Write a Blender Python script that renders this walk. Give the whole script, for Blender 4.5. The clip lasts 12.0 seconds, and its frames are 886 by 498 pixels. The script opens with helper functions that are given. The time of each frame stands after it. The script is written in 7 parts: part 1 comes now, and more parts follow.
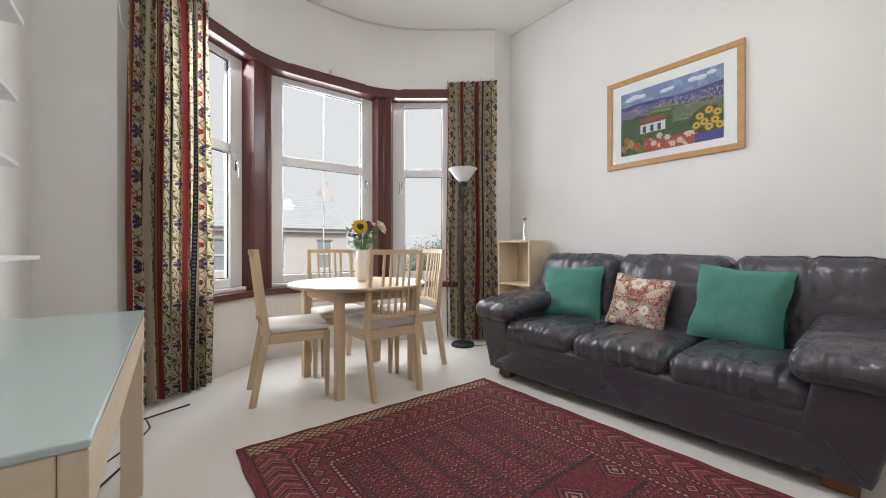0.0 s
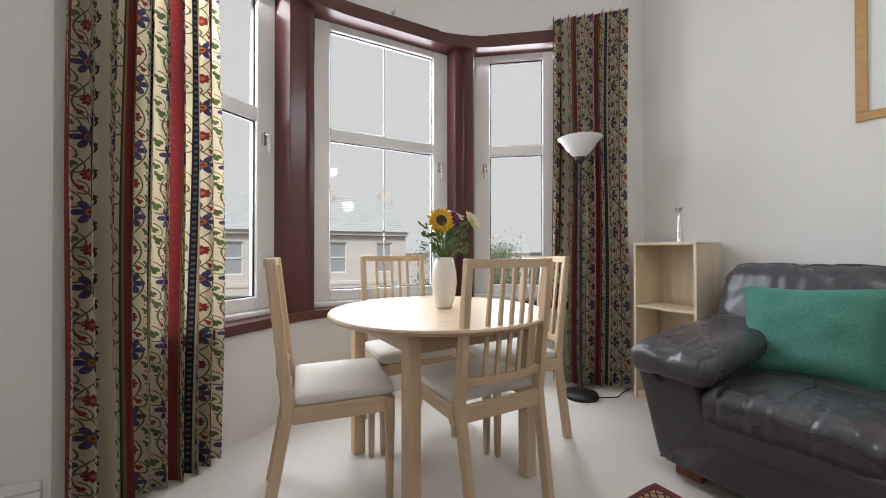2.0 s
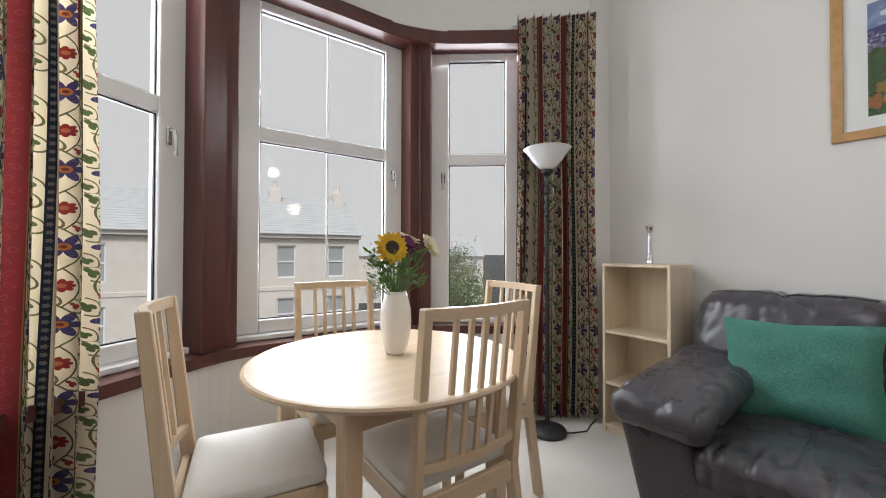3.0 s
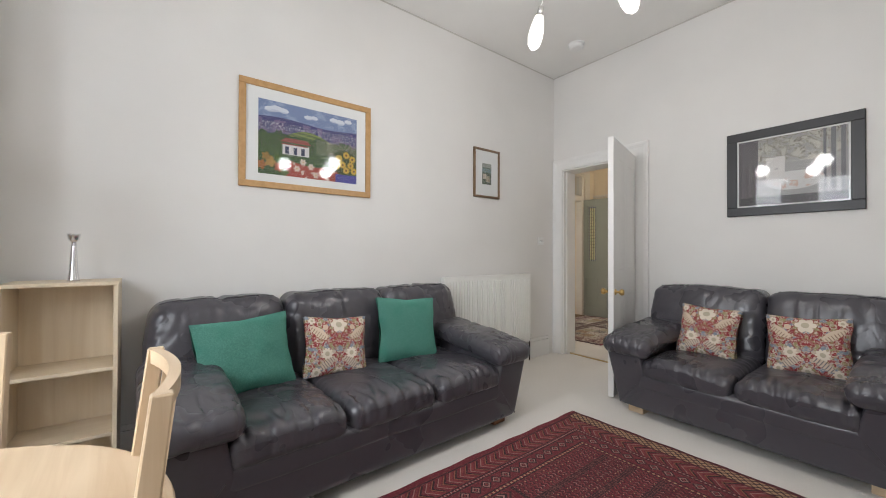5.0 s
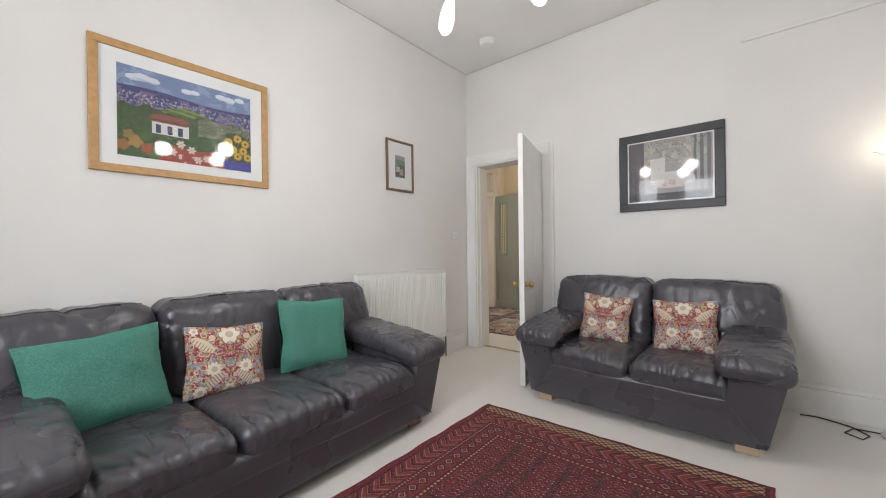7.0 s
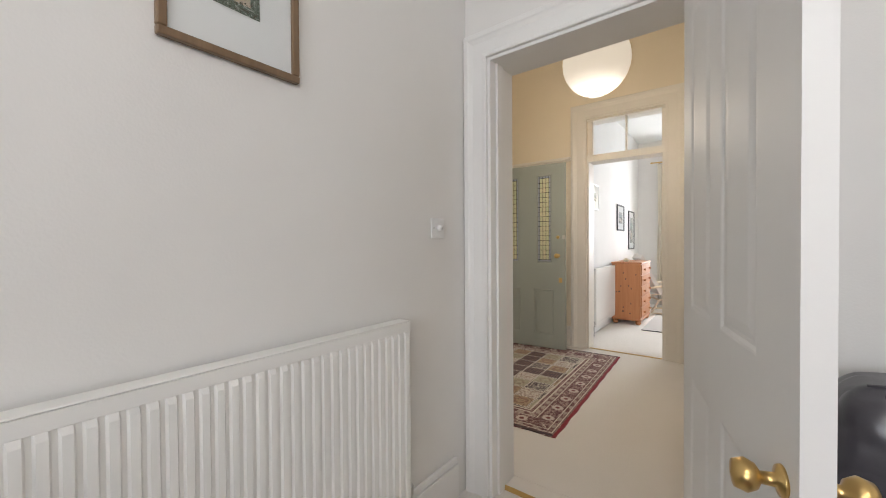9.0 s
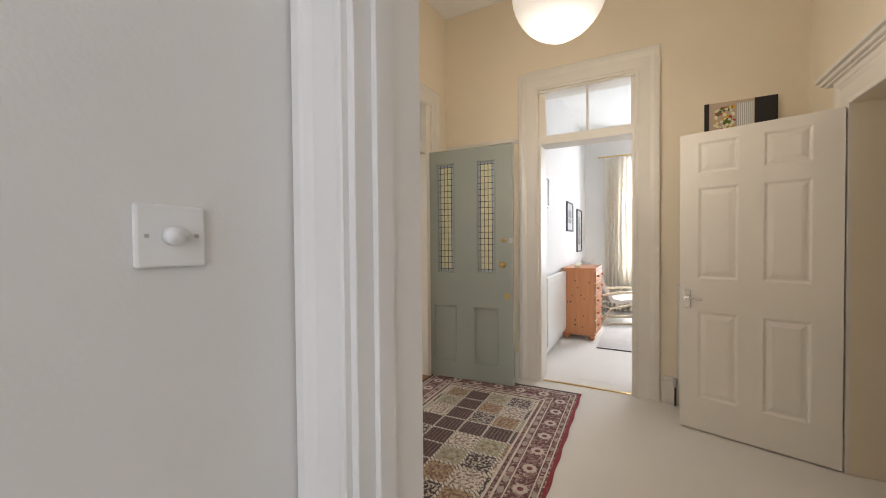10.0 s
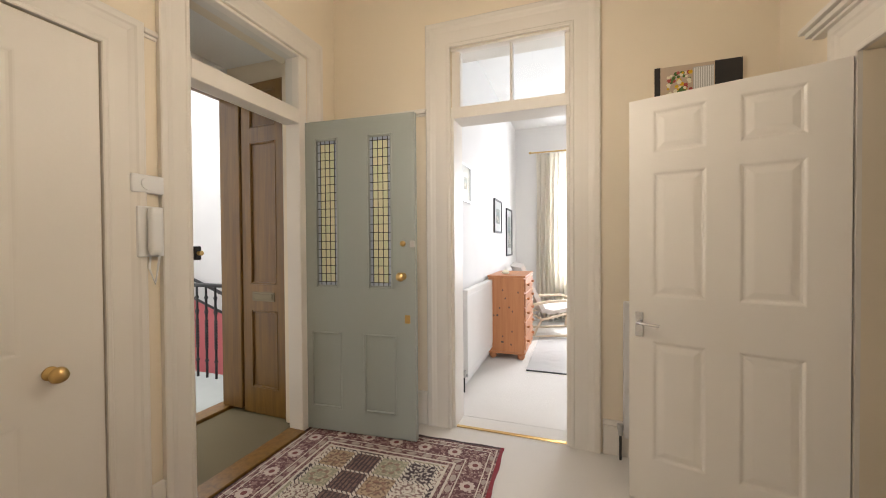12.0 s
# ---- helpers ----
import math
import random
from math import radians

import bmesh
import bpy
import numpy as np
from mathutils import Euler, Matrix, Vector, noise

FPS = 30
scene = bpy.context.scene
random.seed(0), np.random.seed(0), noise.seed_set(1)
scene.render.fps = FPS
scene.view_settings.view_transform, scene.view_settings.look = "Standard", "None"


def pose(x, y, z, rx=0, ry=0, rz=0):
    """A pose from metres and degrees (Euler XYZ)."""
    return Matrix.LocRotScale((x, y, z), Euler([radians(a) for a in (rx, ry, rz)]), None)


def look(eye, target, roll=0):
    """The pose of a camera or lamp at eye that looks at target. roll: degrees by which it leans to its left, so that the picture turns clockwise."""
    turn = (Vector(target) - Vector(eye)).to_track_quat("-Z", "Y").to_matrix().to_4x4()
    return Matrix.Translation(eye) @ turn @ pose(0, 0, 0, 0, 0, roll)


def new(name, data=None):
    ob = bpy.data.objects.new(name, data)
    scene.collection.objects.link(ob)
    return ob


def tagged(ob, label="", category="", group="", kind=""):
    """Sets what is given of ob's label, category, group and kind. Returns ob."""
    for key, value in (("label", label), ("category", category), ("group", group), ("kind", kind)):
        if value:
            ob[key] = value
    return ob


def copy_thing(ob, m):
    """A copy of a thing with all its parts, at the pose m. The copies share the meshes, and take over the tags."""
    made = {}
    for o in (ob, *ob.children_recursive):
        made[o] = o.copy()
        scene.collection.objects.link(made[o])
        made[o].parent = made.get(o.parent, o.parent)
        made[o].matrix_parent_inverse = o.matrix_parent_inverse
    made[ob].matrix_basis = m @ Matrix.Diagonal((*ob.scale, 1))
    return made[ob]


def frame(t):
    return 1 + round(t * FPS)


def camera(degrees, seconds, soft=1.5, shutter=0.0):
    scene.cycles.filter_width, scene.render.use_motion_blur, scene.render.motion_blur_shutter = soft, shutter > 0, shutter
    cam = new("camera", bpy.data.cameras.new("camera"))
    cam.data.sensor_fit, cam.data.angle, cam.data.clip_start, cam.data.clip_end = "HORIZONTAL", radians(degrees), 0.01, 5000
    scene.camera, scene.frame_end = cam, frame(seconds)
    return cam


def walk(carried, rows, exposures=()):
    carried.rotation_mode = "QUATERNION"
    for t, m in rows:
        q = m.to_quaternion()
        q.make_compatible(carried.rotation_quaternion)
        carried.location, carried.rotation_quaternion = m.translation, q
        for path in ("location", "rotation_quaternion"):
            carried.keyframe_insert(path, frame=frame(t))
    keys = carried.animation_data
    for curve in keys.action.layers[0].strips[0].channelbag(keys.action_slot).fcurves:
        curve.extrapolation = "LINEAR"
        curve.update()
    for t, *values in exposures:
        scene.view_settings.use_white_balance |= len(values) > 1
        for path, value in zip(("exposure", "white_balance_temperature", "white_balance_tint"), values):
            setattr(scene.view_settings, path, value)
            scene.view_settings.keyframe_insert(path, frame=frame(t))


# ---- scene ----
cam = camera(99.0, 12.0, soft=1.0)
PATH = [
    (0, (-0.108, 0.244, 0.96), (1.103, 1.836, 0.958), -0.0),
    (0.5, (0.048, 0.655, 0.937), (1.163, 2.315, 0.941), -0.0),
    (1, (0.148, 0.984, 0.95), (1.181, 2.697, 0.957), -0.0),
    (1.5, (0.211, 1.183, 0.964), (1.189, 2.928, 0.973), -0.0),
    (2, (0.268, 1.305, 0.98), (1.23, 3.059, 0.993), 0.0),
    (2.5, (0.366, 1.46, 1.031), (1.345, 3.204, 1.04), -0.1),
    (2.7, (0.432, 1.503, 1.057), (1.436, 3.233, 1.072), 0.0),
    (4.3, (0.367, 2.091, 1.218), (2.351, 1.836, 1.223), 0.8),
    (4.5, (0.302, 2.19, 1.223), (2.201, 1.563, 1.221), 0.9),
    (5, (0.195, 2.408, 1.185), (1.777, 1.185, 1.202), 0.2),
    (5.5, (0.119, 2.546, 1.19), (1.508, 1.107, 1.199), -0.2),
    (6, (0.08, 2.606, 1.191), (1.381, 1.087, 1.198), -0.5),
    (6.5, (0.106, 2.56, 1.182), (1.383, 1.021, 1.187), -0.7),
    (6.7, (0.142, 2.479, 1.179), (1.422, 0.943, 1.18), -0.6),
    (8.3, (1.382, 1.008, 1.197), (2.641, -0.545, 1.17), -1.0),
    (8.5, (1.536, 0.768, 1.204), (2.792, -0.788, 1.178), -0.8),
    (9, (1.906, 0.196, 1.248), (3.112, -1.399, 1.221), -0.4),
    (9.5, (2.186, -0.367, 1.287), (3.288, -2.036, 1.256), -0.5),
    (10, (2.350, -0.867, 1.307), (3.303, -2.625, 1.27), -0.5),
    (10.5, (2.432, -1.235, 1.312), (3.247, -3.061, 1.281), -0.5),
    (11, (2.433, -1.442, 1.328), (3.188, -3.294, 1.299), -0.4),
    (11.5, (2.421, -1.585, 1.326), (3.153, -3.446, 1.3), -0.5),
    (12, (2.409, -1.838, 1.314), (3.074, -3.724, 1.286), -0.4),
]
EXPOSURES = [(0.0, -0.06, 6150, 10), (1.0, -0.07, 6100, 10), (2.5, -0.38, 6200, 10), (4.5, -0.24, 6100, 10), (5.0, -0.12, 6200, 10), (6.0, -0.04, 6200, 11), (6.5, 0.02, 6200, 11), (8.5, 0.03, 6250, 11), (9.5, 0.08, 6150, 11), (10.5, 0.12, 6050, 13), (12.0, 0.27, 6150, 13)]
walk(cam, [(t, look(e, g, r)) for t, e, g, r in PATH], EXPOSURES)

# ---------------- light ----------------
sky_world = bpy.data.worlds.new("overcast_sky")
scene.world = sky_world
sky_world.use_nodes = True
wn = sky_world.node_tree
sky = wn.nodes.new("ShaderNodeTexSky")
sky.sky_type, sky.sun_disc = "NISHITA", False
sky.sun_elevation, sky.sun_rotation, sky.dust_density, sky.air_density = radians(48), radians(200), 6.0, 1.0
cloud = wn.nodes.new("ShaderNodeMix")
cloud.data_type = "RGBA"
cloud.inputs[0].default_value = 0.94
cloud.inputs[7].default_value = (10.0, 9.5, 9.05, 1)
wn.links.new(sky.outputs[0], cloud.inputs[6])
wn.links.new(cloud.outputs[2], wn.nodes["Background"].inputs[0])
wn.nodes["Background"].inputs[1].default_value = 0.094


def lamp(name, kind, energy, m, colour=(1, 1, 1), **size):
    data = bpy.data.lights.new(name, kind)
    data.energy, data.color = energy, colour
    for key, value in size.items():
        if key == "size":
            data.size = value
        if key == "size_y":
            data.shape, data.size_y = "RECTANGLE", value
        if key == "soft":
            data.shadow_soft_size = value
        if key == "angle":
            data.angle = value
    ob = new(name, data)
    ob.matrix_world = m
    return ob


lamp("sun", "SUN", 3.2, look((0, 0, 0), (0.35, 0.55, -0.75)), (1, 0.97, 0.92), angle=radians(14))
# sky light in the openings of the bay and the bedroom window
lamp("bay_daylight", "AREA", 74, look((1.23, 4.32, 1.75), (1.23, 1.3, 0.2)), (0.97, 0.985, 1), size=1.0, size_y=1.75)
lamp("bay_daylight_west", "AREA", 43, look((-0.02, 3.92, 1.75), (1.5, 1.9, 0.3)), (0.97, 0.985, 1), size=0.62, size_y=1.75)
lamp("bay_daylight_east", "AREA", 43, look((2.45, 3.96, 1.75), (0.95, 1.9, 0.3)), (0.97, 0.985, 1), size=0.62, size_y=1.75)
lamp("bedroom_daylight", "AREA", 115, look((1.9, -8.72, 1.75), (2.2, 0.0, 1.2)), (0.98, 0.99, 1), size=1.4, size_y=1.8)
# added fill for the landing, as from an assumed roof opening out of view
lamp("stair_fill_light", "AREA", 120, look((6.6, -4.4, 5.1), (6.6, -4.4, 0)), (1, 1, 0.98), size=2.4, size_y=3.0)
WARM = (1.0, 0.955, 0.90)

# ---------------- helpers ----------------


def bx(x0, y0, z0, x1, y1, z1, b=0.003, seg=1, bm=None):
    """A box with softened edges."""
    bm = bm or bmesh.new()
    vs = [bm.verts.new((x, y, z)) for x in (x0, x1) for y in (y0, y1) for z in (z0, z1)]
    fs = [bm.faces.new([vs[i] for i in q]) for q in ((0, 1, 3, 2), (4, 6, 7, 5), (0, 4, 5, 1), (2, 3, 7, 6), (0, 2, 6, 4), (1, 5, 7, 3))]
    bmesh.ops.recalc_face_normals(bm, faces=fs)
    if b > 0:
        edges = list({e for f in fs for e in f.edges})
        bmesh.ops.bevel(bm, geom=edges, offset=b, segments=seg, profile=0.5, affect="EDGES")
    return bm


def prism(pts, z0, z1, bm=None, b=0.0):
    """An upright block over the outline pts, counter-clockwise."""
    bm = bm or bmesh.new()
    lo = [bm.verts.new((x, y, z0)) for x, y in pts]
    hi = [bm.verts.new((x, y, z1)) for x, y in pts]
    n = len(pts)
    fs = [bm.faces.new(lo[::-1]), bm.faces.new(hi)]
    fs += [bm.faces.new((lo[i], lo[(i + 1) % n], hi[(i + 1) % n], hi[i])) for i in range(n)]
    if b > 0:
        bmesh.ops.bevel(bm, geom=list({e for f in fs for e in f.edges}), offset=b, segments=1, affect="EDGES")
    return bm


def rod(p0, p1, r0, r1=None, seg=10, bm=None):
    bm = bm or bmesh.new()
    r1 = r0 if r1 is None else r1
    p0, p1 = Vector(p0), Vector(p1)
    q = (p1 - p0).to_track_quat("Z", "Y")
    rings = []
    for p, r in ((p0, r0), (p1, r1)):
        rings.append([bm.verts.new(p + q @ Vector((r * math.cos(2 * math.pi * i / seg), r * math.sin(2 * math.pi * i / seg), 0))) for i in range(seg)])
    for i in range(seg):
        bm.faces.new((rings[0][i], rings[0][(i + 1) % seg], rings[1][(i + 1) % seg], rings[1][i]))
    bm.faces.new(rings[0][::-1])
    bm.faces.new(rings[1])
    return bm


def tube(pts, r, seg=8, bm=None, closed=False):
    bm = bm or bmesh.new()
    pts = [Vector(p) for p in pts]
    rings, n = [], len(pts)
    up = Vector((0.13, 0.21, 0.97))
    for i, p in enumerate(pts):
        d = (pts[(i + 1) % n] - pts[i - 1]) if closed or 0 < i < n - 1 else (pts[1] - pts[0] if i == 0 else pts[-1] - pts[-2])
        d.normalize()
        a = d.cross(up).normalized()
        up = a.cross(d).normalized()
        rr = r(i / max(1, n - 1)) if callable(r) else r
        rings.append([bm.verts.new(p + rr * (a * math.cos(2 * math.pi * k / seg) + up * math.sin(2 * math.pi * k / seg))) for k in range(seg)])
    for i in range(n if closed else n - 1):
        A, B = rings[i], rings[(i + 1) % n]
        for k in range(seg):
            bm.faces.new((A[k], A[(k + 1) % seg], B[(k + 1) % seg], B[k]))
    if not closed:
        bm.faces.new(rings[0][::-1])
        bm.faces.new(rings[-1])
    bmesh.ops.recalc_face_normals(bm, faces=bm.faces)
    return bm


def lathe(prof, seg=28, bm=None, at=(0, 0, 0)):
    """A turned body from (radius, height) pairs."""
    bm = bm or bmesh.new()
    rings = []
    for r, z in prof:
        rings.append([bm.verts.new((at[0] + r * math.cos(2 * math.pi * k / seg), at[1] + r * math.sin(2 * math.pi * k / seg), at[2] + z)) for k in range(seg)])
    for A, B in zip(rings, rings[1:]):
        for k in range(seg):
            bm.faces.new((A[k], A[(k + 1) % seg], B[(k + 1) % seg], B[k]))
    bm.faces.new(rings[0][::-1])
    bm.faces.new(rings[-1])
    return bm


def rbox(x0, y0, z0, x1, y1, z1, r, cuts=10, fn=None):
    """A soft, rounded block with a dense skin; fn moves its points."""
    bm = bmesh.new()
    bmesh.ops.create_cube(bm, size=2)
    bmesh.ops.subdivide_edges(bm, edges=bm.edges, cuts=cuts, use_grid_fill=True)
    c, h = Vector(((x0 + x1) / 2, (y0 + y1) / 2, (z0 + z1) / 2)), Vector(((x1 - x0) / 2, (y1 - y0) / 2, (z1 - z0) / 2))
    for v in bm.verts:
        p = Vector([v.co[i] * h[i] for i in range(3)])
        q = Vector([max(-(h[i] - r), min(h[i] - r, p[i])) if h[i] > r else 0 for i in range(3)])
        d = p - q
        if d.length > 1e-6:
            p = q + d.normalized() * r
        v.co = c + p
        if fn:
            v.co = fn(v.co.copy())
    return bm


def link(name, bm, material, smooth=False):
    me = bpy.data.meshes.new(name)
    bm.to_mesh(me)
    bm.free()
    me.materials.append(material)
    if smooth:
        me.polygons.foreach_set("use_smooth", [True] * len(me.polygons))
    return new(name, me)


def part(name, bm, material, parent, label="", smooth=False):
    ob = link(name, bm, material, smooth)
    ob.parent = parent
    return tagged(ob, label)


def thing(name, label, category, m=None, group=""):
    ob = new(name)
    ob.empty_display_size = 0.1
    ob.matrix_world = m or pose(0, 0, 0)
    return tagged(ob, label, category, group)


def single(name, bm, material, label, category, m=None, group="", smooth=False):
    ob = link(name, bm, material, smooth)
    if m:
        ob.matrix_world = m
    return tagged(ob, label, category, group)


def setting(name, bm, material, label="", m=None, smooth=False):
    ob = link(name, bm, material, smooth)
    if m:
        ob.matrix_world = m
    return tagged(ob, label, kind="structure")


# ---------------- materials ----------------


class E:
    """Arithmetic on node sockets."""

    def __init__(self, nt, s):
        self.nt, self.s = nt, s

    def op(self, kind, *others):
        n = self.nt.nodes.new("ShaderNodeMath")
        n.operation = kind
        for k, o in enumerate((self, *others)):
            if isinstance(o, E):
                self.nt.links.new(o.s, n.inputs[k])
            else:
                n.inputs[k].default_value = o
        return E(self.nt, n.outputs[0])

    def __add__(self, o): return self.op("ADD", o)
    def __sub__(self, o): return self.op("SUBTRACT", o)
    def __mul__(self, o): return self.op("MULTIPLY", o)
    def __truediv__(self, o): return self.op("DIVIDE", o)
    def __lt__(self, o): return self.op("LESS_THAN", o)
    def __gt__(self, o): return self.op("GREATER_THAN", o)
    def __mod__(self, o): return self.op("FLOORED_MODULO", o)
    def abs(self): return self.op("ABSOLUTE")
    def sin(self): return self.op("SINE")
    def cos(self): return self.op("COSINE")
    def floor(self): return self.op("FLOOR")
    def sqrt(self): return self.op("SQRT")
    def min(self, o): return self.op("MINIMUM", o)
    def max(self, o): return self.op("MAXIMUM", o)
    def atan2(self, o): return self.op("ARCTAN2", o)
    def within(self, a, b): return (self > a) * (self < b)
    def neg(self): return self * -1.0


class Mat:
    """A principled material with a few short cuts."""

    def __init__(self, name, colour=(0.8, 0.8, 0.8), rough=0.5, metal=0.0):
        self.m = bpy.data.materials.new(name)
        self.m.use_nodes = True
        self.nt = self.m.node_tree
        self.b = self.nt.nodes["Principled BSDF"]
        self.b.inputs["Base Color"].default_value = (*colour, 1)
        self.b.inputs["Roughness"].default_value = rough
        self.b.inputs["Metallic"].default_value = metal
        self.c = None

    def coord(self, kind="Object"):
        n = self.nt.nodes.new("ShaderNodeTexCoord")
        return n.outputs[kind]

    def scaled(self, kind, sx, sy, sz):
        n = self.nt.nodes.new("ShaderNodeMapping")
        n.inputs["Scale"].default_value = (sx, sy, sz)
        self.nt.links.new(self.coord(kind), n.inputs["Vector"])
        return n.outputs[0]

    def xyz(self, kind="UV"):
        n = self.nt.nodes.new("ShaderNodeSeparateXYZ")
        self.nt.links.new(self.coord(kind), n.inputs[0])
        return [E(self.nt, n.outputs[k]) for k in range(3)]

    def noise(self, scale, detail=3, rough=0.5, vec=None, distort=0.0):
        n = self.nt.nodes.new("ShaderNodeTexNoise")
        n.inputs["Scale"].default_value, n.inputs["Detail"].default_value = scale, detail
        n.inputs["Roughness"].default_value, n.inputs["Distortion"].default_value = rough, distort
        self.nt.links.new(vec or self.coord(), n.inputs["Vector"])
        return E(self.nt, n.outputs["Fac"])

    def cells(self, scale, vec=None, out="Distance", feature="F1"):
        n = self.nt.nodes.new("ShaderNodeTexVoronoi")
        n.feature = feature
        n.inputs["Scale"].default_value = scale
        self.nt.links.new(vec or self.coord(), n.inputs["Vector"])
        return n.outputs[out]

    def rand(self):
        n = self.nt.nodes.new("ShaderNodeObjectInfo")
        return E(self.nt, n.outputs["Random"])

    def vec(self, x, y, z=0.0):
        n = self.nt.nodes.new("ShaderNodeCombineXYZ")
        for k, o in enumerate((x, y, z)):
            if isinstance(o, E):
                self.nt.links.new(o.s, n.inputs[k])
            else:
                n.inputs[k].default_value = o
        return n.outputs[0]

    def ramp(self, f, lo, hi):
        n = self.nt.nodes.new("ShaderNodeMapRange")
        n.inputs[1].default_value, n.inputs[2].default_value = lo, hi
        self.nt.links.new(f.s, n.inputs[0])
        return E(self.nt, n.outputs[0])

    def mix(self, fac, a, b):
        n = self.nt.nodes.new("ShaderNodeMix")
        n.data_type = "RGBA"
        for k, o in ((0, fac), (6, a), (7, b)):
            if isinstance(o, E):
                self.nt.links.new(o.s, n.inputs[k])
            elif isinstance(o, bpy.types.NodeSocket):
                self.nt.links.new(o, n.inputs[k])
            else:
                n.inputs[k].default_value = o if k == 0 else (*o, 1)
        return n.outputs[2]

    def lay(self, fac, colour):
        """Lays a colour over what is there."""
        base = self.c if self.c is not None else tuple(self.b.inputs["Base Color"].default_value)[:3]
        self.c = self.mix(fac, base, colour)
        return self

    def sheer(self, share):
        """Cloth that lets some light through."""
        t, mx = self.nt.nodes.new("ShaderNodeBsdfTranslucent"), self.nt.nodes.new("ShaderNodeMixShader")
        mx.inputs[0].default_value = share
        t.inputs[0].default_value = self.b.inputs["Base Color"].default_value
        if self.c is not None:
            self.nt.links.new(self.c, t.inputs[0])
        self.nt.links.new(self.b.outputs[0], mx.inputs[1])
        self.nt.links.new(t.outputs[0], mx.inputs[2])
        self.nt.links.new(mx.outputs[0], self.nt.nodes["Material Output"].inputs[0])
        return self

    def done(self, height=None, strength=0.2, dist=0.01, rough=None):
        if self.c is not None:
            self.nt.links.new(self.c, self.b.inputs["Base Color"])
        if height is not None:
            n = self.nt.nodes.new("ShaderNodeBump")
            n.inputs["Strength"].default_value, n.inputs["Distance"].default_value = strength, dist
            self.nt.links.new(height.s, n.inputs["Height"])
            self.nt.links.new(n.outputs[0], self.b.inputs["Normal"])
        if rough is not None:
            self.nt.links.new(rough.s, self.b.inputs["Roughness"])
        return self.m


def paint(name, colour, rough, second=None, bump=0.12, grain=140):
    m = Mat(name, colour, rough)
    second = second or tuple(c * 0.93 for c in colour)
    m.lay(m.ramp(m.noise(1.3, 4), 0.35, 0.75), second)
    return m.done(m.noise(grain, 3) + m.noise(9, 2) * 0.6, bump, 0.004)


def wood(name, colour, dark, axis, rough=0.4, scale=1.0):
    s = [26 * scale, 26 * scale, 26 * scale]
    s[axis] = 1.6 * scale
    m = Mat(name, colour, rough)
    v = m.scaled("Object", *s)
    g = m.noise(1.0, 5, 0.6, v, 0.6)
    m.lay(m.ramp(g, 0.36, 0.72), dark)
    m.lay(m.ramp(m.noise(2.2, 2), 0.45, 0.9) * 0.4, tuple(c * 0.85 for c in colour))
    return m.done(g, 0.06, 0.002)


M_WALL = paint("wall_paint", (0.79, 0.775, 0.75), 0.75)
M_WARMWALL = paint("cream_wall_paint", (0.85, 0.755, 0.595), 0.7)
M_CEIL = paint("ceiling_paint", (0.87, 0.86, 0.835), 0.85)
M_TRIM = paint("white_gloss_paint", (0.82, 0.81, 0.79), 0.55, bump=0.06, grain=60)
M_CREAMTRIM = paint("cream_gloss_paint", (0.82, 0.775, 0.70), 0.45, bump=0.06, grain=60)
M_UPVC = paint("white_plastic", (0.84, 0.845, 0.85), 0.3, bump=0.02)
M_RAD = paint("radiator_enamel", (0.84, 0.83, 0.80), 0.35, bump=0.02)
M_GREEN = paint("sage_green_paint", (0.355, 0.385, 0.35), 0.35, bump=0.08, grain=60)
M_STONE = paint("landing_stone", (0.42, 0.44, 0.41), 0.6, (0.3, 0.32, 0.3))
M_PINK = paint("pink_wall_paint", (0.62, 0.16, 0.17), 0.5)
M_IRON = paint("black_iron", (0.018, 0.017, 0.018), 0.45)
M_BLACKFRAME = paint("black_stained_frame", (0.018, 0.018, 0.02), 0.4)
M_GASKET = Mat("black_gasket", (0.015, 0.015, 0.016), 0.6).done()
M_CHROME = Mat("chrome", (0.75, 0.75, 0.76), 0.18, 1.0).done()
M_BRASS = Mat("brass", (0.62, 0.43, 0.17), 0.28, 1.0).done()
M_STEEL = Mat("brushed_steel", (0.55, 0.54, 0.52), 0.35, 1.0).done()
M_STORM_METAL = Mat("tarnished_brass", (0.20, 0.16, 0.10), 0.4, 1.0).done()
M_LEAD = Mat("lead_came", (0.05, 0.05, 0.055), 0.5, 0.6).done()
M_CABLE = Mat("black_cable", (0.012, 0.012, 0.013), 0.5).done()
M_WHITEPLASTIC = Mat("white_switch_plastic", (0.82, 0.82, 0.81), 0.35).done()
# tone of the strips that draw the dark joint line at the ceiling
M_CEILLINE = paint("grey_ceiling_line", (0.62, 0.60, 0.56), 0.8)
M_PAPER = paint("white_mount_board", (0.82, 0.82, 0.80), 0.8, bump=0.02)
M_CERAMIC = Mat("white_glazed_ceramic", (0.78, 0.74, 0.68), 0.22).done()


def timber(axis):
    return wood("birch_veneer_%s" % "xyz"[axis], (0.65, 0.505, 0.345), (0.56, 0.41, 0.26), axis, 0.38)


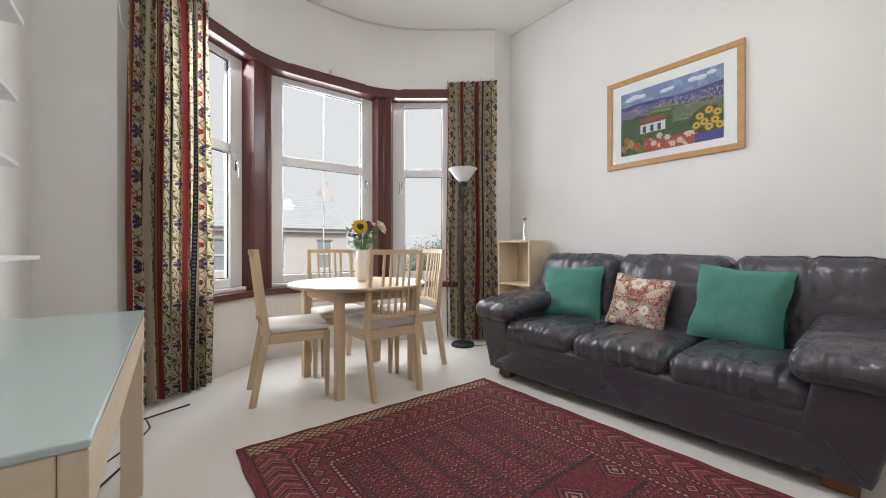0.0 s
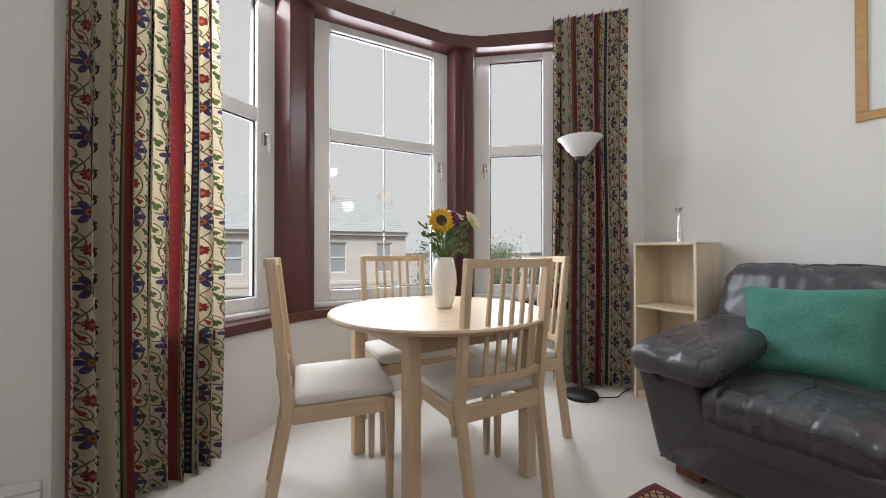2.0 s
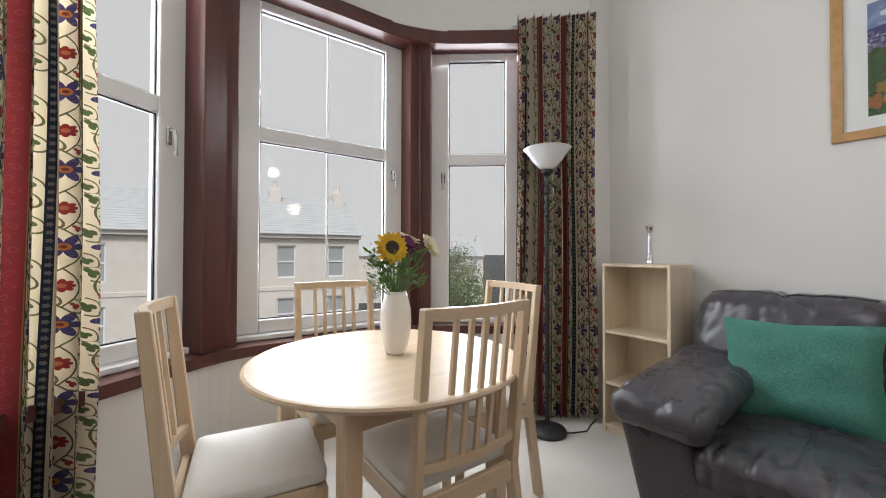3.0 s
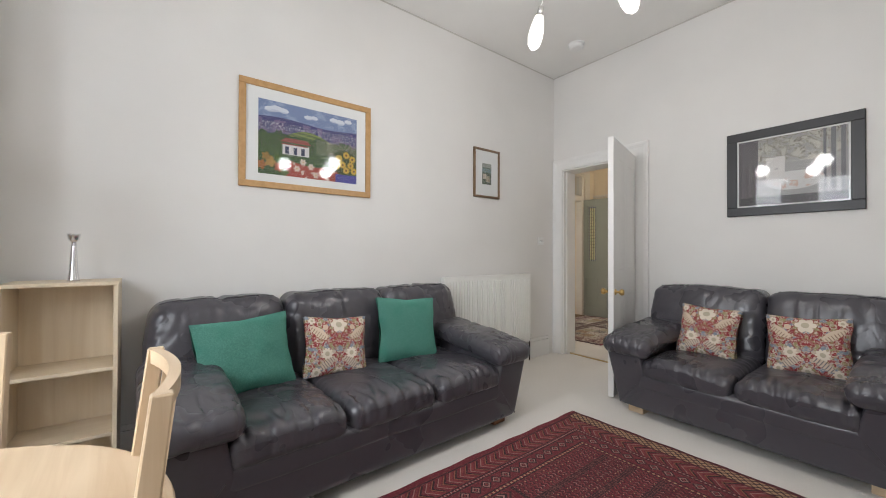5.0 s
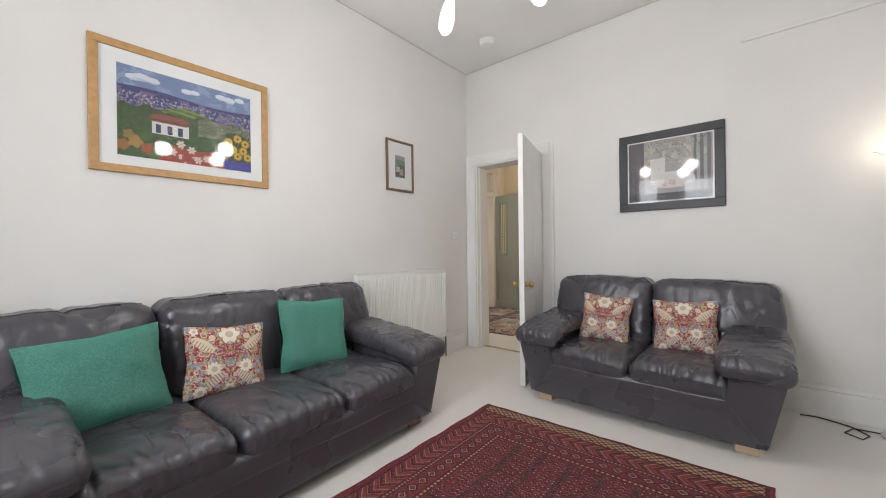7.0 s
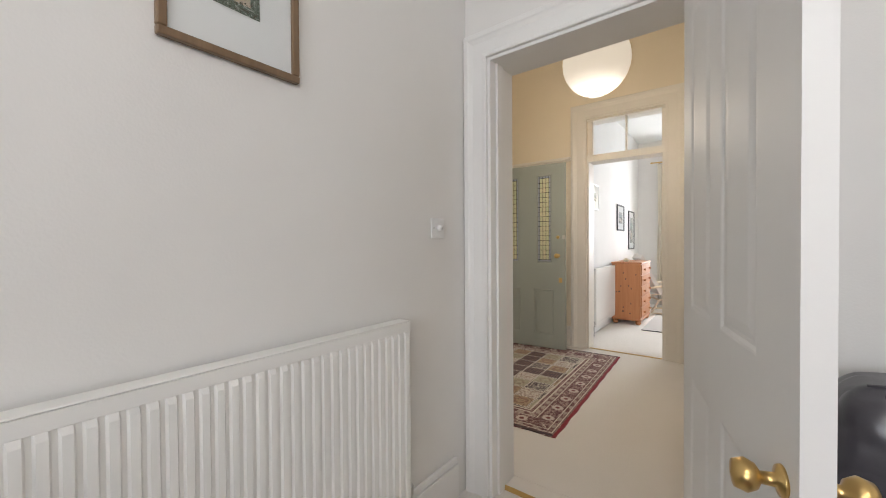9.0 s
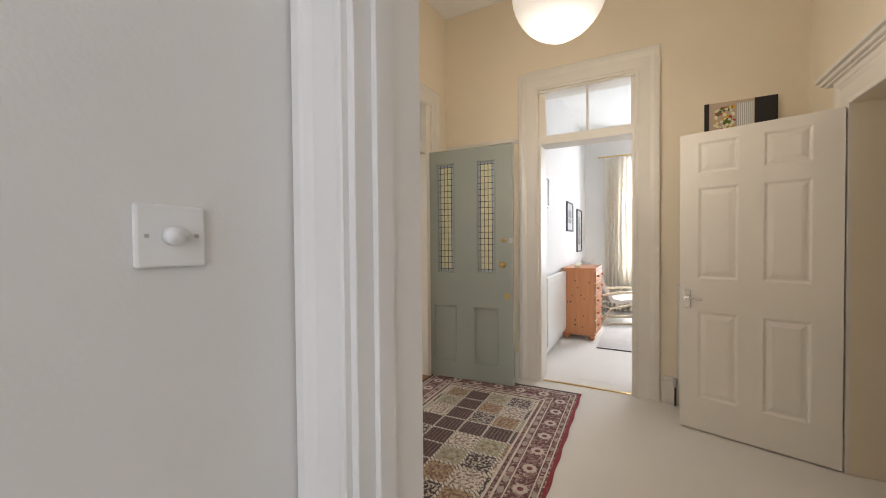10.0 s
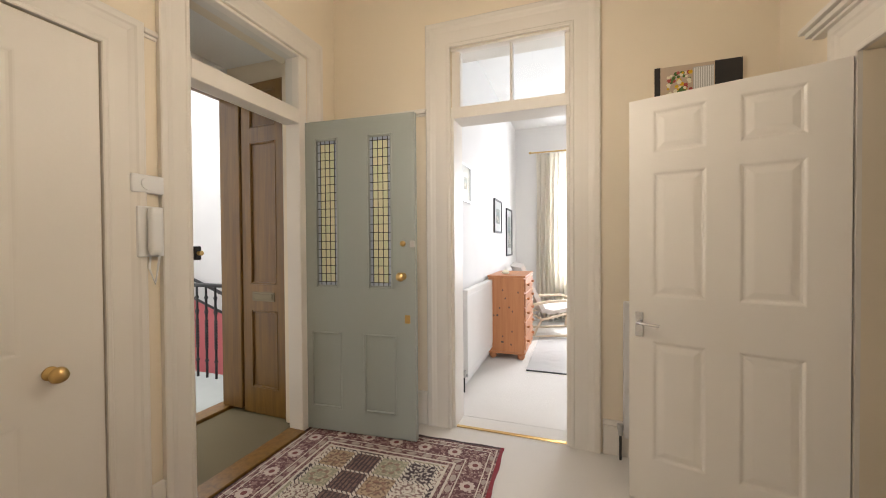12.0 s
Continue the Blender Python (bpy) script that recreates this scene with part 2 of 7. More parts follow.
BIRCH = [timber(a) for a in range(3)]
PALE = [wood("pale_birch_%s" % "xyz"[a], (0.72, 0.61, 0.455), (0.65, 0.53, 0.375), a, 0.42) for a in range(3)]
M_OAKFRAME = wood("oak_frame", (0.52, 0.31, 0.13), (0.42, 0.24, 0.09), 1, 0.4)
M_GILT = wood("brown_gilt_frame", (0.22, 0.14, 0.075), (0.14, 0.085, 0.045), 2, 0.35)
MAHOG = [wood("mahogany_%s" % "xyz"[a], (0.105, 0.032, 0.026), (0.062, 0.018, 0.016), a, 0.3) for a in range(3)]
M_STORM = wood("varnished_pine", (0.215, 0.112, 0.022), (0.13, 0.064, 0.013), 2, 0.34)
M_PINE = wood("orange_pine", (0.54, 0.23, 0.095), (0.45, 0.175, 0.065), 2, 0.42)
M_REDWOOD = wood("red_wood_block", (0.22, 0.09, 0.045), (0.15, 0.06, 0.03), 0, 0.4)


def carpet():
    m = Mat("beige_carpet", (0.80, 0.765, 0.715), 0.95)
    m.lay(m.ramp(m.noise(2.0, 3), 0.4, 0.75) * 0.5, (0.74, 0.70, 0.645))
    m.lay(m.ramp(m.noise(420, 2), 0.4, 0.7) * 0.5, (0.64, 0.60, 0.55))
    m.b.inputs["Sheen Weight"].default_value = 0.15
    return m.done(m.noise(520, 3) + m.noise(35, 2) * 0.4, 0.5, 0.006)


M_CARPET = carpet()


def leather(name, soft):
    """Dark leather; soft: how far it is creased, little where it is stretched over a panel."""
    m = Mat(name, (0.062, 0.058, 0.068), 0.3)
    m.b.inputs["Specular IOR Level"].default_value = 0.62
    big = m.noise(3.0, 3, 0.5)
    m.lay(m.ramp(big, 0.3, 0.85) * 0.6, (0.076, 0.071, 0.082))
    m.lay(m.ramp(m.noise(30, 4, 0.6), 0.5, 0.75) * 0.3, (0.048, 0.044, 0.052))

    def creases(sx, sy, sz, width):
        """Smooth valleys along the zero lines of a stretched noise."""
        n = ((m.noise(1.0, 2, 0.4, m.scaled("Object", sx, sy, sz), 0.5) - 0.5).abs() * width).min(1.0)
        k = n * -1.0 + 1.0
        return k * k * -1.0
    cell = E(m.nt, m.cells(330, out="Distance"))
    return m.done(creases(9, 5, 6, 7.0) * soft + m.noise(11, 2, 0.4) * (0.25 + soft * 0.4) + cell * 0.03, 0.3, 0.010, m.ramp(big, 0.2, 0.9) * 0.10 + 0.24)


M_LEATHER = leather("dark_leather", 0.5)
M_TAUT = leather("stretched_dark_leather", 0.0)


def velvet():
    m = Mat("green_chenille", (0.05, 0.175, 0.135), 0.85)
    v = m.scaled("Object", 160, 18, 160)
    m.lay(m.ramp(m.noise(1.0, 3, 0.6, v), 0.4, 0.7) * 0.8, (0.10, 0.265, 0.21))
    m.lay(m.ramp(m.noise(9, 3), 0.5, 0.8) * 0.5, (0.009, 0.15, 0.1))
    m.b.inputs["Sheen Weight"].default_value = 0.5
    m.b.inputs["Sheen Tint"].default_value = (0.2, 0.8, 0.6, 1)
    return m.done(m.noise(1.0, 3, 0.6, v), 0.4, 0.003)


M_VELVET = velvet()


def seat_cloth():
    m = Mat("off_white_cotton", (0.72, 0.69, 0.65), 0.9)
    m.lay(m.ramp(m.noise(6, 3), 0.45, 0.8) * 0.5, (0.64, 0.61, 0.57))
    return m.done(m.noise(600, 2), 0.3, 0.002)


M_SEAT = seat_cloth()


def blossom(x, y, r, lobes, depth=0.3):
    """A mask of a flower of radius r round (0, 0), and its distance field."""
    d = (x * x + y * y).sqrt()
    edge = (y.atan2(x) * (lobes / 2.0)).cos().abs() * depth + (1.0 - depth)
    return d < edge * r, d


def curtain_cloth():
    m = Mat("floral_striped_curtain", (0.82, 0.74, 0.58), 0.85)
    u, v, _ = m.xyz("UV")
    u, v = u * 1.38, v * 1.38
    w = u % 0.61
    # tan, crimson, tan, cream flower panel, navy and scrolled cream bands
    x = w - (w > 0.35) * 0.315 - 0.195
    k = v % 0.36
    y = k - 0.10
    y2 = k - 0.28
    panel = w.within(0.117, 0.295).max(w > 0.41)
    sway = (v * (2 * math.pi / 0.36)).sin() * 0.05
    m.lay(((x - sway).abs() < 0.004) * panel, (0.17, 0.19, 0.08))
    m.lay(((x + sway * 0.8).abs() < 0.003) * panel * (k > 0.18), (0.12, 0.12, 0.05))
    for sx, oy, r in ((0.062, 0.015, 0.026), (-0.066, 0.17, 0.027), (0.068, 0.20, 0.024), (-0.055, 0.335, 0.026), (-0.07, 0.035, 0.02), (0.06, 0.31, 0.02), (0.03, 0.185, 0.017), (-0.03, 0.22, 0.016)):
        a = x - sx
        b = k - oy
        leaf, d = blossom(a + b * 0.4, b * 0.8, r * 0.82, 3, 0.55)
        m.lay(leaf * panel, (0.15, 0.20, 0.085) if r > 0.018 else (0.36, 0.07, 0.05))
        ring = ((d - (r + 0.010)).abs() < 0.003) * (a > -0.006) * panel
        m.lay(ring, (0.20, 0.19, 0.09))
    f, d = blossom(x, y, 0.060, 6, 0.62)
    m.lay(f * panel, (0.10, 0.085, 0.20))
    m.lay(f * panel * (d.within(0.043, 0.047)), (0.18, 0.15, 0.24))
    m.lay(d < 0.017, (0.50, 0.22, 0.06))
    m.lay(d < 0.008, (0.2, 0.06, 0.05))
    f2, d2 = blossom(x, y2, 0.031, 8, 0.3)
    m.lay(f2 * panel, (0.33, 0.05, 0.05))
    m.lay(d2 < 0.010, (0.5, 0.2, 0.1))
    m.lay((w < 0.007).max(w.within(0.110, 0.117)), (0.07, 0.085, 0.045))
    m.lay(w.within(0.007, 0.017).max(w.within(0.100, 0.110)), (0.42, 0.26, 0.10))
    red = w.within(0.017, 0.100)
    m.lay(red, (0.34, 0.065, 0.07))
    curl, cd = blossom(w - 0.0585 - (v * 75.0).sin() * 0.01, (v % 0.05) - 0.025, 0.016, 3, 0.5)
    m.lay(red * (cd.within(0.009, 0.0125)), (0.42, 0.11, 0.11))
    navy = w.within(0.295, 0.325)
    m.lay(navy, (0.030, 0.035, 0.06))
    dots, _ = blossom(w - 0.310, (v % 0.036) - 0.018, 0.011, 5, 0.4)
    m.lay(dots * navy, (0.22, 0.21, 0.19))
    scroll = w.within(0.325, 0.41)
    m.lay(scroll * (((w - 0.362 - (v * 48.0).sin() * 0.016).abs()) < 0.004), (0.05, 0.06, 0.03))
    s2, _ = blossom(w - 0.362, (v % 0.13) - 0.065, 0.022, 5, 0.5)
    m.lay(s2 * scroll, (0.06, 0.05, 0.11))
    s3, _ = blossom(w - 0.355, (v % 0.13) - 0.0, 0.014, 5, 0.5)
    m.lay(s3 * scroll, (0.11, 0.14, 0.06))
    m.lay(m.ramp(m.noise(5, 3), 0.45, 0.8) * 0.12, (0.25, 0.2, 0.13))
    return m.sheer(0.2).done(m.noise(700, 2), 0.25, 0.002)


M_CURTAIN = curtain_cloth()


def morris_cloth():
    """Mirrored birds, flowers and leaves on crimson."""
    m = Mat("strawberry_floral_cushion", (0.27, 0.035, 0.04), 0.85)
    u, v, _ = m.xyz("UV")
    x = u.abs()
    p = m.vec(x, v)
    base = E(m.nt, m.cells(26, p))
    m.lay(m.ramp(m.noise(30, 2, 0.5, p), 0.5, 0.6), (0.30, 0.26, 0.13))
    m.lay((base.within(0.30, 0.42)), (0.50, 0.40, 0.32))
    m.lay(m.ramp(m.noise(19, 2, 0.5, p), 0.56, 0.62), (0.20, 0.24, 0.29))
    m.lay((m.noise(44, 2, 0.6, p).within(0.5, 0.53)), (0.62, 0.5, 0.42))
    for cx, cy, r, lobes in ((0.0, 0.125, 0.052, 6), (0.075, -0.05, 0.036, 10), (0.16, 0.15, 0.022, 5), (0.135, -0.155, 0.03, 8), (0.0, -0.16, 0.03, 6)):
        f, d = blossom(x - cx, v - cy, r, lobes, 0.3)
        m.lay(f, (0.70, 0.62, 0.52))
        m.lay(d < r * 0.38, (0.46, 0.4, 0.3))
    bx_, by_ = x - 0.125, v - 0.075
    ba, bb = bx_ * 0.8 + by_ * 0.6, by_ * 0.8 - bx_ * 0.6
    bird = (ba * ba * 240.0 + bb * bb * 1700.0) < 1.0
    m.lay(bird, (0.62, 0.50, 0.38))
    m.lay(bird * ((ba % 0.016) < 0.004) * (bb < 0.004), (0.22, 0.14, 0.10))
    hx, hy = x - 0.085, v - 0.108
    m.lay((hx * hx + hy * hy).sqrt() < 0.017, (0.60, 0.46, 0.34))
    bx2, by2 = x - 0.07, v + 0.105
    bc2, bd2 = bx2 * 0.8 - by2 * 0.6, by2 * 0.8 + bx2 * 0.6
    bird2 = (bc2 * bc2 * 330.0 + bd2 * bd2 * 2200.0) < 1.0
    m.lay(bird2, (0.58, 0.46, 0.36))
    m.lay(bird2 * ((bc2 % 0.014) < 0.004), (0.16, 0.15, 0.16))
    return m.done(m.noise(500, 2) + base * 0.2, 0.3, 0.003)


M_MORRIS = morris_cloth()


def red_rug():
    """Turkmen rug, 1.62 by 2.36 m; UV in metres from its centre."""
    m = Mat("crimson_tribal_rug", (0.145, 0.019, 0.028), 0.92)
    u, v, _ = m.xyz("UV")
    ex, ey = (u.abs() * -1.0) + 0.81, (v.abs() * -1.0) + 1.18
    dark, tan, rose, cream = (0.022, 0.011, 0.014), (0.44, 0.28, 0.16), (0.21, 0.034, 0.038), (0.36, 0.21, 0.18)
    field = (ex > 0.335) * (ey > 0.40)
    # inner field: long bands of fine dots parted by dark barred strips, crossed by one plain band
    wob = (m.noise(5, 2) - 0.5) * 0.012
    bu = (u + wob) % 0.158
    lane = ((u + wob) / 0.158).floor()
    tone = (lane % 2.0) * 0.6
    worn = m.ramp(m.noise(6, 4, 0.6), 0.35, 0.7)
    m.lay(field * tone, (0.085, 0.012, 0.018))
    m.lay(field * worn * 0.5, (0.135, 0.020, 0.028))
    cu, cv = (u / 0.028).floor(), ((v + lane * 0.009) / 0.026).floor()
    du, dv = (u % 0.028) - 0.014, ((v + lane * 0.009) % 0.026) - 0.013
    lot = ((cu * 12.99 + cv * 78.23).sin() * 4375.85) % 1.0
    speck = m.noise(75, 2, 0.6)
    hook = (dv - du.abs() * 0.9).within(-0.010, -0.002)
    comb = (dv - du.abs() * 0.9).within(0.001, 0.006)
    m.lay(field * hook * (speck > 0.42), (0.030, 0.010, 0.014))
    m.lay(field * comb * (lot > 0.6) * (speck > 0.45), cream)
    m.lay(field * comb * (lot < 0.30), (0.27, 0.07, 0.07))
    m.lay(field * (du.abs() < 0.003) * (dv < 0.0), (0.040, 0.012, 0.016))
    m.lay(field * ((du * du + dv * dv).sqrt() < 0.004) * lot.within(0.4, 0.6), tan)
    strip = bu < 0.036
    m.lay(field * strip, dark)
    m.lay(field * strip * (((u + wob) % 0.012) < 0.004), (0.10, 0.022, 0.025))
    m.lay(field * strip * ((v % 0.018) < 0.006) * (speck > 0.5), (0.15, 0.06, 0.055))
    cross = v.abs() < 0.13
    m.lay(field * cross, (0.12, 0.013, 0.022))
    m.lay(field * (v.abs().within(0.11, 0.13)), dark)
    gx, gy = (u.abs() % 0.30) - 0.15, v
    gd = gx.abs() * 1.1 + gy.abs()
    m.lay(field * (gd < 0.095), dark)
    m.lay(field * gd.within(0.066, 0.08), rose)
    m.lay(field * gd.within(0.035, 0.046), cream)
    m.lay(field * (gd < 0.018), cream)
    # borders: dotted guard, chevrons, fine dark lines
    e = ex.min(ey - 0.065)
    frame_ = e.within(0.0, 0.335)
    wide = e.within(0.055, 0.165)
    long_ = (ex < (ey - 0.065))
    s = u + (v - u) * long_
    q = e - 0.11
    chev = ((s + q.abs() * 0.9) % 0.075)
    m.lay(wide * (chev < 0.018), rose)
    m.lay(wide * chev.within(0.018, 0.024), cream)
    m.lay(wide * chev.within(0.045, 0.058), dark)
    m.lay(wide * chev.within(0.058, 0.064), (0.30, 0.12, 0.06))
    dia = e.within(0.20, 0.29)
    dm = ((s % 0.072) - 0.036).abs() + (e - 0.245).abs()
    m.lay(dia * (dm < 0.036), dark)
    m.lay(dia * dm.within(0.016, 0.024), cream)
    m.lay(dia * (dm < 0.009), rose)
    for lo in (0.040, 0.172, 0.192, 0.296, 0.318):
        m.lay(frame_ * e.within(lo, lo + 0.009), dark)
    m.lay(frame_ * e.within(0.180, 0.192) * ((s % 0.02) < 0.009), cream)
    m.lay(frame_ * e.within(0.305, 0.318) * ((s % 0.026) < 0.012), tan)
    # lattice bands at both ends
    band = ey.within(0.025, 0.105) * (ex > 0.04)
    m.lay(ey < 0.12, (0.075, 0.012, 0.018))
    d1, d2 = (u * 0.9 + v) % 0.036, (u * 0.9 - v) % 0.036
    m.lay(band, tan)
    m.lay(band * ((d1 < 0.009).max(d2 < 0.009)), dark)
    m.lay((ex < 0.022), (0.16, 0.016, 0.03))
    m.lay(m.ramp(m.noise(26, 4, 0.65), 0.42, 0.72) * 0.3, (0.085, 0.012, 0.017))
    m.lay(m.ramp(m.noise(150, 2), 0.54, 0.66) * 0.5, (0.30, 0.11, 0.10))
    m.lay(m.ramp(m.noise(95, 2), 0.58, 0.66) * 0.5, (0.03, 0.012, 0.016))
    return m.done(m.noise(600, 2), 0.45, 0.004)


M_REDRUG = red_rug()


def garden_rug():
    """Panelled garden rug, 1.38 by 2.08 m; UV in metres from its centre."""
    m = Mat("panelled_garden_rug", (0.40, 0.33, 0.255), 0.92)
    u, v, _ = m.xyz("UV")
    ex, ey = (u.abs() * -1.0) + 0.69, (v.abs() * -1.0) + 1.04
    e = ex.min(ey)
    cell = 0.18
    cu, cv = (u + 0.36) / cell, (v + 0.72) / cell
    iu, iv = cu.floor(), cv.floor()
    fu, fv = (cu - iu) - 0.5, (cv - iv) - 0.5
    kind = (iu * 2.0 + iv * 3.0 + (iu * iv)) % 5.0
    field = e > 0.30
    dark, cream, wine = (0.055, 0.036, 0.042), (0.60, 0.54, 0.455), (0.12, 0.045, 0.05)
    f, d = blossom(fu, fv, 0.34, 6, 0.45)
    scroll = (m.noise(55, 2, 0.5, m.vec(u.abs(), v)) > 0.53)
    for n, ground, ink in ((0.0, dark, cream), (1.0, (0.40, 0.29, 0.185), (0.13, 0.075, 0.055)), (2.0, (0.31, 0.295, 0.205), (0.50, 0.44, 0.32)), (3.0, cream, (0.13, 0.045, 0.045)), (4.0, (0.19, 0.115, 0.095), dark)):
        here = field * ((kind - n).abs() < 0.1)
        m.lay(here, ground)
        m.lay(here * scroll * 0.8, ink)
    branch = ((fu - (fv * 9.0).sin() * 0.16).abs() < 0.035) * ((kind < 0.5).max(kind.within(2.5, 3.5)))
    m.lay(field * branch, (0.38, 0.33, 0.27))
    bars = ((fu % 0.14) < 0.05) * (kind > 3.5)
    m.lay(field * bars, dark)
    m.lay(field * f * (d > 0.2) * kind.within(0.5, 2.5) * 0.6, (0.22, 0.10, 0.075))
    line = (fu.abs() > 0.455).max(fv.abs() > 0.455)
    m.lay(field * line, cream)
    m.lay(field * line * (((u + v) % 0.03) < 0.008), dark)
    # borders
    border = e < 0.30
    m.lay(border, wine)
    m.lay(border * (m.noise(48, 3, 0.6) > 0.53), (0.27, 0.165, 0.15))
    m.lay(border * (m.noise(70, 2, 0.6) > 0.6), (0.50, 0.39, 0.33))
    long_ = ex < ey
    s = u + (v - u) * long_
    r, rd = blossom(((s + 0.1) % 0.2) - 0.1, e - 0.135, 0.045, 10, 0.2)
    m.lay(border * r, (0.55, 0.46, 0.40))
    m.lay(border * (rd < 0.017), (0.17, 0.05, 0.05))
    for lo, hi, c in ((0.0, 0.022, dark), (0.035, 0.043, cream), (0.072, 0.079, cream), (0.198, 0.206, cream), (0.248, 0.262, cream), (0.285, 0.30, cream)):
        m.lay(e.within(lo, hi), c)
    oval, _ = blossom(((s % 0.10) - 0.05) * 0.6, e - 0.227, 0.018, 2, 0.1)
    m.lay(border * oval, (0.40, 0.33, 0.28))
    oval2, _ = blossom(((s % 0.12) - 0.06) * 0.6, e - 0.057, 0.014, 2, 0.1)
    m.lay(border * oval2, (0.38, 0.31, 0.27))
    m.lay(u < -0.668, (0.25, 0.022, 0.035))
    m.lay(m.ramp(m.noise(40, 3), 0.45, 0.75) * 0.3, (0.17, 0.12, 0.10))
    return m.done(m.noise(600, 2), 0.4, 0.004)


M_GARDENRUG = garden_rug()


def landscape_print():
    """A bright naive landscape; UV runs from 0 to 1."""
    m = Mat("landscape_print", (0.20, 0.26, 0.42), 0.5)
    u, v, _ = m.xyz("UV")
    n1 = m.noise(5, 4, 0.6, m.vec(u * 1.6, v))
    n2 = m.noise(38, 4, 0.65, m.vec(u * 1.4, v))
    m.lay((v > 0.78) * (n1 < 0.46) * 0.6, (0.36, 0.42, 0.56))
    for cx, cy, r in ((0.10, 0.88, 0.05), (0.16, 0.90, 0.06), (0.23, 0.89, 0.05), (0.47, 0.87, 0.045), (0.53, 0.88, 0.04), (0.74, 0.91, 0.05), (0.81, 0.90, 0.055), (0.9, 0.93, 0.045)):
        f, d = blossom((u - cx) * 1.0, (v - cy) * 1.3, r, 7, 0.15)
        m.lay(f, (0.68, 0.70, 0.74))
        m.lay(f * (v < cy - 0.015) * 0.6, (0.42, 0.46, 0.56))
    m.lay(v < (u * 7.0).sin() * 0.02 + 0.77, (0.07, 0.07, 0.19))
    m.lay((v < 0.75) * (n1 > 0.5), (0.19, 0.14, 0.26))
    m.lay((v < 0.72) * (n2 > 0.54), (0.30, 0.25, 0.30))
    m.lay((v < 0.72) * (n2 < 0.42), (0.06, 0.06, 0.12))
    m.lay((v.within(0.6, 0.72)) * (n2 > 0.56), (0.45, 0.45, 0.5))
    hill = v < ((u - 0.47) * 7.0).cos() * 0.10 + 0.56
    m.lay(hill, (0.10, 0.16, 0.05))
    m.lay(hill * ((v + u * 0.15) % 0.05 < 0.014) * (v > 0.5), (0.30, 0.36, 0.12))
    m.lay(hill * (n2 > 0.55), (0.21, 0.24, 0.07))
    m.lay(v < n1 * 0.3 + 0.42, (0.045, 0.09, 0.035))
    m.lay((v < 0.55) * (n2 > 0.56), (0.12, 0.19, 0.05))
    m.lay((v.within(0.36, 0.58)) * (u > 0.55) * (n2.within(0.46, 0.5)), (0.45, 0.40, 0.34))
    m.lay((v.within(0.38, 0.62)) * (n2 < 0.38), (0.20, 0.06, 0.06))
    m.lay(u.within(0.22, 0.48) * v.within(0.30, 0.45), (0.66, 0.65, 0.64))
    m.lay(((u - 0.35).abs() < (v * -1.0 + 0.66) * 0.8) * v.within(0.47, 0.53), (0.30, 0.085, 0.065))
    m.lay(u.within(0.21, 0.47) * v.within(0.435, 0.45), (0.30, 0.085, 0.065))
    for wx in (0.245, 0.325, 0.40):
        m.lay(u.within(wx, wx + 0.035) * v.within(0.31, 0.41), (0.05, 0.06, 0.11))
    red = (v < (u * 9.0).sin() * 0.03 + 0.2) * u.within(0.25, 0.8)
    m.lay(red, (0.36, 0.075, 0.05))
    lil = m.noise(9, 2, 0.5, m.vec(u * 1.4, v)) > 0.6
    m.lay(red * lil, (0.62, 0.50, 0.42))
    for cx, cy, r, c in ((0.03, 0.12, 0.07, (0.42, 0.17, 0.05)), (0.11, 0.17, 0.075, (0.50, 0.30, 0.08)), (0.19, 0.11, 0.07, (0.45, 0.12, 0.06)), (0.07, 0.24, 0.06, (0.36, 0.22, 0.05)), (0.17, 0.24, 0.05, (0.10, 0.17, 0.04)), (0.24, 0.05, 0.06, (0.14, 0.19, 0.06))):
        f, d = blossom((u - cx) * 1.4, v - cy, r, 5, 0.4)
        m.lay(f, c)
        m.lay(f * ((d % 0.02) < 0.006), tuple(0.45 * q for q in c))
    bush = ((u - 0.86) * (u - 0.86) * 1.6 + (v - 0.3) * (v - 0.3)).sqrt() < (n2 - 0.5) * 0.2 + 0.19
    m.lay(bush, (0.06, 0.08, 0.025))
    for cx, cy in ((0.80, 0.36), (0.88, 0.42), (0.95, 0.37), (0.84, 0.27), (0.93, 0.27), (0.77, 0.24), (0.88, 0.19), (0.97, 0.19)):
        f, d = blossom((u - cx) * 1.4, v - cy, 0.056, 10, 0.35)
        m.lay(f, (0.60, 0.40, 0.05))
        m.lay(d < 0.016, (0.12, 0.06, 0.02))
    for cx, cy in ((0.36, 0.12), (0.50, 0.17), (0.62, 0.09), (0.55, 0.06), (0.42, 0.22), (0.70, 0.15)):
        f, d = blossom((u - cx) * 1.4, v - cy, 0.05, 6, 0.6)
        m.lay(f, (0.66, 0.56, 0.48))
        m.lay(d < 0.01, (0.5, 0.3, 0.06))
    m.lay((u > 0.76) * (v < 0.12), (0.07, 0.07, 0.30))
    return m.done()


M_LANDSCAPE = landscape_print()


def village_print():
    m = Mat("small_village_print", (0.36, 0.37, 0.33), 0.6)
    u, v, _ = m.xyz("UV")
    n = m.noise(14, 4, 0.6, m.vec(u, v * 1.8))
    m.lay((v < 0.8) * (n > 0.42), (0.13, 0.16, 0.12))
    m.lay((v.within(0.56, 0.78)) * (n > 0.5), (0.25, 0.36, 0.38))
    m.lay(u.within(0.1, 0.45) * v.within(0.25, 0.5), (0.62, 0.56, 0.48))
    m.lay(u.within(0.45, 0.8) * v.within(0.12, 0.4), (0.55, 0.47, 0.36))
    m.lay((v < 0.5) * (n > 0.57), (0.10, 0.085, 0.06))
    return m.done()


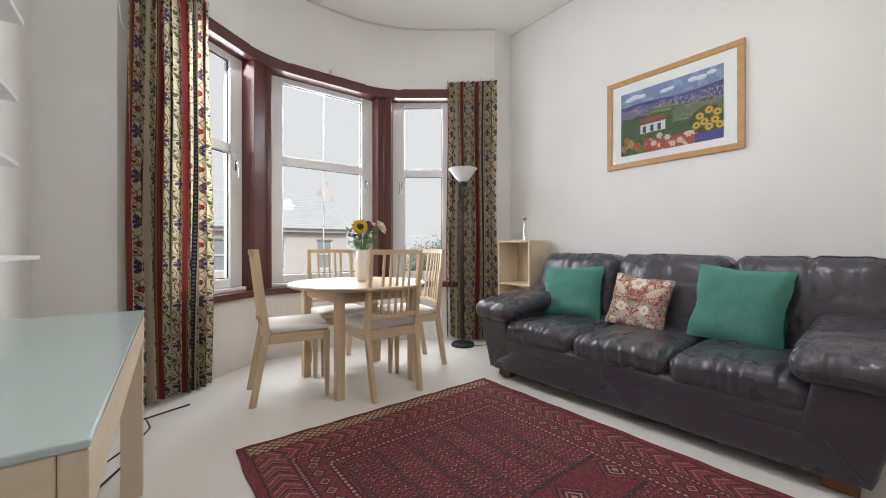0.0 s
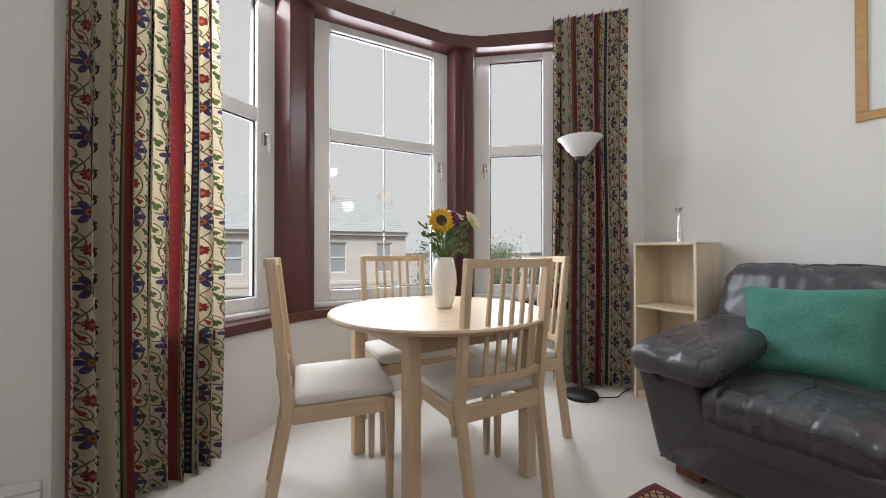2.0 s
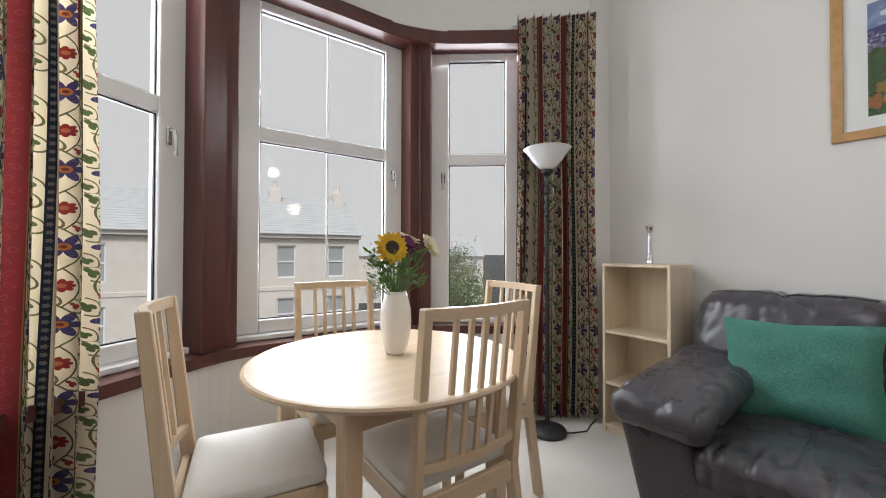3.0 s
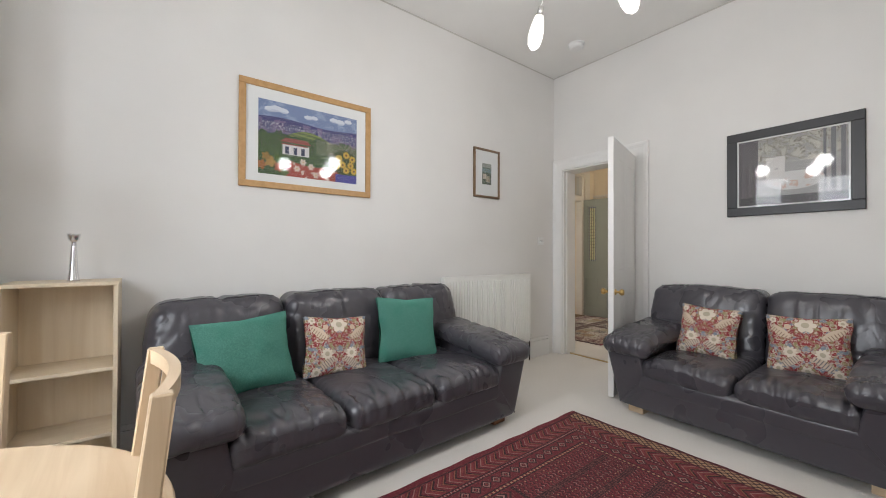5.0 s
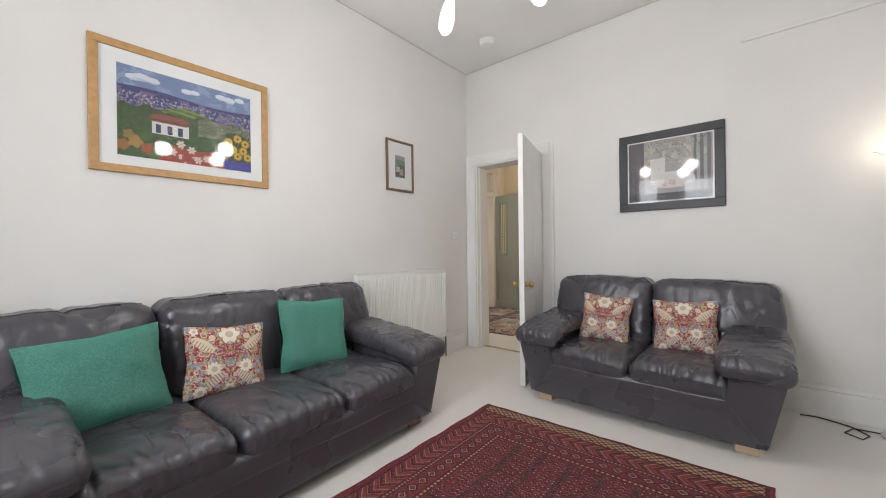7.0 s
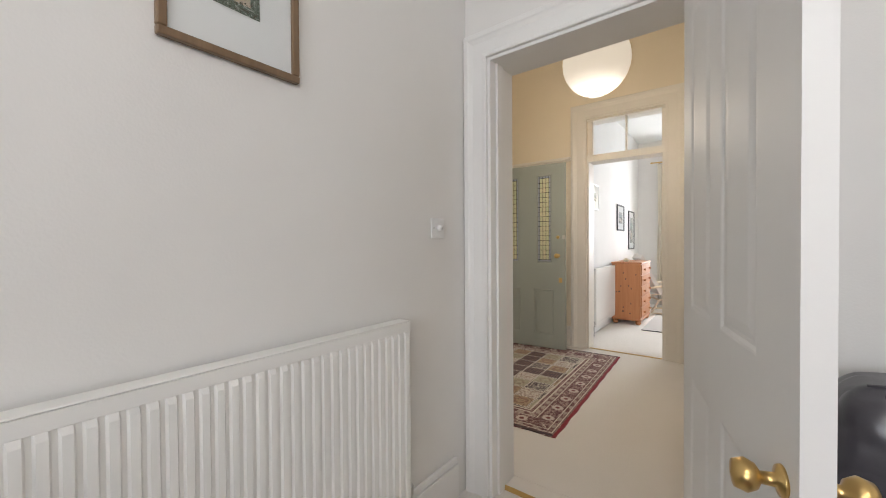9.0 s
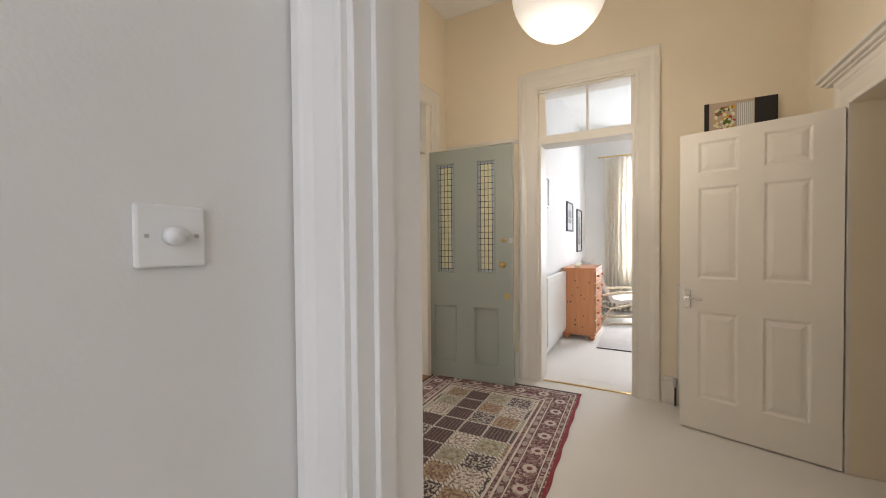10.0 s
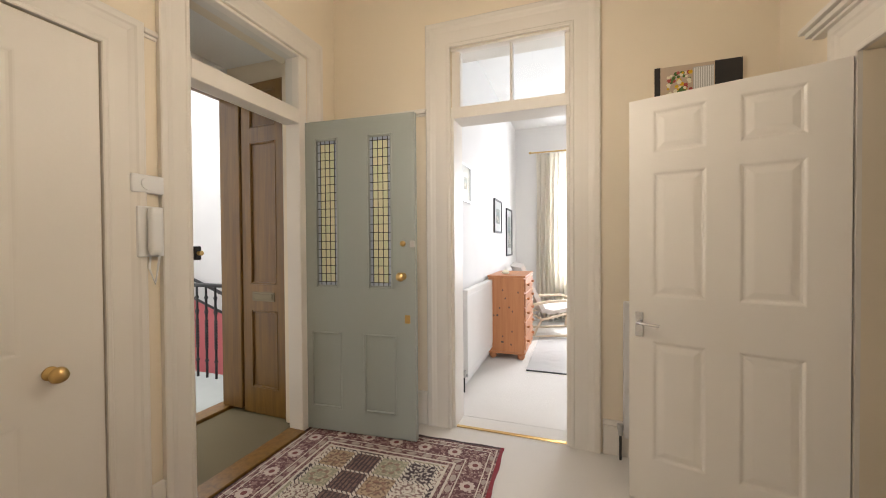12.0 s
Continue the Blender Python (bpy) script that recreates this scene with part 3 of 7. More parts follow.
M_VILLAGE = village_print()


def still_life_print():
    m = Mat("grey_still_life_print", (0.34, 0.33, 0.315), 0.4)
    u, v, _ = m.xyz("UV")
    n = m.noise(9, 4, 0.65, m.vec(u * 1.4, v))
    m.lay((v > 0.6) * (n > 0.46), (0.46, 0.44, 0.38))
    m.lay((v > 0.62) * (n.within(0.49, 0.52)), (0.09, 0.07, 0.05))
    m.lay((u < 0.2) * (v > 0.1), (0.11, 0.095, 0.10))
    m.lay((u < 0.2) * ((u * 90.0).sin() > 0.3), (0.09, 0.075, 0.08))
    m.lay((u > 0.8) * ((u * 80.0).sin() > 0.0), (0.15, 0.15, 0.16))
    dish, d = blossom((u - 0.54) * 1.0, (v - 0.33) * 1.9, 0.27, 2, 0.05)
    m.lay(dish, (0.58, 0.57, 0.55))
    m.lay(dish * (n > 0.56), (0.55, 0.40, 0.33))
    m.lay(u.within(0.28, 0.46) * v.within(0.3, 0.7) * (n > 0.4), (0.60, 0.58, 0.55))
    m.lay(v < 0.12, (0.05, 0.045, 0.045))
    return m.done()


M_STILL = still_life_print()


def pane_glass(name, tint, rough=0.0, mirror=0.06):
    """Window glass: mostly clear, with a plain reflection."""
    m = bpy.data.materials.new(name)
    m.use_nodes = True
    nt = m.node_tree
    out = nt.nodes["Material Output"]
    nt.nodes.remove(nt.nodes["Principled BSDF"])
    clear, gloss, mixer = nt.nodes.new("ShaderNodeBsdfTransparent"), nt.nodes.new("ShaderNodeBsdfGlossy"), nt.nodes.new("ShaderNodeMixShader")
    fres = nt.nodes.new("ShaderNodeFresnel")
    fres.inputs[0].default_value = 1.45
    clear.inputs[0].default_value, gloss.inputs["Roughness"].default_value = (*tint, 1), rough
    nt.links.new(fres.outputs[0], mixer.inputs[0])
    nt.links.new(clear.outputs[0], mixer.inputs[1])
    nt.links.new(gloss.outputs[0], mixer.inputs[2])
    nt.links.new(mixer.outputs[0], out.inputs[0])
    return m


M_GLASS = pane_glass("window_glass", (0.93, 0.95, 0.95))
M_PICGLASS = pane_glass("picture_glass", (0.97, 0.97, 0.97))
M_FROST = Mat("frosted_green_glass", (0.50, 0.585, 0.565), 0.09).done()


def tinted(name, colour, extra=(0.3, 0.3, 0.2)):
    m = Mat(name, colour, 0.25)
    m.lay(m.rand() * 0.8, extra)
    return m.done(m.noise(40, 3), 0.25, 0.004)


M_STAIN = tinted("yellow_green_stained_glass", (0.74, 0.70, 0.47), (0.60, 0.66, 0.42))
M_STAINBLUE = tinted("blue_stained_glass", (0.36, 0.42, 0.52), (0.5, 0.54, 0.6))


def glow(name, colour, strength, base=(0.8, 0.8, 0.8)):
    m = Mat(name, base, 0.5)
    m.b.inputs["Emission Color"].default_value = (*colour, 1)
    m.b.inputs["Emission Strength"].default_value = strength
    return m.done()


M_BULB = glow("lit_opal_glass", (1, 0.92, 0.8), 1.6)
M_LANTERN = glow("lit_rice_paper", (1, 0.88, 0.70), 0.45)
M_UPLIGHT = glow("lit_lamp_glass", (1, 0.9, 0.72), 5.0)
M_OPAL = Mat("white_opal_glass", (0.82, 0.83, 0.84), 0.25).done()


def petal(name, colour, second):
    m = Mat(name, colour, 0.7)
    m.lay(m.ramp(m.noise(60, 2), 0.4, 0.7), second)
    return m.done()


M_YELLOW = petal("sunflower_petal", (0.70, 0.42, 0.02), (0.78, 0.52, 0.04))
M_SEED = petal("sunflower_seed_head", (0.022, 0.012, 0.008), (0.06, 0.03, 0.015))
M_PURPLE = petal("purple_petal", (0.12, 0.015, 0.10), (0.2, 0.03, 0.15))
M_CREAMPETAL = petal("cream_petal", (0.80, 0.76, 0.55), (0.84, 0.80, 0.66))
M_REDPETAL = petal("red_petal", (0.40, 0.05, 0.05), (0.55, 0.16, 0.12))
M_LEAF = petal("green_leaf", (0.07, 0.15, 0.035), (0.14, 0.23, 0.06))
M_TREELEAF = petal("tree_leaf", (0.11, 0.16, 0.06), (0.16, 0.2, 0.09))
M_BARK = petal("bark", (0.09, 0.07, 0.05), (0.13, 0.1, 0.08))
M_LINEN = Mat("cream_linen", (0.90, 0.86, 0.77), 0.9).sheer(0.5).done()
# render, slate and pane tones are lightened to hold haze over the tenements
M_SANDSTONE = paint("hazy_pink_render", (0.74, 0.69, 0.64), 0.85, (0.69, 0.63, 0.58))
M_HAZYSLATE = paint("hazy_slate", (0.52, 0.53, 0.54), 0.6, (0.46, 0.47, 0.48))
M_ROAD = paint("asphalt", (0.055, 0.055, 0.057), 0.9)
M_HAZYPANE = Mat("hazy_window_pane", (0.40, 0.41, 0.42), 0.15).done()
M_MAT = paint("brown_coir_mat", (0.14, 0.113, 0.06), 0.95)
M_RUGGREY = paint("grey_white_rug", (0.52, 0.51, 0.49), 0.95)
M_CANVAS = paint("photo_canvas", (0.55, 0.42, 0.30), 0.6, (0.6, 0.5, 0.4))
M_CABINETWHITE = paint("white_laminate", (0.80, 0.80, 0.79), 0.35, bump=0.02)

# ---------------- the large structure ----------------
CEIL = 3.27
HCEIL = 3.62                                   # the hall is higher
SW = pose(2.98, -1.41, 0, 0, 0, -1.2)          # south wall of the living room: x runs east, y into the room

setting("floor_living", bx(-0.85, -1.64, -0.12, 3.2, 3.95, 0, 0), M_CARPET, "beige wall-to-wall carpet in the living room")
setting("floor_hall", bx(1.1, -4.60, -0.12, 4.24, -1.645, -0.001, 0), M_CARPET, "beige carpet in the hall")
setting("floor_bedroom", bx(-0.3, -8.65, -0.12, 3.6, -4.605, -0.002, 0), M_CARPET, "pale carpet in the bedroom")
setting("ceiling_living", bx(-0.85, -1.64, CEIL, 3.2, 4.15, CEIL + 0.15, 0), M_CEIL)
setting("ceiling_hall", bx(1.1, -4.60, HCEIL, 4.45, -1.645, HCEIL + 0.15, 0), M_CEIL)
setting("ceiling_bedroom", bx(-0.3, -8.65, CEIL, 3.6, -4.605, CEIL + 0.15, 0), M_CEIL)
setting("wall_east", bx(2.97, -1.62, 0, 3.17, 3.3, CEIL, 0), M_WALL, "off-white painted wall")
setting("wall_west", bx(-0.82, -1.62, 0, -0.62, 3.3, CEIL, 0), M_WALL)
setting("wall_north_west", bx(-0.62, 3.08, 0, -0.28, 3.3, CEIL, 0), M_WALL)
setting("wall_north_east", bx(2.73, 3.08, 0, 2.97, 3.3, CEIL, 0), M_WALL)
# south wall round the doorway, in its own frame
DX0, DX1, DTOP = -1.0, -0.135, 2.15
for name, a, b_, z0, z1 in (("wall_south", -3.62, DX0, 0, CEIL), ("wall_south_east", DX1, 0.0, 0, CEIL), ("wall_south_head", DX0, DX1, DTOP, CEIL)):
    setting(name, bx(a, -0.11, z0, b_, 0, z1, 0), M_WALL, m=SW)
    setting(name + "_hall", bx(a, -0.22, z0, b_, -0.111, HCEIL if z1 == CEIL else z1, 0), M_WARMWALL, m=SW)

# bay window: three facets
PA, PB, PC, PD = Vector((-0.28, 3.08)), Vector((0.66, 3.80)), Vector((1.80, 3.80)), Vector((2.73, 3.08))


def bay_line(off, r):
    """The bay's line from west to east, moved outwards by off, with corners rounded by r."""
    out = [PA, PB, PC, PD]
    lines = []
    for p, q in zip(out, out[1:]):
        d = (q - p).normalized()
        n = Vector((-d.y, d.x))
        lines.append((p + n * off, d))

    def cross(l1, l2):
        (p, d), (q, e) = l1, l2
        k = ((q.x - p.x) * e.y - (q.y - p.y) * e.x) / (d.x * e.y - d.y * e.x)
        return p + d * k
    pts = [lines[0][0], cross(lines[0], lines[1]), cross(lines[1], lines[2]), lines[2][0] + (PD - PC)]
    res = [pts[0]]
    for k in (1, 2):
        a, c, b = pts[k] + (pts[k - 1] - pts[k]).normalized() * r, pts[k], pts[k] + (pts[k + 1] - pts[k]).normalized() * r
        res += [a * (1 - t) ** 2 + c * 2 * t * (1 - t) + b * t * t for t in [i / 8 for i in range(9)]]
    return res + [pts[3]]


def bay_band(o0, o1, z0, z1, r, cut=(0.0, 0.0)):
    """A band along the bay between two offsets; cut shortens its two ends."""
    a, c = bay_line(o0, r), bay_line(o1, r)
    for line in (a, c):
        line[0] = line[0] + (PB - PA).normalized() * cut[0]
        line[-1] = line[-1] + (PC - PD).normalized() * cut[1]
    bm = bmesh.new()
    rows = [[bm.verts.new((p.x, p.y, z)) for p in line] for line, z in ((a, z0), (a, z1), (c, z1), (c, z0))]
    for k in range(4):
        A, B = rows[k], rows[(k + 1) % 4]
        for i in range(len(A) - 1):
            bm.faces.new((A[i], A[i + 1], B[i + 1], B[i]))
    bm.faces.new([rw[0] for rw in rows][::-1])
    bm.faces.new([rw[-1] for rw in rows])
    bmesh.ops.recalc_face_normals(bm, faces=bm.faces)
    return bm


setting("wall_bay_below", bay_band(0, 0.3, 0, 0.56, 0.22), M_WALL, "plain wall under the bay window", smooth=False)
setting("wall_bay_above", bay_band(0.005, 0.3, 2.62, CEIL, 0.5), M_WALL, "curved plaster over the bay window")
setting("window_sill", bay_band(-0.035, 0.14, 0.5605, 0.612, 0.2, (0.215, 0.39)), MAHOG[0], "dark red mahogany window board")
setting("window_head", bay_band(-0.018, 0.2, 2.535, 2.628, 0.3, (0.215, 0.39)), MAHOG[0], "dark red mahogany window head")
# the ceiling's joint line round the bay, drawn as a thin grey strip
setting("trim_line_bay_ceiling", bay_band(-0.006, 0.02, CEIL - 0.016, CEIL - 0.002, 0.5), M_CEILLINE)
setting("floor_bay", prism([(-0.28, 3.3), (2.73, 3.3), (1.95, 3.94), (0.5, 3.94)], -0.1, -0.002), M_CARPET)


def sheet(a, b, normal):
    """A single pane in an x-z plane."""
    bm = bmesh.new()
    vs = [bm.verts.new(c) for c in ((a[0], a[1], a[2]), (b[0], a[1], a[2]), (b[0], a[1], b[2]), (a[0], a[1], b[2]))]
    bm.faces.new(vs if normal[1] < 0 else vs[::-1])
    return bm


def facet(p, q):
    """A frame on a facet: x along it from p to q, y outwards, z up."""
    d = (q - p).normalized()
    return Matrix(((d.x, -d.y, 0, p.x), (d.y, d.x, 0, p.y), (0, 0, 1, 0), (0, 0, 0, 1)))


def sash_window(name, m, x0, x1, handle, bar):
    """uPVC casement with a fixed upper light; x0, x1 bound the glass."""
    w = tagged(new(name), "white plastic casement window with a transom", kind="structure")
    w.matrix_world = m
    f, y0, y1 = 0.13, 0.115, 0.18
    for nm, a, b, c, d in (("jamb", x0 - f, 0.645, x0, 2.545), ("jamb", x1, 0.645, x1 + f, 2.545), ("frame_head", x0, 2.485, x1, 2.545), ("frame_sill", x0, 0.645, x1, 0.72), ("transom", x0, 1.735, x1, 1.815)):
        part(nm, bx(a, y0, b, c, y1, d, 0.008, 2), M_UPVC, w)
    part("sill_nose", bx(x0 - f, 0.07, 0.613, x1 + f, y1, 0.644, 0.006), M_UPVC, w)
    for za, zb in ((0.72, 1.735), (1.815, 2.485)):
        g = part("pane", sheet((x0, 0.149, za), (x1, 0.149, zb), (0, -1, 0)), M_GLASS, w)
        g.visible_shadow = False
        bm = bmesh.new()
        for q in ((x0, za, x0 + 0.006, zb), (x1 - 0.006, za, x1, zb), (x0, za, x1, za + 0.006), (x0, zb - 0.006, x1, zb)):
            bx(q[0], 0.136, q[1], q[2], 0.1455, q[3], 0, bm=bm)
        part("gasket", bm, M_GASKET, w)
        if bar:
            xm = (x0 + x1) / 2
            part("glazing_bar", bx(xm - 0.006, 0.138, za + 0.006, xm + 0.006, 0.1455, zb - 0.006, 0.002), M_UPVC, w)
    if handle is not None:
        hb = bx(handle - 0.013, 0.098, 1.60, handle + 0.013, 0.114, 1.68, 0.004)
        h = part("handle", hb, M_CHROME, w, "chrome espagnolette handle")
        part("lever", tube([(handle, 0.094, 1.665), (handle, 0.072, 1.66), (handle, 0.062, 1.63), (handle, 0.064, 1.545)], 0.008), M_CHROME, h)
    return w


sash_window("window_1", facet(PB, PC), 0.168, 0.955, 1.0, True)
LR = (PD - PC).length
sash_window("window_2", facet(PC, PD), 0.215, 0.62, 0.175, False)
sash_window("window_3", facet(PA, PB), 0.36, LR - 0.262, LR - 0.222, False)

# mahogany mullions at the corners and linings at the ends
mc, mr, ml = facet(PB, PC), facet(PC, PD), facet(PA, PB)


def on(m, x, y):
    p = m @ Vector((x, y, 0))
    return (p.x, p.y)


LC = (PC - PB).length
for name, pts in (("mullion_east", [on(mc, 1.078, -0.012), on(mc, LC - 0.012, -0.012), on(mr, 0.012, -0.012), on(mr, 0.092, -0.012), on(mr, 0.092, 0.2), on(mc, LC, 0.2), on(mc, 1.078, 0.2)]),
                  ("mullion_west", [on(ml, LR - 0.140, -0.012), on(ml, LR - 0.012, -0.012), on(mc, 0.012, -0.012), on(mc, 0.045, -0.012), on(mc, 0.045, 0.2), on(mc, 0, 0.2), on(ml, LR - 0.140, 0.2)]),
                  ("lining_east", [on(mr, 0.70, -0.012), on(mr, 0.80, -0.012), on(mr, 0.80, 0.2), on(mr, 0.70, 0.2)]),
                  ("lining_west", [on(ml, 0.20, -0.012), on(ml, 0.28, -0.012), on(ml, 0.28, 0.2), on(ml, 0.20, 0.2)])):
    setting("trim_" + name, prism(pts, 0.612, 2.535, b=0.004), MAHOG[2], "dark red mahogany window post")
setting("trim_mullion_reed_east", tube([(*on(mr, 0.02, -0.018), 0.613), (*on(mr, 0.02, -0.018), 2.534)], 0.012), MAHOG[2])
setting("trim_mullion_reed_west", tube([(*on(mc, -0.02, -0.016), 0.613), (*on(mc, -0.02, -0.016), 2.534)], 0.012), MAHOG[2])
for name, m, a, b in (("wall_bay_pier_east", mr, 0.801, LR), ("wall_bay_pier_west", ml, 0.0, 0.199)):
    setting(name, bx(a, 0.0, 0.56, b, 0.29, 2.62, 0), M_WALL, m=m)

# skirting, picture rail, grey strips that draw the joint line under the ceiling
SKIRT = 0.215


def skirting(name, x0, y0, x1, y1, mat, m=None):
    d = Vector((x1 - x0, y1 - y0))
    ln = d.length
    bm = bx(0, 0, 0, ln, 0.02, SKIRT - 0.035, 0.002)
    bx(0, 0, SKIRT - 0.034, ln, 0.013, SKIRT, 0.005, 2, bm=bm)
    f = Matrix.Translation((x0, y0, 0)) @ Matrix.Rotation(math.atan2(d.y, d.x), 4, "Z")
    return setting(name, bm, mat, "tall painted skirting board", (m or Matrix()) @ f)


skirting("baseboard_east", 2.97, -1.3, 2.97, 3.07, M_TRIM)
skirting("baseboard_south", -3.58, 0, DX0 - 0.13, 0, M_TRIM, SW)
skirting("baseboard_west", -0.62, 3.07, -0.62, -1.3, M_TRIM)
skirting("baseboard_north", -0.30, 3.08, -0.60, 3.08, M_TRIM)
setting("trim_picture_rail", bx(-3.55, 0.001, 2.70, -2.62, 0.016, 2.735, 0.006, 2), M_WALL, "slim painted picture rail", SW)
setting("trim_line_ceiling_south", tube([(-3.58, 0.003, CEIL - 0.006), (-0.01, 0.003, CEIL - 0.006)], 0.006, 6), M_CEILLINE, m=SW)
setting("trim_line_ceiling_east", tube([(2.967, -1.4, CEIL - 0.006), (2.967, 3.07, CEIL - 0.006)], 0.006, 6), M_CEILLINE)

# doorway to the hall: lining, stop and architraves
def architrave(name, x0, x1, zt, w, m, mat, y=0.0, side=1):
    """Moulded, mitred casing round an opening from x0 to x1 on a wall face at y; side: the way it stands out."""
    prof = ((0, 0), (0, 0.016), (0.03, 0.019), (0.11, 0.019), (0.15, 0.015), (0.60, 0.0165), (0.67, 0.020), (0.75, 0.023), (0.81, 0.0275), (0.96, 0.028), (1.0, 0.024), (1.0, 0))
    a = tagged(new(name), "moulded door casing", kind="structure")
    a.matrix_world = m

    def length(ends):
        bm = bmesh.new()
        A, B = [[bm.verts.new((fx(p * w), y + side * t, fz(p * w))) for p, t in prof] for fx, fz in ends]
        n = len(prof)
        for k in range(n):
            bm.faces.new((A[k], A[(k + 1) % n], B[(k + 1) % n], B[k]))
        bm.faces.new(A[::-1]), bm.faces.new(B)
        bmesh.ops.recalc_face_normals(bm, faces=bm.faces)
        return bm

    def near(p): return x0 - p
    def far(p): return x1 + p
    def top(p): return zt + p
    def foot(p): return 0.0
    part("casing", length(((near, foot), (near, top))), mat, a)
    part("casing", length(((far, foot), (far, top))), mat, a)
    part("head_casing", length(((near, top), (far, top))), mat, a)
    return a


setting("trim_door_lining_east", bx(DX1 - 0.02, -0.222, 0, DX1, 0.002, DTOP, 0.002), M_TRIM, m=SW)
setting("trim_door_lining_west", bx(DX0, -0.222, 0, DX0 + 0.02, 0.002, DTOP, 0.002), M_TRIM, m=SW)
setting("trim_door_lining_head", bx(DX0 + 0.02, -0.222, DTOP - 0.02, DX1 - 0.02, 0.002, DTOP, 0.002), M_TRIM, m=SW)
setting("trim_door_stop", bx(DX1 - 0.034, -0.10, 0, DX1 - 0.0205, -0.045, DTOP - 0.02, 0.002), M_TRIM, m=SW)
architrave("trim_architrave_living", DX0 + 0.005, DX1 - 0.005, DTOP - 0.005, 0.125, SW @ pose(0, 0.001, 0), M_TRIM)
architrave("trim_architrave_living_hall", DX0 + 0.005, DX1 - 0.005, DTOP - 0.005, 0.135, SW @ pose(0, -0.2225, 0), M_CREAMTRIM, 0, -1)
setting("trim_threshold", bx(DX0 + 0.02, -0.13, 0.0, DX1 - 0.02, -0.095, 0.006, 0.002), M_BRASS, "brass carpet strip in the doorway", SW)

# ---- hall ----
HE, HS, HW = 4.21, -4.39, 1.37
setting("wall_hall_north_east", bx(3.171, -1.85, 0, HE, -1.66, HCEIL, 0), M_WARMWALL)
E0, E1, EH = -3.985, -3.19, 2.15           # front door opening
P0, P1, PH = -2.82, -2.08, 2.13           # press door opening
for name, a, b, z0, z1 in (("wall_hall_east_a", HS - 0.2, E0 - 0.08, 0, HCEIL), ("wall_hall_east_b", E1, P0, 0, HCEIL), ("wall_hall_east_c", P1, -1.66, 0, HCEIL),
                           ("wall_hall_east_over_door", E0 - 0.08, E1, 2.63, HCEIL), ("wall_hall_east_over_press", P0, P1, PH, HCEIL)):
    setting(name, bx(HE, a, z0, HE + 0.22, b, z1, 0), M_WARMWALL)
setting("wall_press_back", bx(HE + 0.21, P0 - 0.1, 0, HE + 0.3, P1 + 0.1, PH + 0.1, 0), M_WARMWALL)
B0, B1, BH = 2.447, 3.245, 2.195          # bedroom door opening
for name, a, b, z0, z1 in (("wall_hall_south_a", HW - 0.3, B0, 0, HCEIL), ("wall_hall_south_b", B1, HE + 0.22, 0, HCEIL), ("wall_hall_south_head", B0, B1, 2.69, HCEIL)):
    setting(name, bx(a, HS - 0.1, z0, b, HS, z1, 0), M_WARMWALL)
    setting(name + "_bedroom", bx(a, HS - 0.21, z0, b, HS - 0.101, z1, 0), M_WALL)
W0, W1, WH = -3.755, -2.95, 2.045         # side room door opening
for name, a, b, z0, z1 in (("wall_hall_west_a", HS, W0, 0, HCEIL), ("wall_hall_west_b", W1, -1.6, 0, HCEIL), ("wall_hall_west_head", W0, W1, WH, HCEIL)):
    setting(name, bx(HW - 0.2, a, z0, HW, b, z1, 0), M_WARMWALL)
setting("wall_side_room", bx(0.2, -4.4, 0, 0.3, -2.0, CEIL, 0), M_WARMWALL)
setting("wall_side_room_south", bx(0.3, -4.39, 0, HW - 0.2, -4.25, CEIL, 0), M_WARMWALL)
setting("wall_side_room_north", bx(0.3, -2.2, 0, HW - 0.2, -2.05, CEIL, 0), M_WARMWALL)
setting("ceiling_side_room", bx(0.2, -4.4, CEIL, 1.1, -2.0, CEIL + 0.15, 0), M_CEIL)
setting("floor_side_room", bx(0.2, -4.4, -0.12, 1.1, -2.0, -0.002, 0), M_CARPET)
# casings; local x runs along the wall, y out of it
FE = Matrix.Translation((HE, 0, 0)) @ Matrix.Rotation(radians(90), 4, "Z")     # x -> +y, y -> -x
FW = Matrix.Translation((HW, 0, 0)) @ Matrix.Rotation(radians(-90), 4, "Z")    # x -> -y, y -> +x
FS = Matrix.Translation((0, HS, 0))
architrave("trim_press_casing", P0, P1, PH, 0.155, FE, M_CREAMTRIM)
architrave("trim_front_casing", E0 - 0.08, E1, 2.63, 0.15, FE, M_CREAMTRIM)
architrave("trim_bedroom_casing", B0, B1, 2.69, 0.18, FS, M_CREAMTRIM)
architrave("trim_side_casing", -W1, -W0, WH, 0.17, FW, M_CREAMTRIM)
bm = bmesh.new()
for z0, z1, t in ((WH + 0.165, WH + 0.18, 0.045), (WH + 0.181, WH + 0.205, 0.062), (WH + 0.206, WH + 0.23, 0.08)):
    bx(-W1 - 0.2 - t, 0, z0, -W0 + 0.2 + t, t, z1, 0.004, 2, bm=bm)
setting("trim_side_cornice", bm, M_CREAMTRIM, "stepped door cornice", FW)
bm = bmesh.new()
for z0, z1, t in ((2.235, 2.25, 0.012), (2.251, 2.272, 0.024), (2.273, 2.288, 0.014)):
    bx(B1 + 0.185, 0, z0, HE, t, z1, 0.003, bm=bm)
setting("trim_hall_rail", bm, M_CREAMTRIM, "painted picture rail", FS)
bm = bmesh.new()
for z0, z1, t in ((2.235, 2.25, 0.012), (2.251, 2.272, 0.024)):
    bx(E1 + 0.152, 0, z0, P0 - 0.158, t, z1, 0.003, bm=bm)
setting("trim_hall_rail_east", bm, M_CREAMTRIM, m=FE)
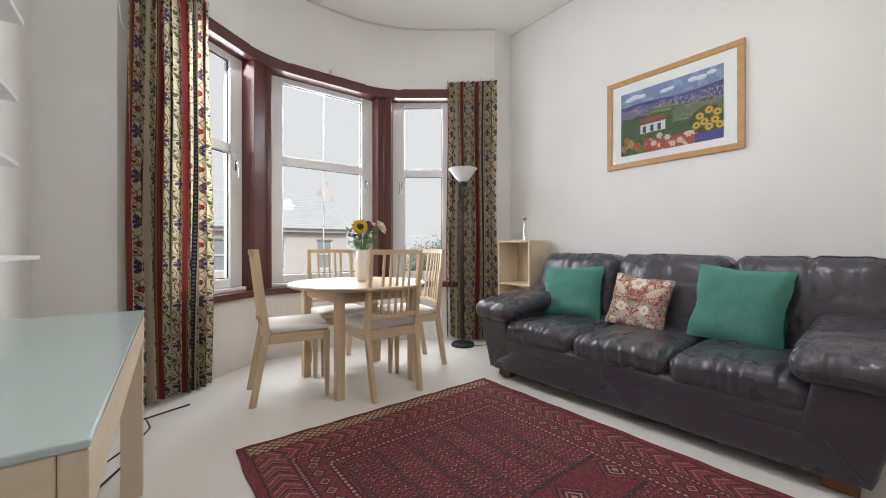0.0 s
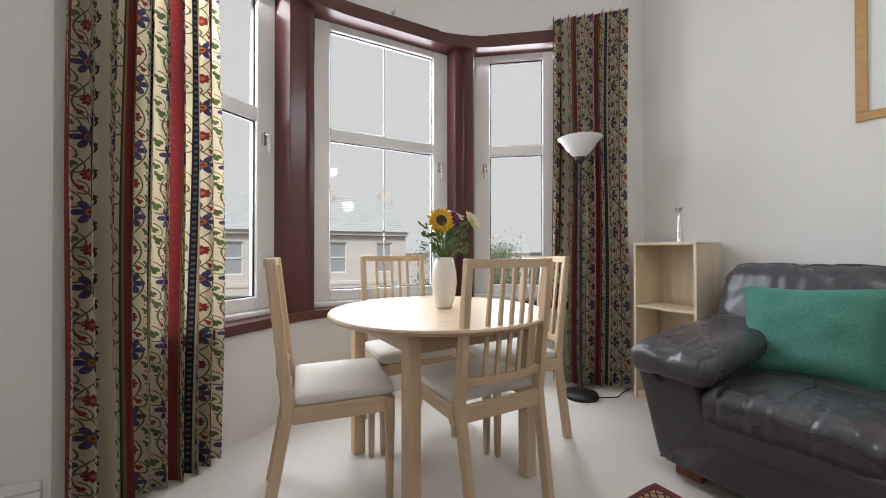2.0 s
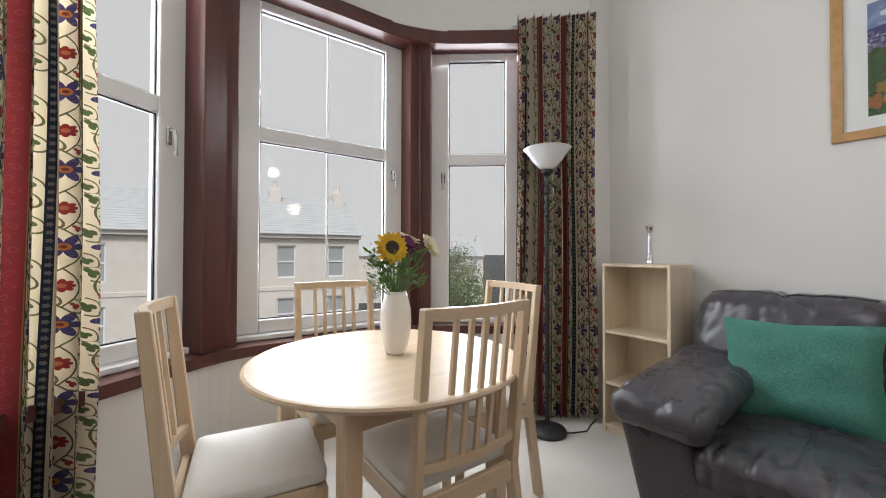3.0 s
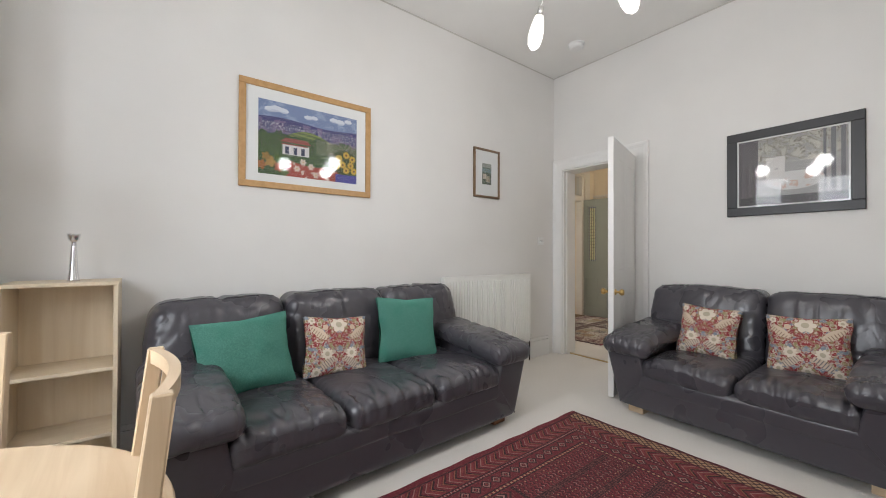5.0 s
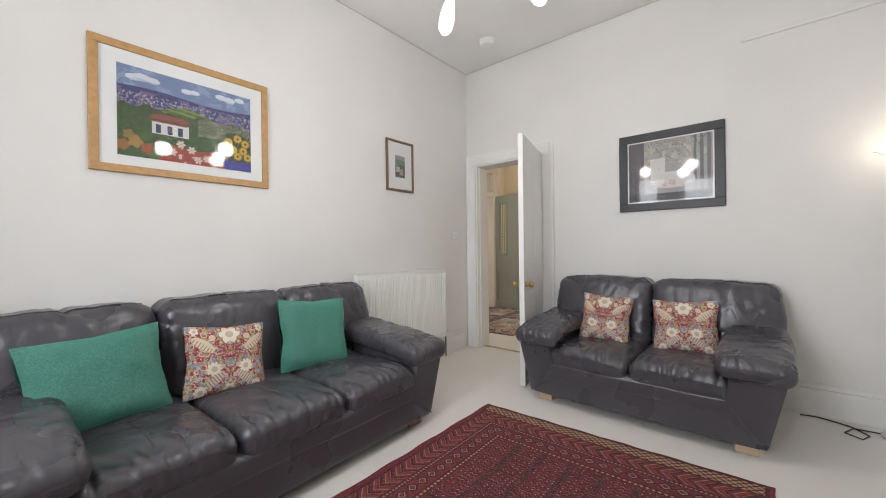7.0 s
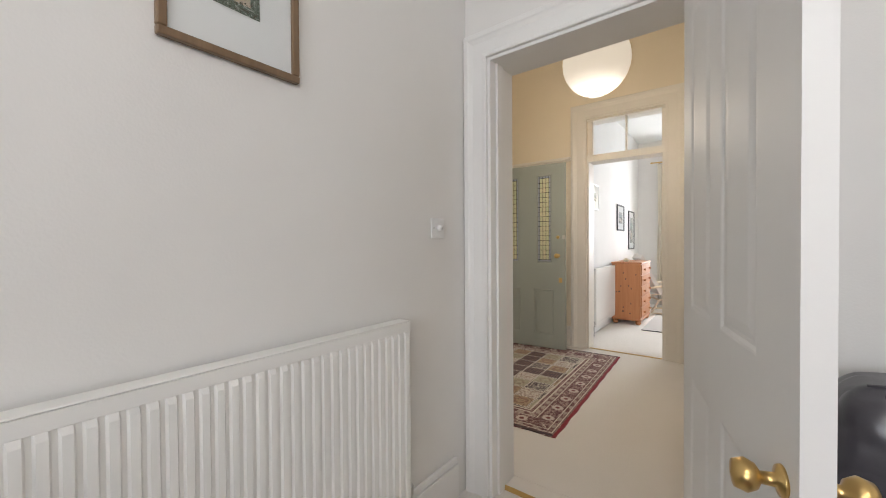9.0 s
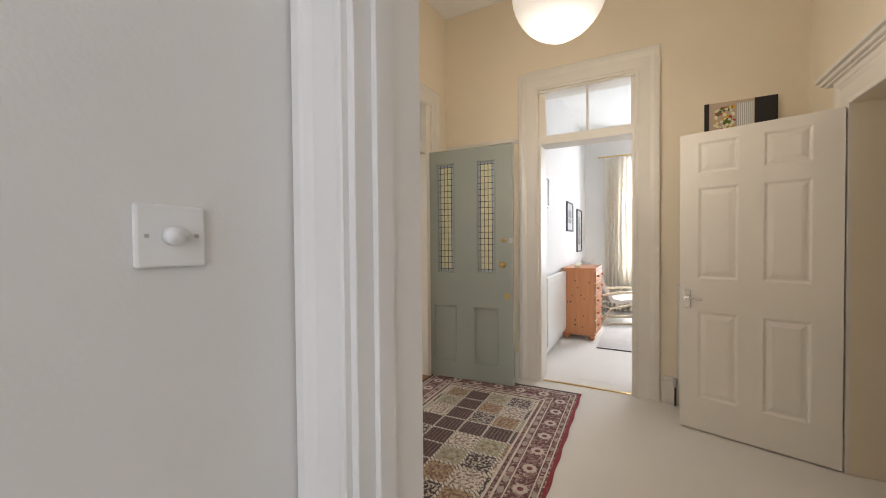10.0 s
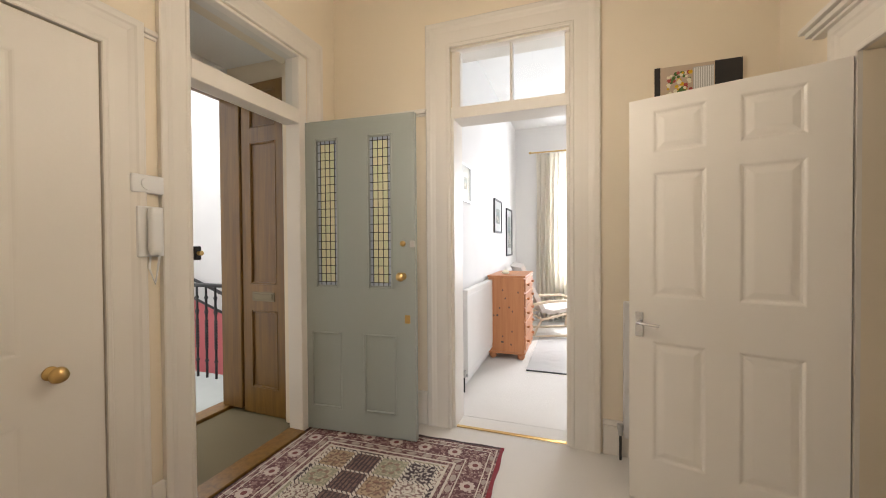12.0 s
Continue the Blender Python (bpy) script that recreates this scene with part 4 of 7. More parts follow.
skirting("baseboard_hall_south", 2.255, HS, HW + 0.02, HS, M_CREAMTRIM, Matrix.Translation((0, 2 * HS, 0)) @ Matrix.Diagonal((1, -1, 1, 1)))
bm = bx(B1 + 0.185, 0, 0, HE, 0.022, 0.24, 0.004)
setting("baseboard_hall_south_b", bm, M_CREAMTRIM, m=FS)
bm = bx(E1 + 0.152, 0, 0, P0 - 0.158, 0.022, 0.24, 0.004)
setting("baseboard_hall_east", bm, M_CREAMTRIM, m=FE)
# bedroom doorway with its fanlight
fan = tagged(new("window_fanlight"), "two-pane fanlight over the bedroom doorway", kind="structure")
fan.matrix_world = FS
for nm, q in (("jamb", (B0, 0, B0 + 0.022, BH)), ("jamb", (B1 - 0.022, 0, B1, BH)), ("transom", (B0, BH, B1, 2.272)), ("frame_head", (B0, 2.672, B1, 2.69)), ("stile", (B0, 2.273, B0 + 0.03, 2.671)), ("stile", (B1 - 0.06, 2.273, B1, 2.671)), ("glazing_bar", (2.815, 2.273, 2.832, 2.671))):
    part(nm, bx(q[0], -0.21, q[1], q[2], -0.002, q[3], 0.003) if nm in ("jamb", "transom", "frame_head") else bx(q[0], -0.1, q[1], q[2], -0.03, q[3], 0.003), M_CREAMTRIM, fan)
for xa, xb in ((B0 + 0.03, 2.815), (2.832, B1 - 0.06)):
    g = part("pane", sheet((xa, -0.066, 2.273), (xb, -0.066, 2.671), (0, 1, 0)), M_GLASS, fan)
    g.visible_shadow = False
setting("trim_bedroom_threshold", bx(B0 + 0.022, HS - 0.05, 0, B1 - 0.022, HS - 0.02, 0.006, 0.002), M_BRASS)
# front doorway: frame, transom light, vestibule
fd = tagged(new("window_transom"), "fixed light over the front door", kind="structure")
fd.matrix_world = FE
for nm, q in (("post", (E0 - 0.08, 0, E0, 2.63)), ("post", (E1 - 0.018, 0, E1, 2.63)), ("beam", (E0, EH, E1 - 0.018, 2.252)), ("frame_head", (E0, 2.61, E1 - 0.018, 2.63))):
    part(nm, bx(q[0], -0.12, q[1], q[2], -0.002, q[3], 0.004), M_CREAMTRIM, fd)
g = part("pane", sheet((E0, -0.058, 2.252), (E1 - 0.018, -0.058, 2.61), (0, 1, 0)), M_GLASS, fd)
g.visible_shadow = False
setting("trim_front_sill", bx(HE - 0.02, E0, 0, HE + 0.12, E1, 0.022, 0.005), M_STORM, "worn wooden threshold")
setting("floor_vestibule", bx(HE + 0.12, -4.2, -0.1, 5.08, -3.0, 0.005, 0.0), M_MAT, "brown mat in the vestibule")
setting("wall_vestibule_south", bx(HE + 0.22, -4.36, 0, 5.1, -4.19, CEIL, 0), M_WARMWALL)
setting("wall_vestibule_north", bx(HE + 0.22, -3.16, 0, 5.1, -3.0, CEIL, 0), M_WARMWALL)
setting("ceiling_vestibule", bx(HE + 0.22, -4.36, 2.75, 5.1, -3.0, 2.9, 0), M_CEIL)
setting("trim_outer_sill", bx(5.02, -4.18, -0.02, 5.16, -3.17, 0.03, 0.005), M_STORM, "worn wooden outer threshold")
# landing and stair
setting("floor_landing", bx(5.1, -4.78, -0.2, 8.6, -1.2, -0.04, 0), M_STONE, "grey stone landing")
setting("wall_landing_west", bx(5.101, -6.3, 0, 5.22, -4.37, 5.2, 0), M_WALL)
setting("wall_landing_west_b", bx(5.101, -2.99, -0.2, 5.22, -1.2, 5.2, 0), M_WALL)
setting("wall_landing_over", bx(5.101, -4.37, 2.57, 5.22, -2.99, 5.2, 0), M_WALL)
setting("wall_landing_north", bx(5.1, -1.2, -0.2, 8.6, -1.05, 5.2, 0), M_WALL)
setting("wall_stair_back", bx(5.1, -6.45, -2.5, 8.9, -6.3, 5.2, 0), M_WALL, "white painted stair wall")
setting("wall_landing_east", bx(8.6, -6.3, -2.5, 8.75, -1.05, 5.2, 0), M_WALL)
pts = [(5.12, -2.4), (8.58, -2.4), (8.58, 0.55), (5.12, -0.60)]
bm = bmesh.new()
front = [bm.verts.new((x, -6.285, z)) for x, z in pts]
back = [bm.verts.new((x, -6.299, z)) for x, z in pts]
bm.faces.new(front), bm.faces.new(back[::-1])
for i in range(4):
    bm.faces.new((front[i], back[i], back[(i + 1) % 4], front[(i + 1) % 4]))
bmesh.ops.recalc_face_normals(bm, faces=bm.faces)
setting("trim_stair_dado", bm, M_PINK, "deep pink painted stair dado")
setting("trim_stair_dado_line", tube([(5.12, -6.28, -0.59), (8.58, -6.28, 0.56)], 0.02, 6), M_IRON)
setting("floor_stair", prism([(5.12, -6.28), (8.6, -6.28), (8.6, -4.79), (5.12, -4.79)], -2.5, -2.4), M_STONE)

# ---- bedroom ----
BE, BF = 3.40, -8.45
setting("wall_bedroom_east", bx(BE, BF, 0, BE + 0.2, HS - 0.211, CEIL, 0), M_WALL)
setting("wall_bedroom_west", bx(-0.3, BF, 0, -0.1, HS - 0.211, CEIL, 0), M_WALL)
setting("wall_bedroom_north", bx(-0.1, HS - 0.21, 0, HW - 0.301, HS - 0.05, CEIL, 0), M_WALL)
for name, a, b, z0, z1 in (("wall_bedroom_south_a", 2.69, BE, 0, CEIL), ("wall_bedroom_south_b", -0.1, 1.2, 0, CEIL), ("wall_bedroom_south_sill", 1.2, 2.69, 0, 0.76), ("wall_bedroom_south_head", 1.2, 2.69, 2.72, CEIL)):
    setting(name, bx(a, BF - 0.2, z0, b, BF, z1, 0), M_WALL)
bw = tagged(new("window_bedroom"), "tall white window in the bedroom", kind="structure")
for q in ((1.2, 0.76, 1.27, 2.72), (2.62, 0.76, 2.69, 2.72), (1.27, 2.65, 2.62, 2.72), (1.27, 0.76, 2.62, 0.83), (1.27, 1.7, 2.62, 1.76)):
    part("window_frame", bx(q[0], BF - 0.15, q[1], q[2], BF - 0.09, q[3], 0.004), M_UPVC, bw)
for za, zb in ((0.83, 1.7), (1.76, 2.65)):
    g = part("pane", sheet((1.27, BF - 0.12, za), (2.62, BF - 0.12, zb), (0, 1, 0)), M_GLASS, bw)
    g.visible_shadow = False
setting("baseboard_bedroom", bx(BE - 0.02, BF, 0, BE, HS - 0.212, 0.2, 0.004), M_TRIM)

# ---------------- things: living room ----------------


def crease(x, y, z, width=4.0):
    """A smooth valley, 0 to 1 deep, along the zero lines of a noise."""
    k = max(0.0, 1.0 - abs(noise.noise(Vector((x, y, z)))) * width)
    return k * k * (3 - 2 * k)


def rail_fn(p):
    return p + Vector((0, 0.005 * noise.noise(p * 3.5), 0.003 * noise.noise(p * 4.0)))


def sofa(name, seats, width, depth, label, foot_mat, m):
    """Leather sofa; x across, back at y = 0, front towards +y."""
    s = thing(name, label, "sofa", m)
    arm, flare = 0.25, 0.10
    inner = width / 2 - arm
    part("plinth", rbox(-inner, 0.05, 0.065, inner, depth - 0.05, 0.235, 0.016, 14, lambda p: Vector((p.x * (inner + 0.125 * (1 - (p.z - 0.065) / 0.17)) / inner, p.y, p.z))), M_TAUT, s, smooth=True)
    part("front_rail", rbox(-inner - 0.02, 0.12, 0.20, inner + 0.02, depth - 0.045, 0.325, 0.035, 24, rail_fn), M_TAUT, s, smooth=True)
    part("back_panel", rbox(-inner - 0.12, 0.0, 0.08, inner + 0.12, 0.14, 0.72, 0.04, 6), M_TAUT, s, smooth=True)
    w = 2 * inner / seats
    for k in range(seats):
        x0 = -inner + k * w

        def seat_fn(p, x0=x0, k=k):
            u = (p.x - x0) / w * 2 - 1
            f = max(0.0, (p.y - 0.3) / (depth - 0.3))
            top = 1.0 if p.z > 0.36 else 0.0
            edge = math.exp(-((p.y - depth + 0.11) / 0.10) ** 2)
            side = abs(u) ** 6
            puff = 0.030 * (1 - u * u) - 0.016 * math.exp(-((p.y - 0.6) / 0.2) ** 2) * (1 - u * u)
            dent = edge * crease(p.x * 16 + k * 9, p.y * 3, 0.3, 2.6) * 0.017
            dent += side * crease(p.x * 4, p.y * 15 + k * 3, 1.7, 3.0) * 0.010
            dent += (1 - edge) * crease(p.x * 5 + p.y * 3 + k * 7, p.y * 4.5, 3.1, 5.0) * 0.005
            front = f ** 6
            n = noise.noise(Vector((p.x * 5 + k * 9, p.y * 4, p.z * 4)))
            return Vector((p.x, p.y + front * (0.026 * (1 - u * u * 0.8) - dent * 0.8), p.z + puff * (1.0 if top else 0.3) + n * 0.007 - dent * (1.0 if top else 0.2) - 0.018 * front))
        c = part("seat_cushion", rbox(x0 + 0.002, 0.2, 0.29, x0 + w - 0.002, depth - 0.042, 0.435, 0.055, 60, seat_fn), M_LEATHER, s, smooth=True)

        def lie(x, y, z, x0=x0, fn=seat_fn):
            return fn(Vector((x, y, z)))
        part("seam", tube([lie(x0 + w / 2, 0.42 + i * 0.03, 0.435) + Vector((0, 0, 0.0008)) for i in range(int((depth - 0.54) / 0.03))], 0.0024, 5), M_LEATHER, c)
        for dz in (0.0, 0.013):
            part("seam", tube([lie(x0 + 0.05 + (w - 0.1) * i / 30, depth - 0.044 - dz * 0.35, 0.385 + dz) + Vector((0, 0.001, 0)) for i in range(31)], 0.0022, 5), M_LEATHER, c)
        wb = (width - 0.02) / seats
        xb = -(width - 0.02) / 2 + k * wb

        def back_fn(p, x0=xb, k=k, w=wb):
            u = (p.x - x0) / w * 2 - 1
            h = (p.z - 0.42) / 0.48
            face = 1.0 if p.y > 0.2 else 0.0
            n = noise.noise(Vector((p.x * 4 + k * 5 + 40, p.y * 4, p.z * 3)))
            bulge = 0.045 * (1 - u * u) * (1 - (2 * h - 1.1) ** 2 * 0.6)
            dent = abs(u) ** 3 * crease(p.x * 5 + k * 4, 1.0, p.z * 11, 2.4) * 0.009
            dent += max(0.0, h) ** 3 * crease(p.x * 12 + k * 7, 2.0, p.z * 3, 2.4) * 0.008
            dent += crease(p.x * 6 + p.z * 4 + k * 3, 4.0, p.z * 5 - p.x * 2, 6.0) * 0.004
            notch = 0.016 * math.exp(-(u / 0.06) ** 2) if seats > 2 and k != 1 else 0.0
            round_ = 0.030 * max(0.0, h - 0.55) * (abs(u) ** 4 if (k == 0 and u < 0) or (k == seats - 1 and u > 0) else 0.0)
            return Vector((p.x - round_ * u * 2.0, p.y + face * (bulge - dent) - h * 0.085 + n * 0.007, p.z + n * 0.007 + 0.010 * (1 - u * u) * max(0, h) - notch * max(0, h) - dent * 0.5 * max(0, h) - round_))
        b = part("back_cushion", rbox(xb + 0.002, 0.10, 0.36, xb + wb - 0.002, 0.355, 0.912, 0.072, 54, back_fn), M_LEATHER, s, smooth=True)
        part("seam", tube([back_fn(Vector((xb + 0.06 + (wb - 0.12) * i / 30, 0.30, 0.9125))) + Vector((0, 0, 0.0005)) for i in range(31)], 0.003, 5), M_LEATHER, b)
    for sg in (-1, 1):
        def side_fn(p, sg=sg):
            h = (p.z - 0.065) / 0.45
            return Vector((p.x + sg * flare * (h - 1), p.y + (h - 1) * 0.03 * (1 if p.y > depth / 2 else 0), p.z))
        a0, a1 = sorted((sg * inner, sg * (width / 2)))
        a = part("arm", rbox(a0, 0.06, 0.065, a1, depth - 0.03, 0.515, 0.02, 16, side_fn), M_TAUT, s, smooth=True)
        part("seam", tube([(sg * (inner - 0.01), depth - 0.046, 0.262), (sg * (inner + 0.045), depth - 0.052, 0.19), (sg * (inner + 0.14), depth - 0.058, 0.075)], 0.004, 6), M_LEATHER, a)

        def pad_fn(p, sg=sg):
            f = p.y / depth
            across = (p.x * sg - inner) / arm * 2 - 0.8
            n = noise.noise(Vector((p.x * 5 + sg * 11, p.y * 4, p.z * 5)))
            edge = math.exp(-((p.y - depth + 0.06) / 0.12) ** 2)
            dent = edge * crease(p.x * 17 + sg * 4, p.y * 7 + p.x * 5, 0.7, 4.0) * 0.007
            dent += min(1.0, abs(across) ** 3) * crease(p.x * 3, p.y * 13 + sg, 2.3, 3.2) * 0.008
            dent += crease(p.x * 5, p.y * 5 + p.x * 3 * sg, 5.0, 6.0) * 0.004
            top = 1.0 if p.z > 0.52 else 0.25
            lift = 0.055 * (0.5 - f) + 0.02 * math.sin(f * 3) + 0.10 * max(0.0, 0.52 - f) ** 1.2
            return Vector((p.x + n * 0.005, p.y - dent * edge, p.z + n * 0.006 - dent * top + lift - 0.012 * edge))
        q0, q1 = sorted((sg * (inner - 0.085), sg * (width / 2 + 0.016)))
        part("arm_pad", rbox(q0, 0.28, 0.462, q1, depth + 0.012, 0.60, 0.062, 52, pad_fn), M_LEATHER, a, smooth=True)
        for y0 in (0.08, depth - 0.26):
            xa, xb = sorted((sg * (inner - 0.0), sg * (inner + 0.11)))
            part("foot", bx(xa, y0, 0.0, xb, y0 + 0.14, 0.066, 0.004), foot_mat, s)
    return s


SOFA = pose(2.95, 1.385, 0, 0, 0, 91.6)
sofa("leather_sofa", 3, 2.14, 1.06, "dark brown leather three-seat sofa against the wall", M_REDWOOD, SOFA)
LOVE = pose(0.915, -1.315, 0, 0, 0, -1.6)
sofa("leather_loveseat", 2, 1.61, 1.0, "dark brown leather two-seat sofa on pale wooden feet", BIRCH[0], LOVE)


def cushion(name, w, h, t, mat, label, m, group, seed):
    """A square scatter cushion standing in the x-z plane."""
    bm = bmesh.new()
    uv = bm.loops.layers.uv.new("UVMap")
    n = 18
    grids = []
    for sg in (1, -1):
        g = []
        for j in range(n + 1):
            row = []
            for i in range(n + 1):
                u, v = i / n * 2 - 1, j / n * 2 - 1
                edge = (1 - u ** 4) * (1 - v ** 4)
                pinch = 1 - 0.07 * (1 - abs(u)) * abs(v) ** 3 * 1.2
                pinch2 = 1 - 0.07 * (1 - abs(v)) * abs(u) ** 3 * 1.2
                k = noise.noise(Vector((u * 2.3 + seed, v * 2.3, sg * 3.0)))
                y = sg * t / 2 * max(0.03, edge) ** 0.55 * (1 + 0.22 * k)
                row.append(bm.verts.new((u * w / 2 * pinch2 + 0.008 * k, y, h / 2 + v * h / 2 * pinch - 0.02 * t * (1 - v))))
            g.append(row)
        grids.append(g)
    for gi, g in enumerate(grids):
        for j in range(n):
            for i in range(n):
                q = [(i, j), (i + 1, j), (i + 1, j + 1), (i, j + 1)]
                q = q if gi == 1 else q[::-1]
                f = bm.faces.new([g[b][a] for a, b in q])
                for lp, (a, b) in zip(f.loops, q):
                    lp[uv].uv = ((a / n - 0.5) * w, (b / n - 0.5) * h)
    bmesh.ops.remove_doubles(bm, verts=bm.verts, dist=0.0009)
    bmesh.ops.recalc_face_normals(bm, faces=bm.faces)
    return single(name, bm, mat, label, "cushion", m, group, True)


def propped(base, x, y, z, lean, turn, roll=0):
    return base @ pose(x, y, z, 0, 0, turn) @ pose(0, 0, 0, lean, 0, 0) @ pose(0, 0, 0, 0, roll, 0)


G = "scatter cushions"
cushion("scatter_cushion", 0.49, 0.41, 0.16, M_VELVET, "emerald green chenille cushion leaning on a leather sofa", propped(SOFA, 0.605, 0.50, 0.425, 17, 4, 3), G, 1)
cushion("scatter_cushion", 0.40, 0.36, 0.14, M_MORRIS, "red floral cushion with birds on a leather sofa", propped(SOFA, 0.125, 0.50, 0.425, 17, -4, -5), G, 5)
cushion("scatter_cushion", 0.46, 0.44, 0.15, M_VELVET, "emerald green chenille cushion leaning on a leather sofa", propped(SOFA, -0.415, 0.50, 0.425, 15, -6, -4), G, 9)
cushion("scatter_cushion", 0.39, 0.37, 0.14, M_MORRIS, "red floral cushion with birds on a leather loveseat", propped(LOVE, 0.30, 0.50, 0.425, 15, -3, -2), G, 13)
cushion("scatter_cushion", 0.40, 0.37, 0.14, M_MORRIS, "red floral cushion with birds on a leather loveseat", propped(LOVE, -0.265, 0.50, 0.425, 16, 4, 3), G, 17)


def flat_rug(name, w, h, t, mat, label, m):
    bm = bmesh.new()
    uv = bm.loops.layers.uv.new("UVMap")
    nx, ny = 24, 36
    top = [[bm.verts.new(((i / nx - 0.5) * w + 0.004 * math.sin(j * 1.3), (j / ny - 0.5) * h + 0.004 * math.sin(i * 1.7), t + 0.0015 * noise.noise(Vector((i * 0.5, j * 0.5, 0))))) for i in range(nx + 1)] for j in range(ny + 1)]
    for j in range(ny):
        for i in range(nx):
            bm.faces.new((top[j][i], top[j][i + 1], top[j + 1][i + 1], top[j + 1][i]))
    rim = [top[0][i] for i in range(nx + 1)] + [top[j][nx] for j in range(1, ny + 1)] + [top[ny][i] for i in range(nx - 1, -1, -1)] + [top[j][0] for j in range(ny - 1, 0, -1)]
    low = [bm.verts.new((v.co.x, v.co.y, 0.0)) for v in rim]
    for i in range(len(rim)):
        j = (i + 1) % len(rim)
        bm.faces.new((rim[j], rim[i], low[i], low[j]))
    for f in bm.faces:
        for lp in f.loops:
            lp[uv].uv = (lp.vert.co.x, lp.vert.co.y)
    return single(name, bm, mat, label, "rug", m)


flat_rug("tribal_rug", 1.62, 2.36, 0.010, M_REDRUG, "deep red tribal rug with tan lattice ends on carpet", pose(1.015, 1.085, 0.0005, 0, 0, 0.6))


# dining table and chairs
def dining_table(m):
    t = thing("round_dining_table", "round pale wooden dining table with square legs", "table", m)
    prof = [(0.0, 0.688), (0.473, 0.688), (0.485, 0.694), (0.495, 0.705), (0.491, 0.713), (0.481, 0.7155), (0.0, 0.7155)]
    part("tabletop", lathe([(max(r, 0.0005), z) for r, z in prof], 72), BIRCH[0], t, smooth=False)
    c = 0.285
    for sx in (-1, 1):
        for sy in (-1, 1):
            part("leg", bx(sx * c - 0.028, sy * c - 0.028, 0, sx * c + 0.028, sy * c + 0.028, 0.688, 0.006, 2), BIRCH[2], t)
    for q in ((-c + 0.028, -c - 0.012, c - 0.028, -c + 0.012), (-c + 0.028, c - 0.012, c - 0.028, c + 0.012)):
        part("apron", bx(q[0], q[1], 0.61, q[2], q[3], 0.687, 0.002), BIRCH[0], t)
    for q in ((-c - 0.012, -c + 0.028, -c + 0.012, c - 0.028), (c - 0.012, -c + 0.028, c + 0.012, c - 0.028)):
        part("apron", bx(q[0], q[1], 0.61, q[2], q[3], 0.687, 0.002), BIRCH[1], t)
    return t


dining_table(pose(1.095, 2.86, 0, 0, 0, 3))


def dining_chair(m):
    """x across, the back at y = 0, the sitter looks to +y."""
    c = thing("dining_chair", "pale birch dining chair with slatted back and white seat pad", "chair", m, "chairs round the table")
    hw = 0.198
    for sx in (-1, 1):
        # rear post: leans back below and above the seat
        bm = bmesh.new()
        prof = [(0.0, -0.03), (0.43, 0.045), (0.955, -0.012)]
        sec = []
        for z, y in prof:
            hx = 0.0145 if z < 0.9 else 0.0125
            d = 0.021 if z < 0.9 else 0.016
            x = sx * (hw - 0.014 - (0.012 if z < 0.1 else 0))
            sec.append([bm.verts.new((x + a * hx, y + b * d, z)) for a, b in ((-1, -1), (1, -1), (1, 1), (-1, 1))])
        for A, B in zip(sec, sec[1:]):
            for k in range(4):
                bm.faces.new((A[k], A[(k + 1) % 4], B[(k + 1) % 4], B[k]))
        bm.faces.new(sec[0][::-1]), bm.faces.new(sec[-1])
        bmesh.ops.bevel(bm, geom=[e for e in bm.edges], offset=0.003, segments=1, affect="EDGES")
        part("rear_post", bm, BIRCH[2], c)
        bm = bmesh.new()
        sec = []
        for z, k in ((0.0, 0.012), (0.43, 0.018)):
            sec.append([bm.verts.new((sx * (hw - 0.004) + a * k, 0.405 + b * k, z)) for a, b in ((-1, -1), (1, -1), (1, 1), (-1, 1))])
        for k in range(4):
            bm.faces.new((sec[0][k], sec[0][(k + 1) % 4], sec[1][(k + 1) % 4], sec[1][k]))
        bm.faces.new(sec[0][::-1]), bm.faces.new(sec[1])
        bmesh.ops.bevel(bm, geom=[e for e in bm.edges], offset=0.003, segments=1, affect="EDGES")
        part("front_leg", bm, BIRCH[2], c)
        part("side_rail", bx(sx * hw - 0.012 - (0.006 if sx > 0 else -0.006), 0.06, 0.375, sx * hw + 0.012 - (0.006 if sx > 0 else -0.006), 0.392, 0.435, 0.003), BIRCH[1], c)
    part("front_rail", bx(-hw + 0.02, 0.395, 0.375, hw - 0.02, 0.417, 0.435, 0.003), BIRCH[0], c)
    part("rear_rail", bx(-hw + 0.02, 0.03, 0.375, hw - 0.02, 0.052, 0.435, 0.003), BIRCH[0], c)

    def pad(p):
        u, v = p.x / 0.2, (p.y - 0.24) / 0.2
        return Vector((p.x, p.y, p.z + (0.012 * (1 - u * u) * (1 - v * v) if p.z > 0.44 else 0)))
    part("seat_pad", rbox(-hw - 0.006, 0.064, 0.432, hw + 0.006, 0.425, 0.478, 0.02, 12, pad), M_SEAT, c, "white cotton seat pad", True)

    def rail(z, hgt, th, y):
        bm = bmesh.new()
        n, rows = 12, []
        for i in range(n + 1):
            u = i / n * 2 - 1
            x, yy = u * (hw - 0.024), y - 0.028 * (1 - u * u)
            rows.append([bm.verts.new((x, yy + a * th, z + b * hgt)) for a, b in ((-1, -1), (1, -1), (1, 1), (-1, 1))])
        for A, B in zip(rows, rows[1:]):
            for k in range(4):
                bm.faces.new((A[k], B[k], B[(k + 1) % 4], A[(k + 1) % 4]))
        bm.faces.new(rows[0]), bm.faces.new(rows[-1][::-1])
        bmesh.ops.recalc_face_normals(bm, faces=bm.faces)
        return bm
    part("top_rail", rail(0.938, 0.016, 0.010, -0.010), BIRCH[0], c)
